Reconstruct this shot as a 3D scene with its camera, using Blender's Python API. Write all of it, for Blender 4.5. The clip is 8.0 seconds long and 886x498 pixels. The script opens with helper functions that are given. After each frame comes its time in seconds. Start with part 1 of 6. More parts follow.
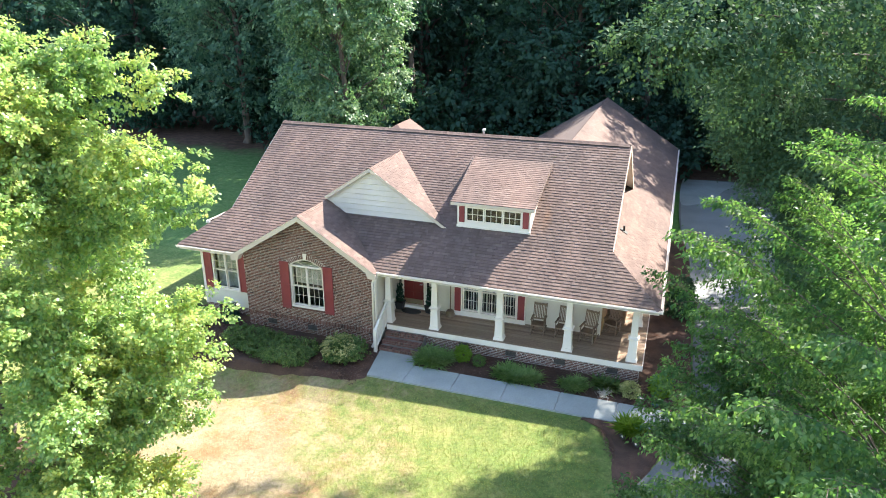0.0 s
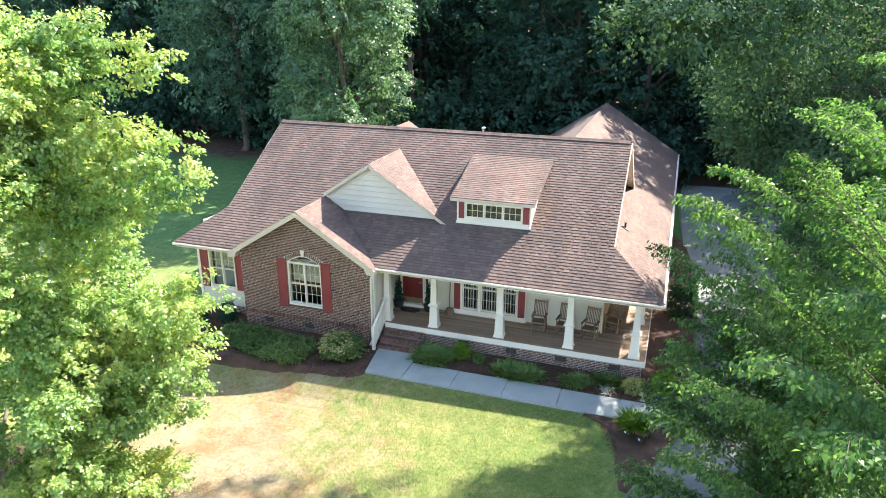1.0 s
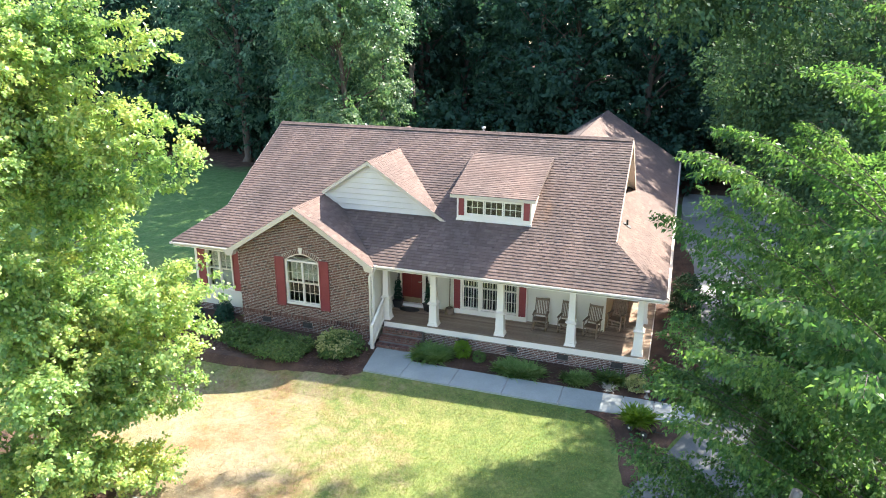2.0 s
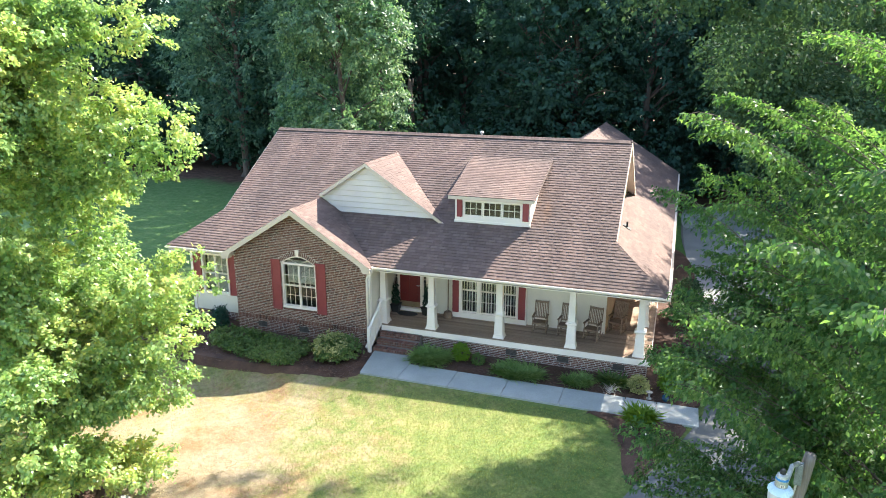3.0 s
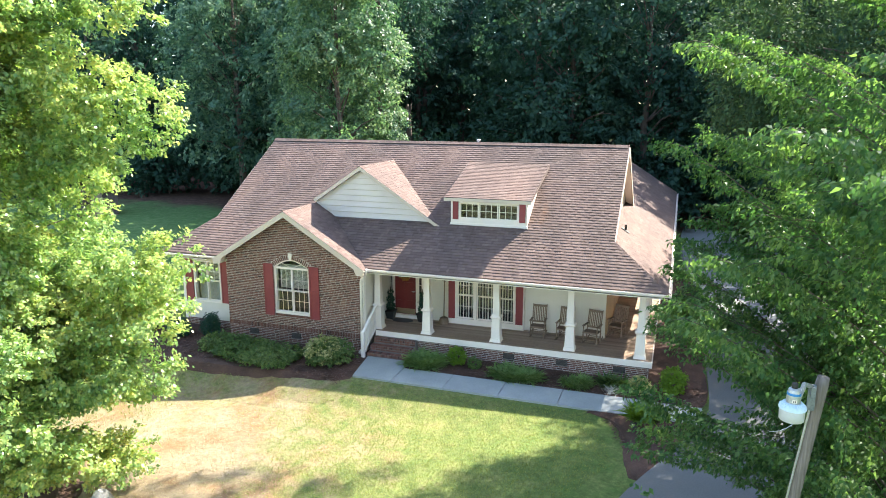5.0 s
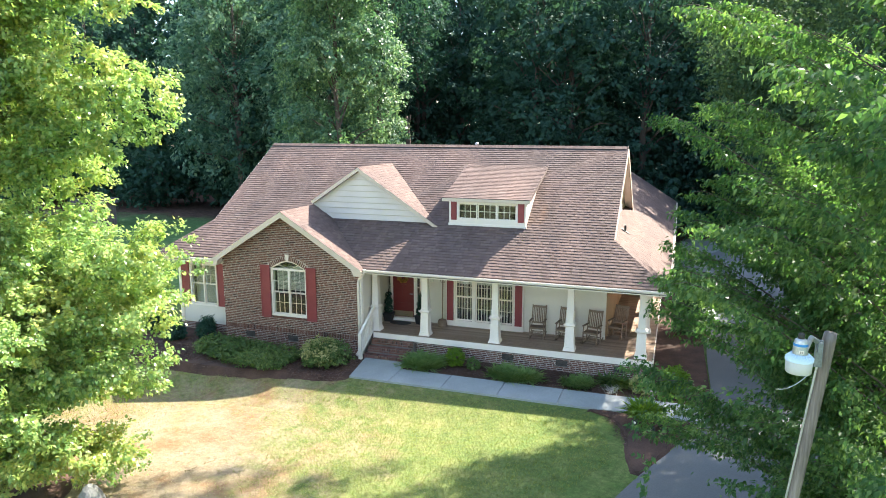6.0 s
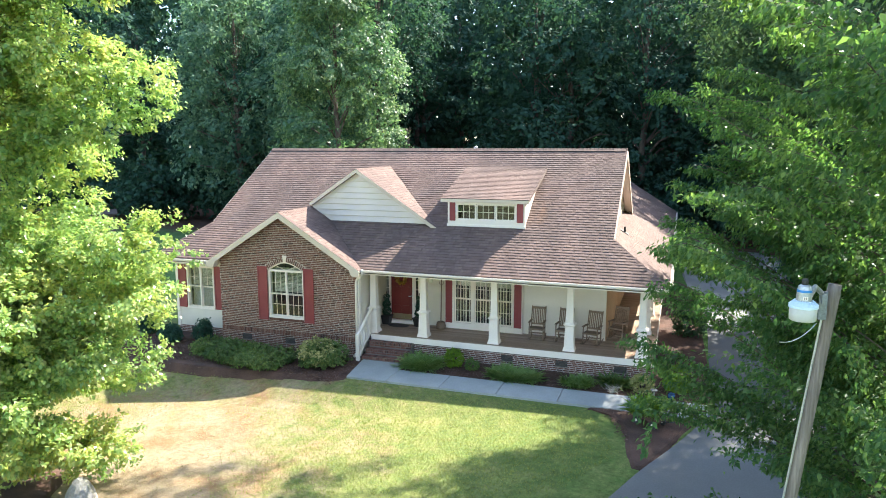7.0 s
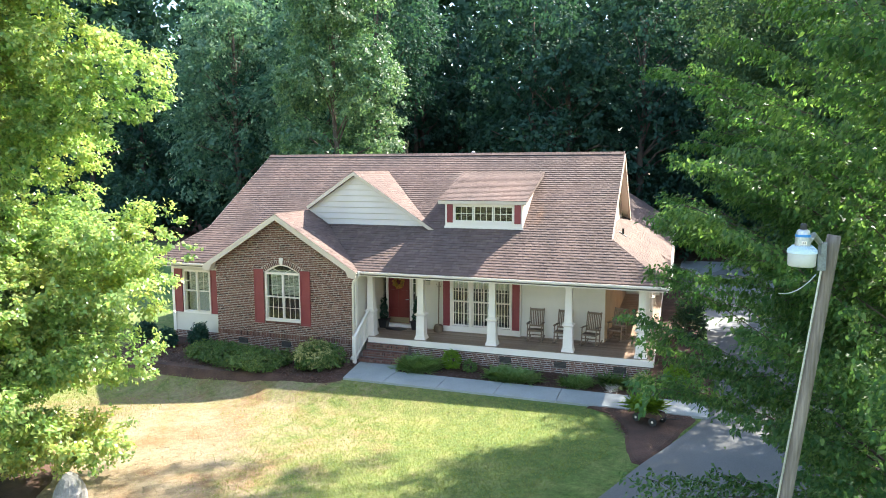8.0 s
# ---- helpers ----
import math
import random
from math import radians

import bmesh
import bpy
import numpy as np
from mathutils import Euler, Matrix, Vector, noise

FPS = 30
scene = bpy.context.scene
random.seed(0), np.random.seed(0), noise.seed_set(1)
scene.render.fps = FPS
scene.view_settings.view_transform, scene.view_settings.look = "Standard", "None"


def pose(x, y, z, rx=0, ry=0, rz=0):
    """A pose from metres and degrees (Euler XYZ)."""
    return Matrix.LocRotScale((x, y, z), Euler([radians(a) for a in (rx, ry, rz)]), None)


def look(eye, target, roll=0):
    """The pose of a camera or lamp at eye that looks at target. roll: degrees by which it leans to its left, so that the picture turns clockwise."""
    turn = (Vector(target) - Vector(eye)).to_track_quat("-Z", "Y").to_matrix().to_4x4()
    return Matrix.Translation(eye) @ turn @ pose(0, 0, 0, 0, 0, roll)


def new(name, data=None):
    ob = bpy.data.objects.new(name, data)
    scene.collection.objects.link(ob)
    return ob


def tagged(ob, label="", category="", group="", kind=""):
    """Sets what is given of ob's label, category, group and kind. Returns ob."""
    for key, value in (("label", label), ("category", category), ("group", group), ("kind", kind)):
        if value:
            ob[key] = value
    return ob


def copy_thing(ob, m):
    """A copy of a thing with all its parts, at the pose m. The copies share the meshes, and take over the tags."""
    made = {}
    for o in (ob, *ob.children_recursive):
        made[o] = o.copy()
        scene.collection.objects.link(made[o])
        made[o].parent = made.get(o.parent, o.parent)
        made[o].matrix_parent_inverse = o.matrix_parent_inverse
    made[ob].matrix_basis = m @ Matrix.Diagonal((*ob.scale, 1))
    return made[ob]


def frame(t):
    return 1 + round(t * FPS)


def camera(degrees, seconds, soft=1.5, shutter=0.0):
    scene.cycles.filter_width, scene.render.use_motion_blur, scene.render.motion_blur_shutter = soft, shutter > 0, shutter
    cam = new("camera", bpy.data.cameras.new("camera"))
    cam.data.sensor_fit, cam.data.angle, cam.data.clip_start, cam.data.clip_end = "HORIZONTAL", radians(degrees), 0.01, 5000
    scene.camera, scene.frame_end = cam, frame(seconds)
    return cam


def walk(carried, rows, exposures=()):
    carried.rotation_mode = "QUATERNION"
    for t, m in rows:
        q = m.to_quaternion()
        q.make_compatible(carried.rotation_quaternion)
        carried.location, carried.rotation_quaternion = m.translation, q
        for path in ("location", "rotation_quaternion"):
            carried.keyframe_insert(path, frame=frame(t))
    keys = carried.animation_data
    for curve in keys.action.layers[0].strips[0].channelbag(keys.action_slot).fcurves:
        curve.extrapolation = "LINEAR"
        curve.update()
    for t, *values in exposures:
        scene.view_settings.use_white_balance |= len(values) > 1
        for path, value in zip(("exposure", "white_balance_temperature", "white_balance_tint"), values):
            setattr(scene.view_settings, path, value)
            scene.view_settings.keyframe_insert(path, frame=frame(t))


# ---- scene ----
cam = camera(66.2, 8.0, 0.95)
PATH = [
    (0, (8.572, -22.855, 13.402), (7.959, -21.088, 12.696), 0.1),
    (0.5, (8.579, -22.861, 13.003), (7.963, -21.085, 12.319), 0.1),
    (1, (8.541, -22.842, 12.573), (7.926, -21.058, 11.911), 0.2),
    (1.5, (8.586, -22.811, 12.078), (7.964, -21.019, 11.443), 0.2),
    (3, (8.64, -22.749, 10.693), (8.009, -20.929, 10.158), 0.1),
    (3.5, (8.677, -22.713, 10.277), (8.041, -20.885, 9.774), 0.1),
    (4, (8.71, -22.675, 9.899), (8.072, -20.84, 9.425), 0.1),
    (4.5, (8.745, -22.652, 9.513), (8.105, -20.809, 9.069), 0.1),
    (6, (8.81, -22.539, 8.375), (8.165, -20.679, 8.019), -0.0),
    (6.5, (8.828, -22.501, 8.0), (8.181, -20.637, 7.673), -0.0),
    (7, (8.857, -22.479, 7.622), (8.208, -20.61, 7.326), -0.0),
    (7.5, (8.879, -22.472, 7.256), (8.23, -20.599, 6.992), -0.1),
    (8, (8.918, -22.433, 6.897), (8.268, -20.556, 6.663), -0.1),
]
walk(cam, [(t, look(eye, target, roll)) for t, eye, target, roll in PATH])

# ---- light ----
SUN_TO = Vector((0.565, 0.885, 1.0)).normalized()
world = bpy.data.worlds.new("sky")
scene.world = world
world.use_nodes = True
wn = world.node_tree.nodes
sky = wn.new("ShaderNodeTexSky")
sky.sky_type, sky.sun_disc = "NISHITA", False
sky.sun_elevation, sky.sun_rotation = math.asin(SUN_TO.z), math.atan2(SUN_TO.x, SUN_TO.y)
world.node_tree.links.new(sky.outputs[0], wn["Background"].inputs[0])
wn["Background"].inputs[1].default_value = 0.15
sun_data = bpy.data.lights.new("sun", "SUN")
sun_data.energy, sun_data.angle, sun_data.color = 5.0, radians(0.6), (1.0, 0.945, 0.85)
sun = new("sun", sun_data)
sun.matrix_world = look(SUN_TO * 60, (0, 0, 0))
scene.view_settings.exposure = 2.1

# ---- mesh helpers ----
class Mb:
    """Collects corners and faces of one mesh."""

    def __init__(self):
        self.v, self.f, self.smooth = [], [], False

    def add(self, pts, faces):
        n = len(self.v)
        self.v += [tuple(p) for p in pts]
        self.f += [tuple(i + n for i in f) for f in faces]
        return self

    def box(self, x0, x1, y0, y1, z0, z1):
        p = [(x, y, z) for z in (z0, z1) for y in (y0, y1) for x in (x0, x1)]
        return self.add(p, [(0, 2, 3, 1), (4, 5, 7, 6), (0, 1, 5, 4), (2, 6, 7, 3), (0, 4, 6, 2), (1, 3, 7, 5)])

    def prism(self, poly, off):
        """A flat polygon drawn out by the vector off."""
        n, off = len(poly), Vector(off)
        a = [Vector(p) for p in poly]
        faces = [tuple(range(n - 1, -1, -1)), tuple(range(n, 2 * n))]
        faces += [(i, (i + 1) % n, (i + 1) % n + n, i + n) for i in range(n)]
        return self.add(a + [p + off for p in a], faces)

    def beam(self, a, b, w, h, up=(0, 0, 1)):
        """A bar of width w and height h from a to b."""
        a, b = Vector(a), Vector(b)
        d = (b - a).normalized()
        s = d.cross(Vector(up)).normalized()
        u = s.cross(d)
        q = [a + s * i * w / 2 + u * j * h / 2 for i, j in ((-1, -1), (1, -1), (1, 1), (-1, 1))]
        return self.prism(q, b - a)

    def frustum(self, x, y, z0, z1, w0, w1):
        p = [(x + i * w / 2, y + j * w / 2, z) for z, w in ((z0, w0), (z1, w1)) for i, j in ((-1, -1), (1, -1), (1, 1), (-1, 1))]
        return self.add(p, [(3, 2, 1, 0), (4, 5, 6, 7), (0, 1, 5, 4), (1, 2, 6, 5), (2, 3, 7, 6), (3, 0, 4, 7)])

    def tube(self, pts, radii, n=8, caps=True):
        """A round bar along pts."""
        pts = [Vector(p) for p in pts]
        rings = []
        for i, p in enumerate(pts):
            d = (pts[min(i + 1, len(pts) - 1)] - pts[max(i - 1, 0)]).normalized()
            s = d.cross(Vector((0, 0, 1)) if abs(d.z) < 0.9 else Vector((0, 1, 0))).normalized()
            u = s.cross(d)
            r = radii[i] if hasattr(radii, "__len__") else radii
            rings.append([p + (s * math.cos(k * 2 * math.pi / n) + u * math.sin(k * 2 * math.pi / n)) * r for k in range(n)])
        faces = [(i * n + k, i * n + (k + 1) % n, (i + 1) * n + (k + 1) % n, (i + 1) * n + k) for i in range(len(pts) - 1) for k in range(n)]
        if caps:
            faces += [tuple(range(n - 1, -1, -1)), tuple(range((len(pts) - 1) * n, len(pts) * n))]
        return self.add([p for r in rings for p in r], faces)

    def lathe(self, x, y, prof, n=20):
        """A turned form from (radius, height) pairs."""
        pts = [(x + r * math.cos(k * 2 * math.pi / n), y + r * math.sin(k * 2 * math.pi / n), z) for r, z in prof for k in range(n)]
        faces = [(i * n + k, i * n + (k + 1) % n, (i + 1) * n + (k + 1) % n, (i + 1) * n + k) for i in range(len(prof) - 1) for k in range(n)]
        faces += [tuple(range(n - 1, -1, -1)), tuple(range((len(prof) - 1) * n, len(prof) * n))]
        return self.add(pts, faces)

    def mesh(self, name, mat):
        me = bpy.data.meshes.new(name)
        me.from_pydata(self.v, [], self.f)
        if self.smooth:
            me.shade_smooth()
        me.materials.append(mat)
        return me


def part(name, mb, mat, parent=None, label=""):
    me = mb.mesh(name, mat) if isinstance(mb, Mb) else mb
    ob = new(name, me)
    ob.parent = parent
    if label:
        tagged(ob, label)
    return ob


def thing(name, label, category, at=(0, 0, 0), turn=0.0, group="", kind=""):
    ob = new(name)
    ob.matrix_basis = pose(*at, 0, 0, turn)
    return tagged(ob, label, category, group, kind)


def struct(name, mb, mat, label, category):
    return tagged(part(name, mb, mat), label, category, kind="structure")


# ---- materials ----
def mat_new(name, rough=0.7, metal=0.0, spec=0.4):
    m = bpy.data.materials.new(name)
    m.use_nodes = True
    b = m.node_tree.nodes["Principled BSDF"]
    b.inputs["Roughness"].default_value, b.inputs["Metallic"].default_value = rough, metal
    b.inputs["Specular IOR Level"].default_value = spec
    return m, m.node_tree.nodes, m.node_tree.links, b


def ramp(n, stops):
    r = n.new("ShaderNodeValToRGB")
    e = r.color_ramp.elements
    while len(e) < len(stops):
        e.new(0.5)
    for k, (p, c) in zip(e, stops):
        k.position, k.color = p, (*c, 1)
    return r


def noise_tex(n, l, scale, detail=4.0, coords="Object", stretch=None, rough=0.55):
    tc = n.new("ShaderNodeTexCoord")
    t = n.new("ShaderNodeTexNoise")
    t.inputs["Scale"].default_value, t.inputs["Detail"].default_value, t.inputs["Roughness"].default_value = scale, detail, rough
    if stretch:
        mp = n.new("ShaderNodeMapping")
        mp.inputs["Scale"].default_value = stretch
        l.new(tc.outputs[coords], mp.inputs[0])
        l.new(mp.outputs[0], t.inputs["Vector"])
    else:
        l.new(tc.outputs[coords], t.inputs["Vector"])
    return t


def mixed(n, l, mode, fac, a, b):
    m = n.new("ShaderNodeMix")
    m.data_type, m.blend_type = "RGBA", mode
    for sock, v in ((m.inputs[0], fac), (m.inputs[6], a), (m.inputs[7], b)):
        if isinstance(v, (int, float)):
            sock.default_value = v
        elif isinstance(v, tuple):
            sock.default_value = (*v, 1)
        else:
            l.new(v, sock)
    return m.outputs[2]


def bump(n, l, b, height, strength=0.3, dist=0.01):
    k = n.new("ShaderNodeBump")
    k.inputs["Strength"].default_value, k.inputs["Distance"].default_value = strength, dist
    l.new(height, k.inputs["Height"])
    l.new(k.outputs[0], b.inputs["Normal"])


def piece_random(n, l):
    """A number for each piece, be it an object of its own or an island of a joined mesh."""
    oi, g, ad, fr = n.new("ShaderNodeObjectInfo"), n.new("ShaderNodeNewGeometry"), n.new("ShaderNodeMath"), n.new("ShaderNodeMath")
    ad.operation, fr.operation = "ADD", "FRACT"
    l.new(oi.outputs["Random"], ad.inputs[0])
    l.new(g.outputs["Random Per Island"], ad.inputs[1])
    l.new(ad.outputs[0], fr.inputs[0])
    return fr.outputs[0]


def surface(name, c1, c2, scale=3.0, fine=60.0, rough=0.7, bumpy=0.2, metal=0.0, spec=0.4, stretch=None, spread=(0.3, 0.7), dist=0.005, grain=(0.72, 1.15)):
    """A colour that wanders between two tones at one scale and is grained at a finer one."""
    m, n, l, b = mat_new(name, rough, metal, spec)
    t1, t2 = noise_tex(n, l, scale, 5, stretch=stretch), noise_tex(n, l, fine, 3, stretch=stretch)
    r = ramp(n, [(spread[0], c1), (spread[1], c2)])
    l.new(t1.outputs[0], r.inputs[0])
    g = ramp(n, [(0.25, (grain[0],) * 3), (0.75, (grain[1],) * 3)])
    l.new(t2.outputs[0], g.inputs[0])
    l.new(mixed(n, l, "MULTIPLY", 1.0, r.outputs[0], g.outputs[0]), b.inputs["Base Color"])
    bump(n, l, b, t2.outputs[0], bumpy, dist)
    return m


def pieces(name, stops, fine=40.0, rough=0.85, bumpy=0.4, stain=None, spec=0.3, dist=0.004):
    """Pieces that differ one from another, grained, with soft stains across them."""
    m, n, l, b = mat_new(name, rough, 0, spec)
    r = ramp(n, stops)
    l.new(piece_random(n, l), r.inputs[0])
    t2 = noise_tex(n, l, fine, 4)
    g = ramp(n, [(0.25, (0.75, 0.75, 0.75)), (0.75, (1.2, 1.2, 1.2))])
    l.new(t2.outputs[0], g.inputs[0])
    c = mixed(n, l, "MULTIPLY", 1.0, r.outputs[0], g.outputs[0])
    if stain:
        t3 = noise_tex(n, l, stain[0], 4)
        s = ramp(n, [(0.4, (1, 1, 1)), (0.75, stain[1])])
        l.new(t3.outputs[0], s.inputs[0])
        c = mixed(n, l, "MULTIPLY", 0.8, c, s.outputs[0])
    l.new(c, b.inputs["Base Color"])
    bump(n, l, b, t2.outputs[0], bumpy, dist)
    return m


def foliage(name, stops, thin=0.45, tscale=0.35, tint=(1.1, 1.2, 0.45), rough=0.5, spec=0.2):
    """Leaves that let part of the light through; every leaf its own tone, drifting over the crown."""
    m, n, l, b = mat_new(name, rough, 0, spec)
    r = ramp(n, stops)
    t = noise_tex(n, l, tscale, 3)
    ad = n.new("ShaderNodeMath")
    ad.operation = "MULTIPLY_ADD"
    ad.inputs[1].default_value = 0.55
    l.new(piece_random(n, l), ad.inputs[0])
    sc = n.new("ShaderNodeMath")
    sc.operation = "MULTIPLY_ADD"
    sc.inputs[1].default_value, sc.inputs[2].default_value = 1.2, -0.35
    l.new(t.outputs[0], sc.inputs[0])
    l.new(sc.outputs[0], ad.inputs[2])
    l.new(ad.outputs[0], r.inputs[0])
    l.new(r.outputs[0], b.inputs["Base Color"])
    tr = n.new("ShaderNodeBsdfTranslucent")
    l.new(mixed(n, l, "MULTIPLY", 1.0, r.outputs[0], tint), tr.inputs[0])
    mx = n.new("ShaderNodeMixShader")
    mx.inputs[0].default_value = thin
    l.new(b.outputs[0], mx.inputs[1])
    l.new(tr.outputs[0], mx.inputs[2])
    l.new(mx.outputs[0], n["Material Output"].inputs[0])
    return m


def roof_shingle():
    """Weathered tabs: every piece its own tone, pale and dark streaks down the slope, a rusty run beside the dormer."""
    m, n, l, b = mat_new("shingle", 0.9, 0, 0.3)
    r = ramp(n, [(0.0, (0.132, 0.089, 0.075)), (0.4, (0.15, 0.103, 0.087)), (0.75, (0.16, 0.11, 0.093)), (1.0, (0.181, 0.128, 0.108))])
    l.new(piece_random(n, l), r.inputs[0])
    geo = n.new("ShaderNodeNewGeometry")
    def field(scale, detail, stretch=(1, 1, 1)):
        mp, t = n.new("ShaderNodeMapping"), n.new("ShaderNodeTexNoise")
        mp.inputs["Scale"].default_value = stretch
        t.inputs["Scale"].default_value, t.inputs["Detail"].default_value = scale, detail
        l.new(geo.outputs["Position"], mp.inputs[0])
        l.new(mp.outputs[0], t.inputs["Vector"])
        return t.outputs[0]
    fine = field(90, 4)
    c = r.outputs[0]
    for tex, stops in ((fine, [(0.25, (0.75, 0.75, 0.75)), (0.75, (1.2, 1.2, 1.2))]),
                       (field(0.5, 4), [(0.35, (1.08, 1.06, 1.05)), (0.7, (0.82, 0.86, 0.88))]),
                       (field(1.6, 3, (1.0, 0.16, 0.16)), [(0.3, (0.86, 0.86, 0.87)), (0.7, (1.12, 1.1, 1.08))])):
        k = ramp(n, stops)
        l.new(tex, k.inputs[0])
        c = mixed(n, l, "MULTIPLY", 1.0, c, k.outputs[0])
    mp, d = n.new("ShaderNodeMapping"), n.new("ShaderNodeVectorMath")
    mp.inputs["Location"].default_value, mp.inputs["Scale"].default_value = (-4.15 * 2.2, -2.3 * 0.75, 0), (2.2, 0.75, 0)
    d.operation = "LENGTH"
    l.new(geo.outputs["Position"], mp.inputs[0])
    l.new(mp.outputs[0], d.inputs[0])
    ad = n.new("ShaderNodeMath")
    ad.operation = "ADD"
    l.new(d.outputs["Value"], ad.inputs[0])
    l.new(field(2.5, 4), ad.inputs[1])
    rust = ramp(n, [(0.45, (0.7, 0.7, 0.7)), (1.0, (0, 0, 0))])
    l.new(ad.outputs[0], rust.inputs[0])
    c = mixed(n, l, "MIX", rust.outputs[0], c, mixed(n, l, "MULTIPLY", 1.0, c, (1.2, 0.98, 0.75)))
    l.new(c, b.inputs["Base Color"])
    bump(n, l, b, fine, 0.5, 0.004)
    return m


M_shingle = roof_shingle()
M_underlay = surface("roof_underlay", (0.125, 0.09, 0.078), (0.155, 0.113, 0.098), 4, 60, 0.95)
M_brick = pieces("brick", [(0.0, (0.068, 0.038, 0.033)), (0.25, (0.145, 0.064, 0.047)), (0.6, (0.205, 0.093, 0.069)), (0.85, (0.16, 0.077, 0.06)), (1.0, (0.27, 0.15, 0.115))], 30, 0.9, 0.5, (0.9, (0.85, 0.84, 0.82)))
M_mortar = surface("mortar", (0.51, 0.43, 0.375), (0.66, 0.57, 0.5), 3, 80, 0.95, 0.4)
M_white = surface("white_trim", (0.8, 0.7, 0.605), (0.88, 0.78, 0.685), 0.8, 40, 0.45, 0.03, grain=(0.95, 1.04))
M_gable = surface("white_siding", (0.67, 0.58, 0.52), (0.75, 0.66, 0.595), 0.8, 40, 0.5, 0.03, grain=(0.94, 1.04))
M_siding = surface("vinyl_siding", (0.645, 0.565, 0.465), (0.725, 0.645, 0.535), 0.8, 40, 0.5, 0.04, grain=(0.94, 1.04))
M_fascia = surface("tan_fascia", (0.62, 0.5, 0.4), (0.7, 0.575, 0.47), 0.8, 40, 0.5, 0.03, grain=(0.94, 1.04))
# Porch side siding tinted orange: sunlight bounced off the deck, put into the colour.
M_siding_warm = surface("bounce_lit_siding", (0.42, 0.25, 0.12), (0.55, 0.35, 0.18), 0.8, 30, 0.6, 0.1, grain=(0.85, 1.08))
M_brickbase = surface("brick_bed", (0.16, 0.13, 0.11), (0.26, 0.22, 0.19), 3, 60, 0.95, 0.4)
M_red = surface("red_shutter", (0.22, 0.036, 0.04), (0.29, 0.055, 0.058), 1.5, 30, 0.5, 0.1, grain=(0.9, 1.06))
M_door = surface("red_door", (0.135, 0.016, 0.014), (0.18, 0.026, 0.022), 1.2, 20, 0.4, 0.05, grain=(0.92, 1.05))
M_deck = pieces("deck_board", [(0.0, (0.27, 0.18, 0.125)), (0.5, (0.34, 0.24, 0.17)), (1.0, (0.42, 0.31, 0.23))], 18, 0.5, 0.3, (1.2, (0.82, 0.78, 0.74)))
M_concrete = surface("concrete", (0.285, 0.3, 0.282), (0.375, 0.385, 0.36), 0.7, 35, 0.9, 0.25, grain=(0.85, 1.1))
# Dark driveway tone: the tree shade over its front is put into it.
M_drive = surface("driveway_concrete", (0.112, 0.112, 0.104), (0.155, 0.155, 0.145), 0.35, 25, 0.9, 0.25, grain=(0.85, 1.1))
# Same driveway concrete by the garage, paler to carry the open light there.
M_drive_lit = surface("lit_driveway_concrete", (0.19, 0.195, 0.19), (0.25, 0.255, 0.245), 0.5, 25, 0.9, 0.25, grain=(0.85, 1.1))
M_mulch = surface("mulch", (0.05, 0.027, 0.018), (0.125, 0.066, 0.045), 1.4, 28, 0.95, 1.0, dist=0.03)
M_wood = surface("weathered_wood", (0.18, 0.13, 0.095), (0.3, 0.24, 0.19), 3, 40, 0.75, 0.4, stretch=(1, 1, 0.15))
M_chair = surface("chair_wood", (0.15, 0.095, 0.06), (0.27, 0.185, 0.13), 4, 40, 0.6, 0.25)
M_pole = surface("pole_wood", (0.15, 0.12, 0.098), (0.33, 0.275, 0.23), 9, 45, 0.9, 0.8, stretch=(1, 1, 0.07), dist=0.012, grain=(0.6, 1.2))
M_bark = surface("bark", (0.06, 0.045, 0.035), (0.16, 0.125, 0.1), 2.5, 14, 0.95, 0.9, stretch=(1, 1, 0.25), dist=0.03)
M_black = surface("black_iron", (0.02, 0.02, 0.02), (0.04, 0.04, 0.038), 4, 40, 0.5, 0.1)
M_metal = surface("galvanised_metal", (0.45, 0.47, 0.48), (0.6, 0.61, 0.62), 5, 50, 0.45, 0.1, metal=0.8)
M_vent = surface("vent_metal", (0.075, 0.06, 0.052), (0.12, 0.1, 0.088), 6, 40, 0.6, 0.15, metal=0.3)
M_stone = surface("boulder_stone", (0.2, 0.19, 0.175), (0.36, 0.345, 0.32), 3, 25, 0.9, 0.7, dist=0.02)
M_curtain = surface("curtain_cloth", (0.6, 0.55, 0.45), (0.72, 0.68, 0.58), 2, 40, 0.9, 0.1)
M_blind = surface("window_blind", (0.66, 0.62, 0.5), (0.78, 0.74, 0.62), 2, 40, 0.7, 0.05)
M_screen = surface("insect_screen", (0.3, 0.3, 0.29), (0.37, 0.37, 0.355), 2, 60, 0.8, 0.05)
# Near-black walls for window rooms: the lack of light is put into the colour.
M_dark = surface("unlit_room_black", (0.03, 0.03, 0.032), (0.05, 0.048, 0.045), 2, 20, 0.9, 0.1)
# Street tree leaves: sunlight and pale highlights are put into the upper stops.
M_leaf_left = foliage("sunlit_maple_leaves", [(0.0, (0.085, 0.178, 0.064)), (0.35, (0.245, 0.378, 0.128)), (0.7, (0.43, 0.492, 0.17)), (1.0, (0.66, 0.58, 0.195))], 0.54, 0.5, (1.14, 1.22, 0.8), 0.36, 0.65)
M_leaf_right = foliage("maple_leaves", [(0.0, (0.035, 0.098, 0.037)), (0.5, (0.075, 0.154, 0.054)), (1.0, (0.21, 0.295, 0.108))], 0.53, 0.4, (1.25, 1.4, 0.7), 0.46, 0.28)
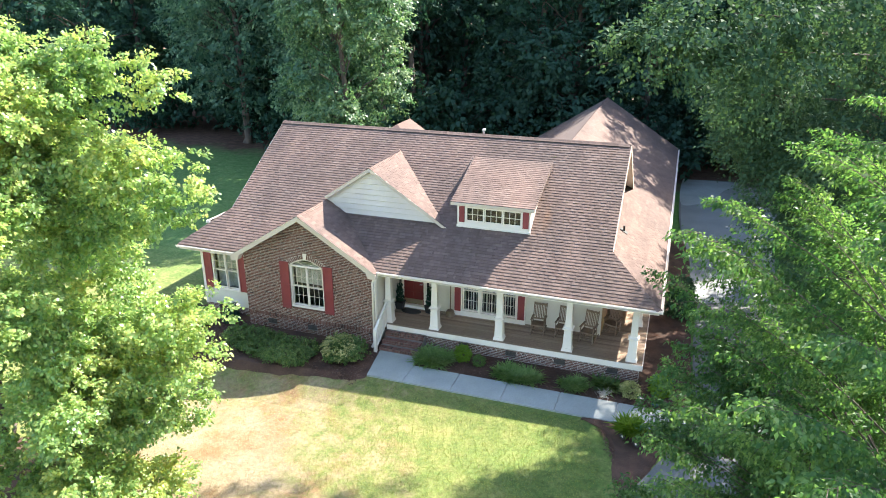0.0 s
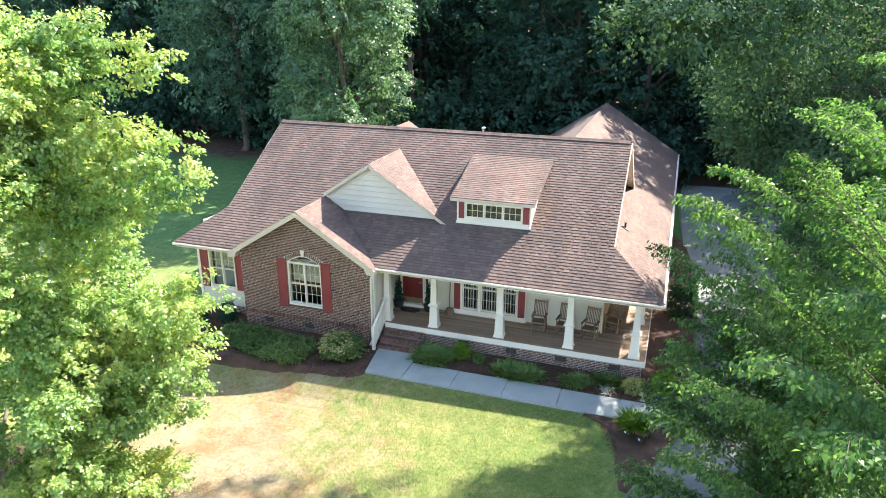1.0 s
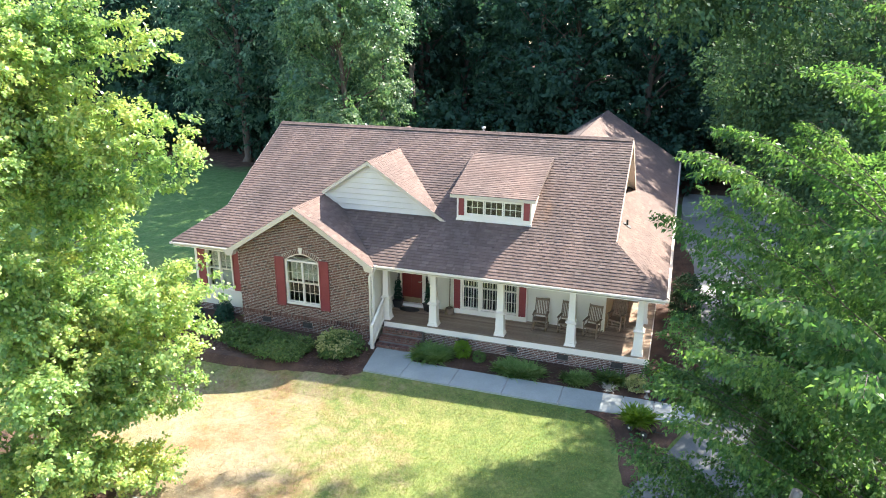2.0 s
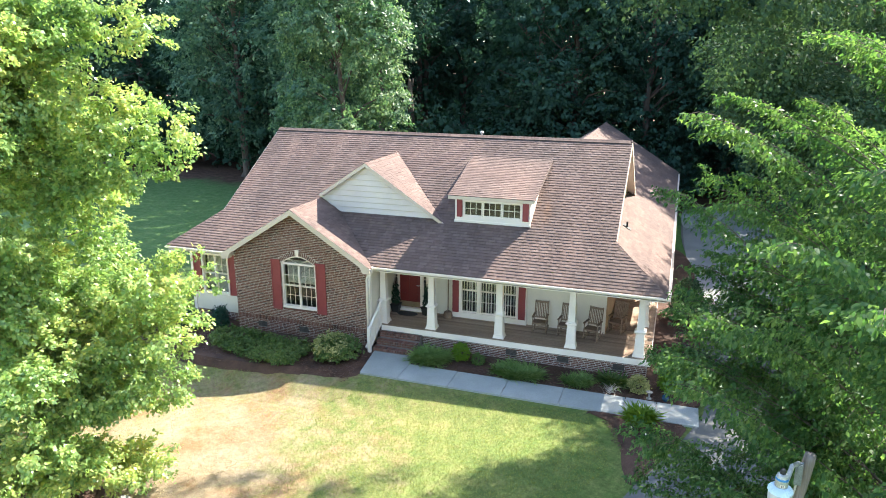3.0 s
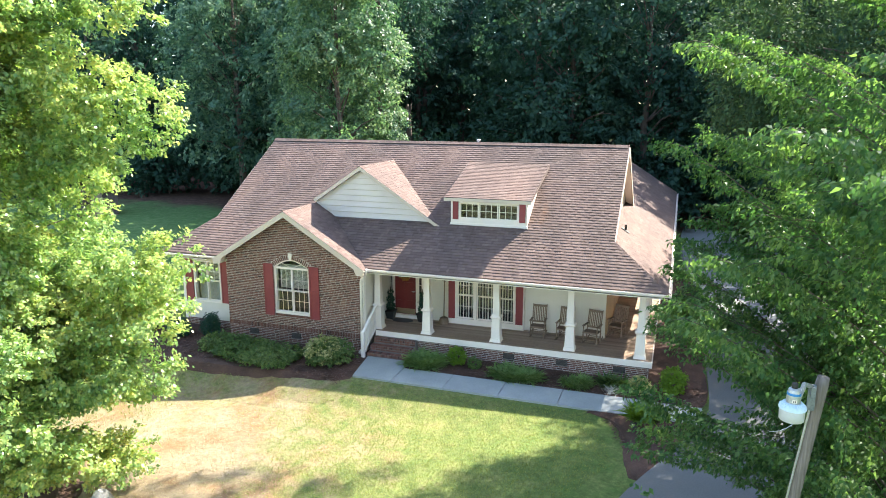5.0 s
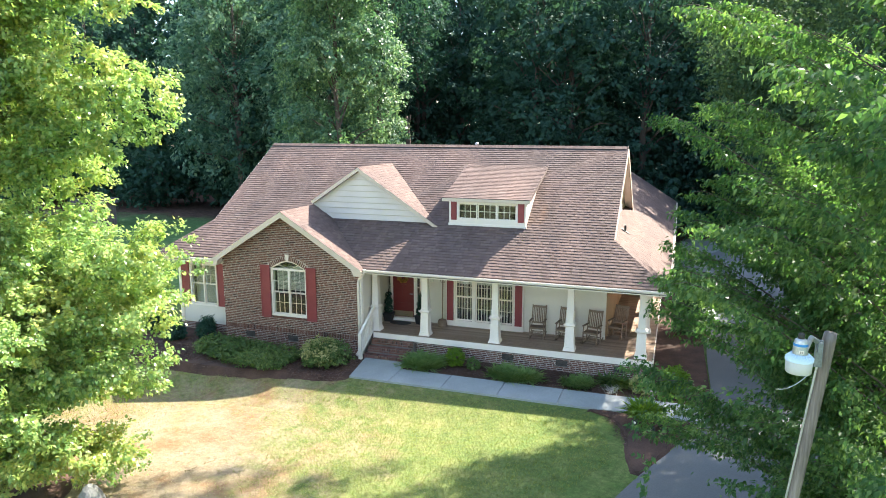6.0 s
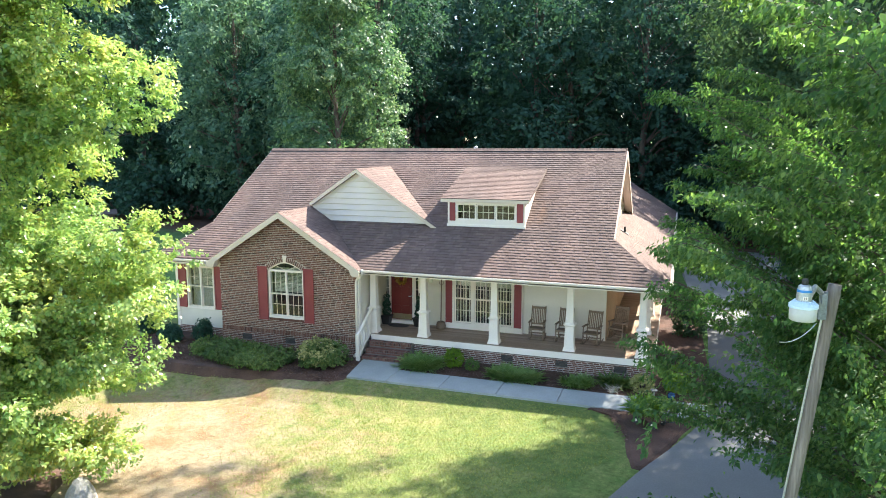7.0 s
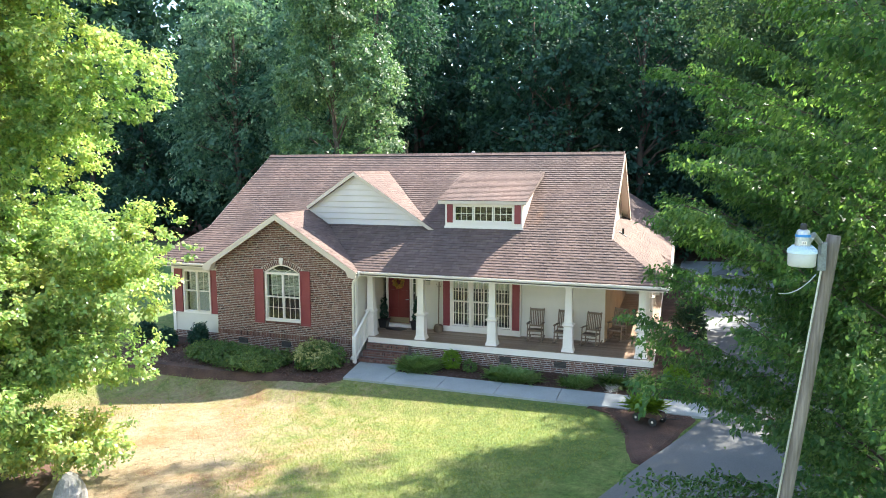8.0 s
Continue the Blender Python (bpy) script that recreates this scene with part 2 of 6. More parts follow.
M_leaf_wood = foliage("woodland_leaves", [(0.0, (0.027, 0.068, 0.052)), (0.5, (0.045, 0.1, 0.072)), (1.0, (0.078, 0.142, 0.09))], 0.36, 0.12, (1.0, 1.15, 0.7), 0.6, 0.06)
M_leaf_oak = foliage("oak_leaves", [(0.0, (0.034, 0.076, 0.046)), (0.5, (0.06, 0.112, 0.066)), (1.0, (0.11, 0.165, 0.085))], 0.38, 0.3, (1.05, 1.1, 0.6), 0.6, 0.05)
# Lighter copy of the woodland leaves; sunlight and haze are put into its tone.
M_leaf_teal = foliage("hazy_lit_woodland_leaves", [(0.0, (0.05, 0.115, 0.085)), (0.5, (0.11, 0.2, 0.14)), (1.0, (0.28, 0.38, 0.24))], 0.48, 0.2, (1.0, 1.12, 0.75), 0.5, 0.12)
M_leaf_mid = foliage("poplar_leaves", [(0.0, (0.038, 0.1, 0.06)), (0.45, (0.09, 0.18, 0.092)), (1.0, (0.3, 0.39, 0.19))], 0.45, 0.3, (1.0, 1.12, 0.75), 0.4, 0.45)
M_leaf_shrub = foliage("shrub_leaves", [(0.0, (0.04, 0.085, 0.025)), (0.5, (0.1, 0.17, 0.05)), (1.0, (0.24, 0.29, 0.1))], 0.3, 1.2)
M_leaf_liriope = foliage("strap_leaves", [(0.0, (0.09, 0.18, 0.05)), (0.5, (0.19, 0.3, 0.09)), (1.0, (0.38, 0.46, 0.19))], 0.3, 2.0)
M_leaf_pale = foliage("variegated_leaves", [(0.0, (0.12, 0.17, 0.05)), (0.45, (0.3, 0.31, 0.12)), (1.0, (0.62, 0.56, 0.3))], 0.3, 1.6)
M_leaf_lime = foliage("lime_leaves", [(0.0, (0.1, 0.2, 0.02)), (1.0, (0.22, 0.33, 0.04))], 0.4, 1.6)
M_grass_blade = foliage("grass_blades", [(0.0, (0.135, 0.18, 0.04)), (0.5, (0.215, 0.245, 0.07)), (1.0, (0.335, 0.32, 0.12))], 0.4, 0.5)


def glass():
    m, n, l, b = mat_new("window_glass", 0.03, 0, 0.5)
    b.inputs["Base Color"].default_value = (0.9, 0.95, 0.95, 1)
    b.inputs["Transmission Weight"].default_value, b.inputs["IOR"].default_value = 1.0, 1.45
    return m


M_glass = glass()


def lawn():
    """Grass that turns from green to dry straw and bare red clay by patches."""
    m, n, l, b = mat_new("lawn", 0.95, 0, 0.2)
    tc = n.new("ShaderNodeTexCoord")
    sp = n.new("ShaderNodeSeparateXYZ")
    l.new(tc.outputs["Object"], sp.inputs[0])
    fine, mid, big = noise_tex(n, l, 40, 6, rough=0.7), noise_tex(n, l, 1.7, 7, rough=0.65), noise_tex(n, l, 0.33, 4)
    green = ramp(n, [(0.25, (0.094, 0.117, 0.035)), (0.5, (0.166, 0.184, 0.064)), (0.8, (0.26, 0.25, 0.11))])
    l.new(fine.outputs[0], green.inputs[0])
    g2 = ramp(n, [(0.32, (0.7, 0.85, 0.66)), (0.5, (1.0, 1.0, 0.9)), (0.68, (1.42, 1.2, 1.25))])
    l.new(mid.outputs[0], g2.inputs[0])
    gc = mixed(n, l, "MULTIPLY", 1.0, green.outputs[0], g2.outputs[0])
    dry = ramp(n, [(0.25, (0.175, 0.132, 0.09)), (0.5, (0.265, 0.206, 0.145)), (0.75, (0.35, 0.288, 0.212))])
    l.new(fine.outputs[0], dry.inputs[0])
    clay = ramp(n, [(0.36, (1.12, 1.12, 1.1)), (0.5, (1.0, 0.93, 0.85)), (0.62, (0.88, 0.64, 0.5))])
    broad = noise_tex(n, l, 0.7, 7, rough=0.65)
    l.new(broad.outputs[0], clay.inputs[0])
    dc = mixed(n, l, "MULTIPLY", 1.0, dry.outputs[0], clay.outputs[0])
    # the dry patch lies under the tree by the street
    d = n.new("ShaderNodeVectorMath")
    d.operation = "DISTANCE"
    mp = n.new("ShaderNodeMapping")
    mp.inputs["Scale"].default_value = (1.0, 0.75, 0)
    l.new(tc.outputs["Object"], mp.inputs[0])
    l.new(mp.outputs[0], d.inputs[0])
    d.inputs[1].default_value = (-4.4, -7.0, 0)
    ma = n.new("ShaderNodeMath")
    ma.operation = "MULTIPLY_ADD"
    ma.inputs[1].default_value = -0.12
    l.new(d.outputs["Value"], ma.inputs[0])
    mb2 = n.new("ShaderNodeMath")
    mb2.operation = "MULTIPLY_ADD"
    mb2.inputs[1].default_value, mb2.inputs[2].default_value = 0.9, 0.22
    l.new(big.outputs[0], mb2.inputs[0])
    l.new(mb2.outputs[0], ma.inputs[2])
    mm = n.new("ShaderNodeMath")
    mm.operation = "MULTIPLY_ADD"
    mm.inputs[1].default_value = 1.25
    l.new(mid.outputs[0], mm.inputs[0])
    l.new(ma.outputs[0], mm.inputs[2])
    fac = ramp(n, [(0.52, (0, 0, 0)), (1.0, (0.88, 0.88, 0.88))])
    l.new(mm.outputs[0], fac.inputs[0])
    tuft = noise_tex(n, l, 7.0, 8, rough=0.72)
    tr = ramp(n, [(0.34, (0.68, 0.66, 0.62)), (0.5, (1.0, 1.0, 1.0)), (0.66, (1.3, 1.3, 1.28))])
    l.new(tuft.outputs[0], tr.inputs[0])
    gc = mixed(n, l, "MULTIPLY", 1.0, gc, tr.outputs[0])
    dc = mixed(n, l, "MULTIPLY", 0.75, dc, tr.outputs[0])
    # teal-green shade behind the house, put into the grass colour
    back_shade = n.new("ShaderNodeMapRange")
    back_shade.inputs[1].default_value, back_shade.inputs[2].default_value = 0.0, 7.0
    l.new(sp.outputs["Y"], back_shade.inputs[0])
    gc = mixed(n, l, "MIX", back_shade.outputs[0], gc, mixed(n, l, "MULTIPLY", 1.0, gc, (0.6, 0.95, 0.9)))
    side = n.new("ShaderNodeMapRange")
    side.inputs[1].default_value, side.inputs[2].default_value = 1.0, 7.0
    l.new(sp.outputs["X"], side.inputs[0])
    gc = mixed(n, l, "MIX", side.outputs[0], gc, mixed(n, l, "MULTIPLY", 1.0, gc, (0.72, 0.9, 0.72)))
    base = mixed(n, l, "MIX", fac.outputs[0], gc, dc)
    # fallen leaves under the woods
    ed = n.new("ShaderNodeMath")
    ed.operation = "MULTIPLY_ADD"
    ed.inputs[1].default_value = 9.0
    l.new(big.outputs[0], ed.inputs[0])
    l.new(sp.outputs["Y"], ed.inputs[2])
    litter = n.new("ShaderNodeMapRange")
    litter.inputs[1].default_value, litter.inputs[2].default_value = 31.0, 34.0
    l.new(ed.outputs[0], litter.inputs[0])
    lc = ramp(n, [(0.3, (0.06, 0.035, 0.024)), (0.7, (0.17, 0.095, 0.065))])
    l.new(mid.outputs[0], lc.inputs[0])
    l.new(mixed(n, l, "MIX", litter.outputs[0], base, lc.outputs[0]), b.inputs["Base Color"])
    bump(n, l, b, fine.outputs[0], 0.8, 0.03)
    return m


M_lawn = lawn()

# ---- ground ----
def lawn_z(x, y):
    """The front lawn dips away from the walk and towards the street tree."""
    k = max(0.0, min(1.0, (-3.0 - y) / 2.0)) * max(0.0, min(1.0, (y + 60) / 30))
    k = k * k * (3 - 2 * k)
    return -k * max(0.0, min(0.58, 0.1 + 0.045 * (6 - x))) * max(0.0, min(1.0, (x + 40) / 20))


def sheet():
    """One ground that reaches the horizon, finely divided round the house."""
    mb = Mb()
    xs = [-900, -400, -180, -90] + [-60 + 2 * i for i in range(56)] + [90, 180, 400, 900]
    ys = [-900, -400, -150, -70] + [-40 + 2 * i for i in range(16)] + [-9 + 0.5 * i for i in range(14)] + [-2 + 2 * i for i in range(37)] + [110, 180, 400, 900]
    def h(x, y):
        far = max(0.0, min(1.0, (max(-14 - x, x - 14, -13 - y, y - 34)) / 20))
        return lawn_z(x, y) + (far * 0.5 * noise.noise((x * 0.05, y * 0.05, 3.1)) if far > 0 else 0.0)
    pts = [(x, y, h(x, y)) for y in ys for x in xs]
    w = len(xs)
    return mb.add(pts, [(j * w + i, j * w + i + 1, (j + 1) * w + i + 1, (j + 1) * w + i) for j in range(len(ys) - 1) for i in range(w - 1)])


def smooth_loop(pts, steps=6):
    """A closed curve through pts."""
    out, n = [], len(pts)
    for i in range(n):
        a, b, c, d = (Vector((*pts[(i + k - 1) % n], 0)) for k in range(4))
        for s in range(steps):
            t = s / steps
            out.append(0.5 * (2 * b + (c - a) * t + (2 * a - 5 * b + 4 * c - d) * t * t + (3 * b - a - 3 * c + d) * t ** 3))
    return out


def patch(pts, z0, z1, mat, name, label, category, curved=True, skirt=0.0):
    loop = smooth_loop(pts) if curved else [Vector((*p, 0)) for p in pts]
    m = Mb().prism([(p.x, p.y, z0) for p in loop], (0, 0, z1 - z0))
    if skirt:       # a loose edge that runs out on to the grass
        n = len(loop)
        c = sum(loop, Vector()) / n
        out = []
        for i, p in enumerate(loop):
            d = (loop[(i + 1) % n] - loop[i - 1]).normalized()
            o = Vector((d.y, -d.x, 0))
            o = o if o.dot(p - c) > 0 else -o
            q = p + o * skirt * (0.55 + 0.9 * abs(noise.noise((p.x * 1.7, p.y * 1.7, 0.5))))
            out.append((q.x, q.y, lawn_z(q.x, q.y) - 0.012))
        m.add([(p.x, p.y, z1 - 0.002) for p in loop] + out, [(i, (i + 1) % n, n + (i + 1) % n, n + i) for i in range(n)])
    return struct(name, m, mat, label, category)


struct("ground", sheet(), M_lawn, "patchy front lawn, green and dry straw coloured grass", "lawn")
patch([(10.15, 3.0), (10.15, -1.3), (9.8, -2.9), (9.05, -4.9), (8.3, -6.6), (7.4, -8.9), (5.9, -12), (3.9, -17), (2.0, -26), (1.0, -60), (5.5, -60), (6.4, -26), (8.4, -16),
       (10.4, -11), (11.9, -6.5), (13.2, -3), (13.9, 2), (13.7, 12), (14.9, 20), (15.5, 26), (14.9, 31), (10, 31), (9.3, 27.5), (9.3, 20), (10.2, 10)], -0.2, 0.035, M_drive,
      "driveway", "grey concrete driveway curving round to the garage", "driveway")
patch([(10.1, 9.0), (11.5, 8.2), (13.75, 8.6), (14.0, 12), (14.7, 20), (15.3, 26), (14.7, 30.8), (10.2, 30.8), (9.4, 27.5), (9.4, 20)], -0.2, 0.038, M_drive_lit, "garage_court", "rear driveway with its open light put into paler concrete", "driveway")
patch([(9.32, 24.2), (10.6, 24.7), (11.5, 26.2), (12.2, 28.6), (13.3, 30.6), (12.5, 31.2), (10.0, 31.1), (9.32, 30.6)], -0.2, 0.041, M_concrete, "parking_pad", "pale concrete pad beside the garage", "parking pad")
patch([(-11.3, -1.6), (-10.6, -2.9), (-8.6, -3.5), (-6.0, -3.55), (-3.4, -3.2), (-1.7, -3.0), (-1.45, -2.0), (-1.5, -0.6), (-5, -0.5), (-8, -0.4), (-10.8, 0.1)],
      -0.1, 0.045, M_mulch, "mulch_bed", "dark brown mulch bed along the brick gable", "mulch bed", skirt=0.45)
patch([(-0.1, -1.78), (2.5, -1.72), (5, -1.72), (7.5, -1.72), (9.6, -1.72), (10.1, -0.9), (10.1, 1.5), (10.0, 8.0), (9.9, 14.0), (9.2, 17.5), (8.15, 17.5), (8.1, 8.2), (8.12, 1), (8.05, -0.1), (4, -0.1), (0.4, -0.1)],
      -0.1, 0.045, M_mulch, "mulch_bed", "dark brown mulch bed along the porch", "mulch bed")
patch([(6.7, -3.0), (8.2, -2.98), (9.45, -2.98), (9.2, -3.9), (8.75, -5.3), (8.25, -6.4), (8.0, -5.6), (7.85, -4.3), (7.45, -3.5)],
      -0.1, 0.045, M_mulch, "mulch_bed", "brown mulch island between walk and driveway", "mulch bed", skirt=0.16)

walkway = struct("walkway", Mb().box(-1.3, 9.9, -2.9, -1.8, -0.15, 0.03), M_mortar, "pale concrete front walk in square slabs", "walkway")
JOINTS = [0.08, 1.92, 3.78, 5.69, 7.7, 8.68, 9.95]
for a, b in zip(JOINTS[:-1], JOINTS[1:]):
    part("slab", Mb().box(a + 0.012, b - 0.012, -2.95, -1.75, -0.1, 0.07), M_concrete, walkway)
part("slab", Mb().prism([(-1.62, -1.1, -0.1), (-1.33, -2.95, -0.1), (0.068, -2.95, -0.1), (0.068, -1.75, -0.1), (-0.02, -1.1, -0.1)][::-1], (0, 0, 0.17)), M_concrete, walkway)

# ---- house ----
house = thing("house", "one storey brick and siding house with brown shingle roof", "house")
SL, RY, RZ = 0.64, 5.884, 7.52          # slope, ridge place and height of the main roof
EX, EZ, WX = 8.72, 3.30, -11.15         # east eave, its height, west eave
HX, HY, KX = 6.82, 1.17, -9.6           # rakes and the foot of both gable ends


def front(x, y):
    return Vector((x, y, RZ - SL * (RY - y)))


def back(x, y):
    return Vector((x, y, RZ - SL * (y - RY)))


def east(x, y):
    return Vector((x, y, EZ + SL * (EX - x)))


def west(x, y):
    return Vector((x, y, 3.27 + 0.8 * (x - WX)))


def slab(name, pts, thick=0.12, mat=None, label=""):
    return part(name, Mb().prism(pts, (0, 0, -thick)), mat or M_underlay, house, label)


GX, GZ, GY, GS = -5.03, 5.26, -0.98, 0.615   # brick gable: ridge x, height, front rake, slope
def g1r(x, y): return Vector((x, y, GZ - GS * (x - GX)))
def g1l(x, y): return Vector((x, y, GZ + GS * (x - GX)))
QX, QZ, QY, QS = -2.975, 6.79, 1.36, 0.655    # siding gable
def g2r(x, y): return Vector((x, y, QZ - QS * (x - QX)))
def g2l(x, y): return Vector((x, y, QZ + QS * (x - QX)))
DY, DZ, DS = 1.4, 5.75, 0.315                # shed dormer
def dorm(x, y): return Vector((x, y, DZ + DS * (y - DY)))


def meet(gx, gz):
    """Where a ridge of that height runs into the front slope."""
    return RY - (RZ - gz) / SL


EY = -0.72
WG = 3.65                                     # ridge of the rear wing
roof_front = slab("roof", [front(WX, EY), front(-8.22, EY), front(-7.79, -0.3), front(-2.27, -0.3), front(-1.84, EY), front(EX, EY), front(HX, HY), front(HX, RY), front(KX, RY), front(KX, HY)])
roof_back = slab("roof", [back(KX, RY), back(HX, RY), back(HX, 12.3), back(KX, 12.3)])
roof_east = slab("roof", [east(EX, EY), east(EX, 26.4), east(WG, 26.4), east(WG, 6.6), east(6.5, 6.6), east(6.5, 1.53), east(HX, HY)])
slab("roof", [Vector((WG, 6.6, east(WG, 0).z)), Vector((WG, 26.4, east(WG, 0).z)), Vector((-1.4, 26.4, EZ)), Vector((-1.4, 6.6, EZ))])
roof_west = slab("roof", [west(KX, HY), west(-9.3, 1.56), west(-9.3, 11.0), west(KX, 11.0), west(WX, 12.3), west(WX, EY)])
roof_g1 = slab("roof", [g1r(GX, GY), g1r(-1.78, GY), g1r(-1.78, -0.72), g1r(-1.78, meet(0, 3.26)), g1r(GX, meet(0, GZ))])
slab("roof", [g1l(GX, GY), g1l(GX, meet(0, GZ)), g1l(-8.28, meet(0, 3.26)), g1l(-8.28, GY)])
roof_g2 = slab("roof", [g2r(QX, QY), g2r(0.37, QY), g2r(0.37, meet(0, g2r(0.37, 0).z)), g2r(QX, meet(0, QZ))])
slab("roof", [g2l(QX, QY), g2l(QX, meet(0, QZ)), g2l(GX, meet(0, g2l(GX, 0).z)), g2l(GX, QY)])
RX, RZ2 = -6.34, 6.5                         # cross gable at the back
AY = 12.3                                      # its hipped front end
slab("roof", [Vector((RX, AY, RZ2)), Vector((RX - 2.6, AY - 2.6, RZ2 - 1.667)), Vector((RX + 2.6, AY - 2.6, RZ2 - 1.667))], 0.12, M_shingle, "rear hipped roof")
slab("roof", [Vector((RX, AY, RZ2)), Vector((RX + 2.6, AY - 2.6, RZ2 - 1.667)), Vector((RX + 4.6, AY - 2.6, RZ2 - 2.95)), Vector((RX + 4.6, 14.2, RZ2 - 2.95)), Vector((RX, 14.2, RZ2))], 0.12, M_shingle)
slab("roof", [Vector((RX, AY, RZ2)), Vector((RX, 14.2, RZ2)), Vector((RX - 3.0, 14.2, RZ2 - 1.923)), Vector((RX - 3.0, AY - 2.6, RZ2 - 1.923)), Vector((RX - 2.6, AY - 2.6, RZ2 - 1.667))], 0.12, M_shingle)
part("rear_gable", Mb().prism([(RX - 3.0, 13.9, 3.0), (RX + 4.5, 13.9, 3.0), (RX + 4.5, 13.9, RZ2 - 3.0), (RX, 13.9, RZ2 - 0.14), (RX - 3.0, 13.9, RZ2 - 2.05)], (0, 0.12, 0)), M_siding, house)
roof_dorm = slab("roof", [dorm(0.5, DY), dorm(3.8, DY), dorm(3.84, 4.75), dorm(0.4, 4.75)])

# fascias, rakes, gutters
def fascia(a, b, h=0.2, w=0.03, drop=0.1):
    a, b = Vector(a), Vector(b)
    return part("fascia", Mb().beam(a - Vector((0, 0, drop)), b - Vector((0, 0, drop)), w, h), M_fascia, house)


fascia(g1r(GX - 0.06, GY - 0.015), g1r(-1.78, GY - 0.015), 0.18, 0.035, 0.11)
fascia(g1l(GX + 0.06, GY - 0.012), g1l(-8.28, GY - 0.012), 0.18, 0.035, 0.11)
fascia(g2r(QX - 0.04, QY - 0.015), g2r(0.37, QY - 0.015), 0.12, 0.03, 0.07)
fascia(g2l(QX + 0.04, QY - 0.012), g2l(GX, QY - 0.012), 0.12, 0.03, 0.07)
fascia(dorm(0.48, DY - 0.016), dorm(3.82, DY - 0.016), 0.12, 0.03, 0.07)
for s in (front, back):
    fascia(s(HX + 0.015, RY), s(HX + 0.015, HY if s is front else 10.4), 0.2, 0.03, 0.12)
    fascia(s(KX - 0.015, RY), s(KX - 0.015, HY if s is front else 11.0), 0.2, 0.03, 0.12)
for sx, ex in ((-1.78, 1.0), (-8.28, -1.0)):   # boxed eave returns of the brick gable
    z = g1r(-1.78, 0).z
    part("eave_return", Mb().prism([(sx, GY - 0.03, z - 0.23), (sx, GY - 0.03, z - 0.04), (sx - ex * 0.46, GY - 0.03, z + 0.21), (sx - ex * 0.3, GY - 0.03, z - 0.2)], (0, 0.28, 0)), M_fascia, house)


def gutter(a, b):
    """An open metal trough along an eave, its back to the fascia."""
    a, b = Vector(a), Vector(b)
    d = (b - a).normalized()
    o = d.cross(Vector((0, 0, 1)))
    prof = [(0, 0), (0, -0.085), (0.07, -0.085), (0.1, -0.03), (0.1, 0.003), (0.088, 0.003), (0.088, -0.028), (0.065, -0.073), (0.012, -0.073), (0.012, 0)]
    return part("gutter", Mb().prism([a + o * u + Vector((0, 0, v)) for u, v in prof], b - a), M_white, house, "white metal gutter")


part("gutter_end", Mb().box(-1.93, -1.72, EY - 0.12, EY + 0.02, 3.16, 3.285), M_white, house)
gutter((-1.72, EY, 3.27), (EX + 0.1, EY, 3.27))
gutter((EX, EY, 3.27), (EX, 26.4, 3.27))
gutter((WX, EY, 3.25), (-8.3, EY, 3.25))
gutter((WX, 12.3, 3.22), (WX, EY - 0.05, 3.22))
part("soffit", Mb().box(-1.8, EX - 0.02, EY + 0.01, 0.05, 3.1, 3.13), M_white, house)
part("soffit", Mb().box(8.1, EX - 0.01, 0.05, 26.3, 3.08, 3.11), M_white, house)
part("soffit", Mb().box(WX + 0.02, -8.1, EY + 0.01, -0.01, 3.08, 3.11), M_white, house)
part("porch_ceiling", Mb().box(-1.9, 8.1, 0.35, 6.2, 3.05, 3.09).box(6.5, 8.1, 6.2, 15.8, 3.05, 3.09), M_white, house)
part("porch_beam", Mb().box(-1.75, 8.2, 0.05, 0.34, 2.98, 3.24), M_white, house, "white boxed porch beam")
part("porch_beam", Mb().box(7.95, 8.2, 0.34, 15.8, 2.98, 3.24), M_white, house)

# walls
BF = -0.72                                   # face of the brick gable
def wall_with_hole(x0, x1, y0, y1, z0, tops, hole):
    """An upright wall, given by its top line, with one opening through it."""
    hx0, hx1, hz0, hz1, arch = hole
    cx = (hx0 + hx1) / 2
    top = [(hx0 + (hx1 - hx0) * i / 12, hz1 + arch * math.sin(math.pi * i / 12)) for i in range(13)]
    def zt(x):
        for (a, za), (b, zb) in zip(tops[:-1], tops[1:]):
            if a <= x <= b:
                return za + (zb - za) * (x - a) / (b - a)
        return tops[-1][1]
    m = Mb()
    m.prism([(x0, y0, z0), (hx0, y0, z0), (hx0, y0, zt(hx0))] + [(x, y0, z) for x, z in tops[::-1] if x < hx0], (0, y1 - y0, 0))
    m.prism([(hx1, y0, z0), (x1, y0, z0)] + [(x, y0, z) for x, z in tops[::-1] if x > hx1] + [(hx1, y0, zt(hx1))], (0, y1 - y0, 0))
    m.box(hx0, hx1, y0, y1, z0, hz0)
    m.prism([(x, y0, z) for x, z in top] + [(hx1, y0, zt(hx1))] + [(x, y0, z) for x, z in tops[::-1] if hx0 < x < hx1] + [(hx0, y0, zt(hx0))], (0, y1 - y0, 0))
    return m


W1 = (-5.72, -4.22, 1.25, 3.06, 0.3)
BX0, BX1 = -7.9, -1.96
brick_tops = [(BX0, GZ - 0.13 - GS * (GX - BX0)), (GX, GZ - 0.13), (BX1, GZ - 0.13 - GS * (BX1 - GX))]
brick_wall = part("brick_wall", wall_with_hole(BX0 + 0.006, BX1 - 0.006, BF + 0.006, BF + 0.3, 0.0, brick_tops, W1), M_mortar, house, "dark red brick gable wall with pale mortar")
part("brick_side_wall", Mb().box(BX0 + 0.006, BX0 + 0.3, BF + 0.3, 0.0, 0, 3.2), M_mortar, house)


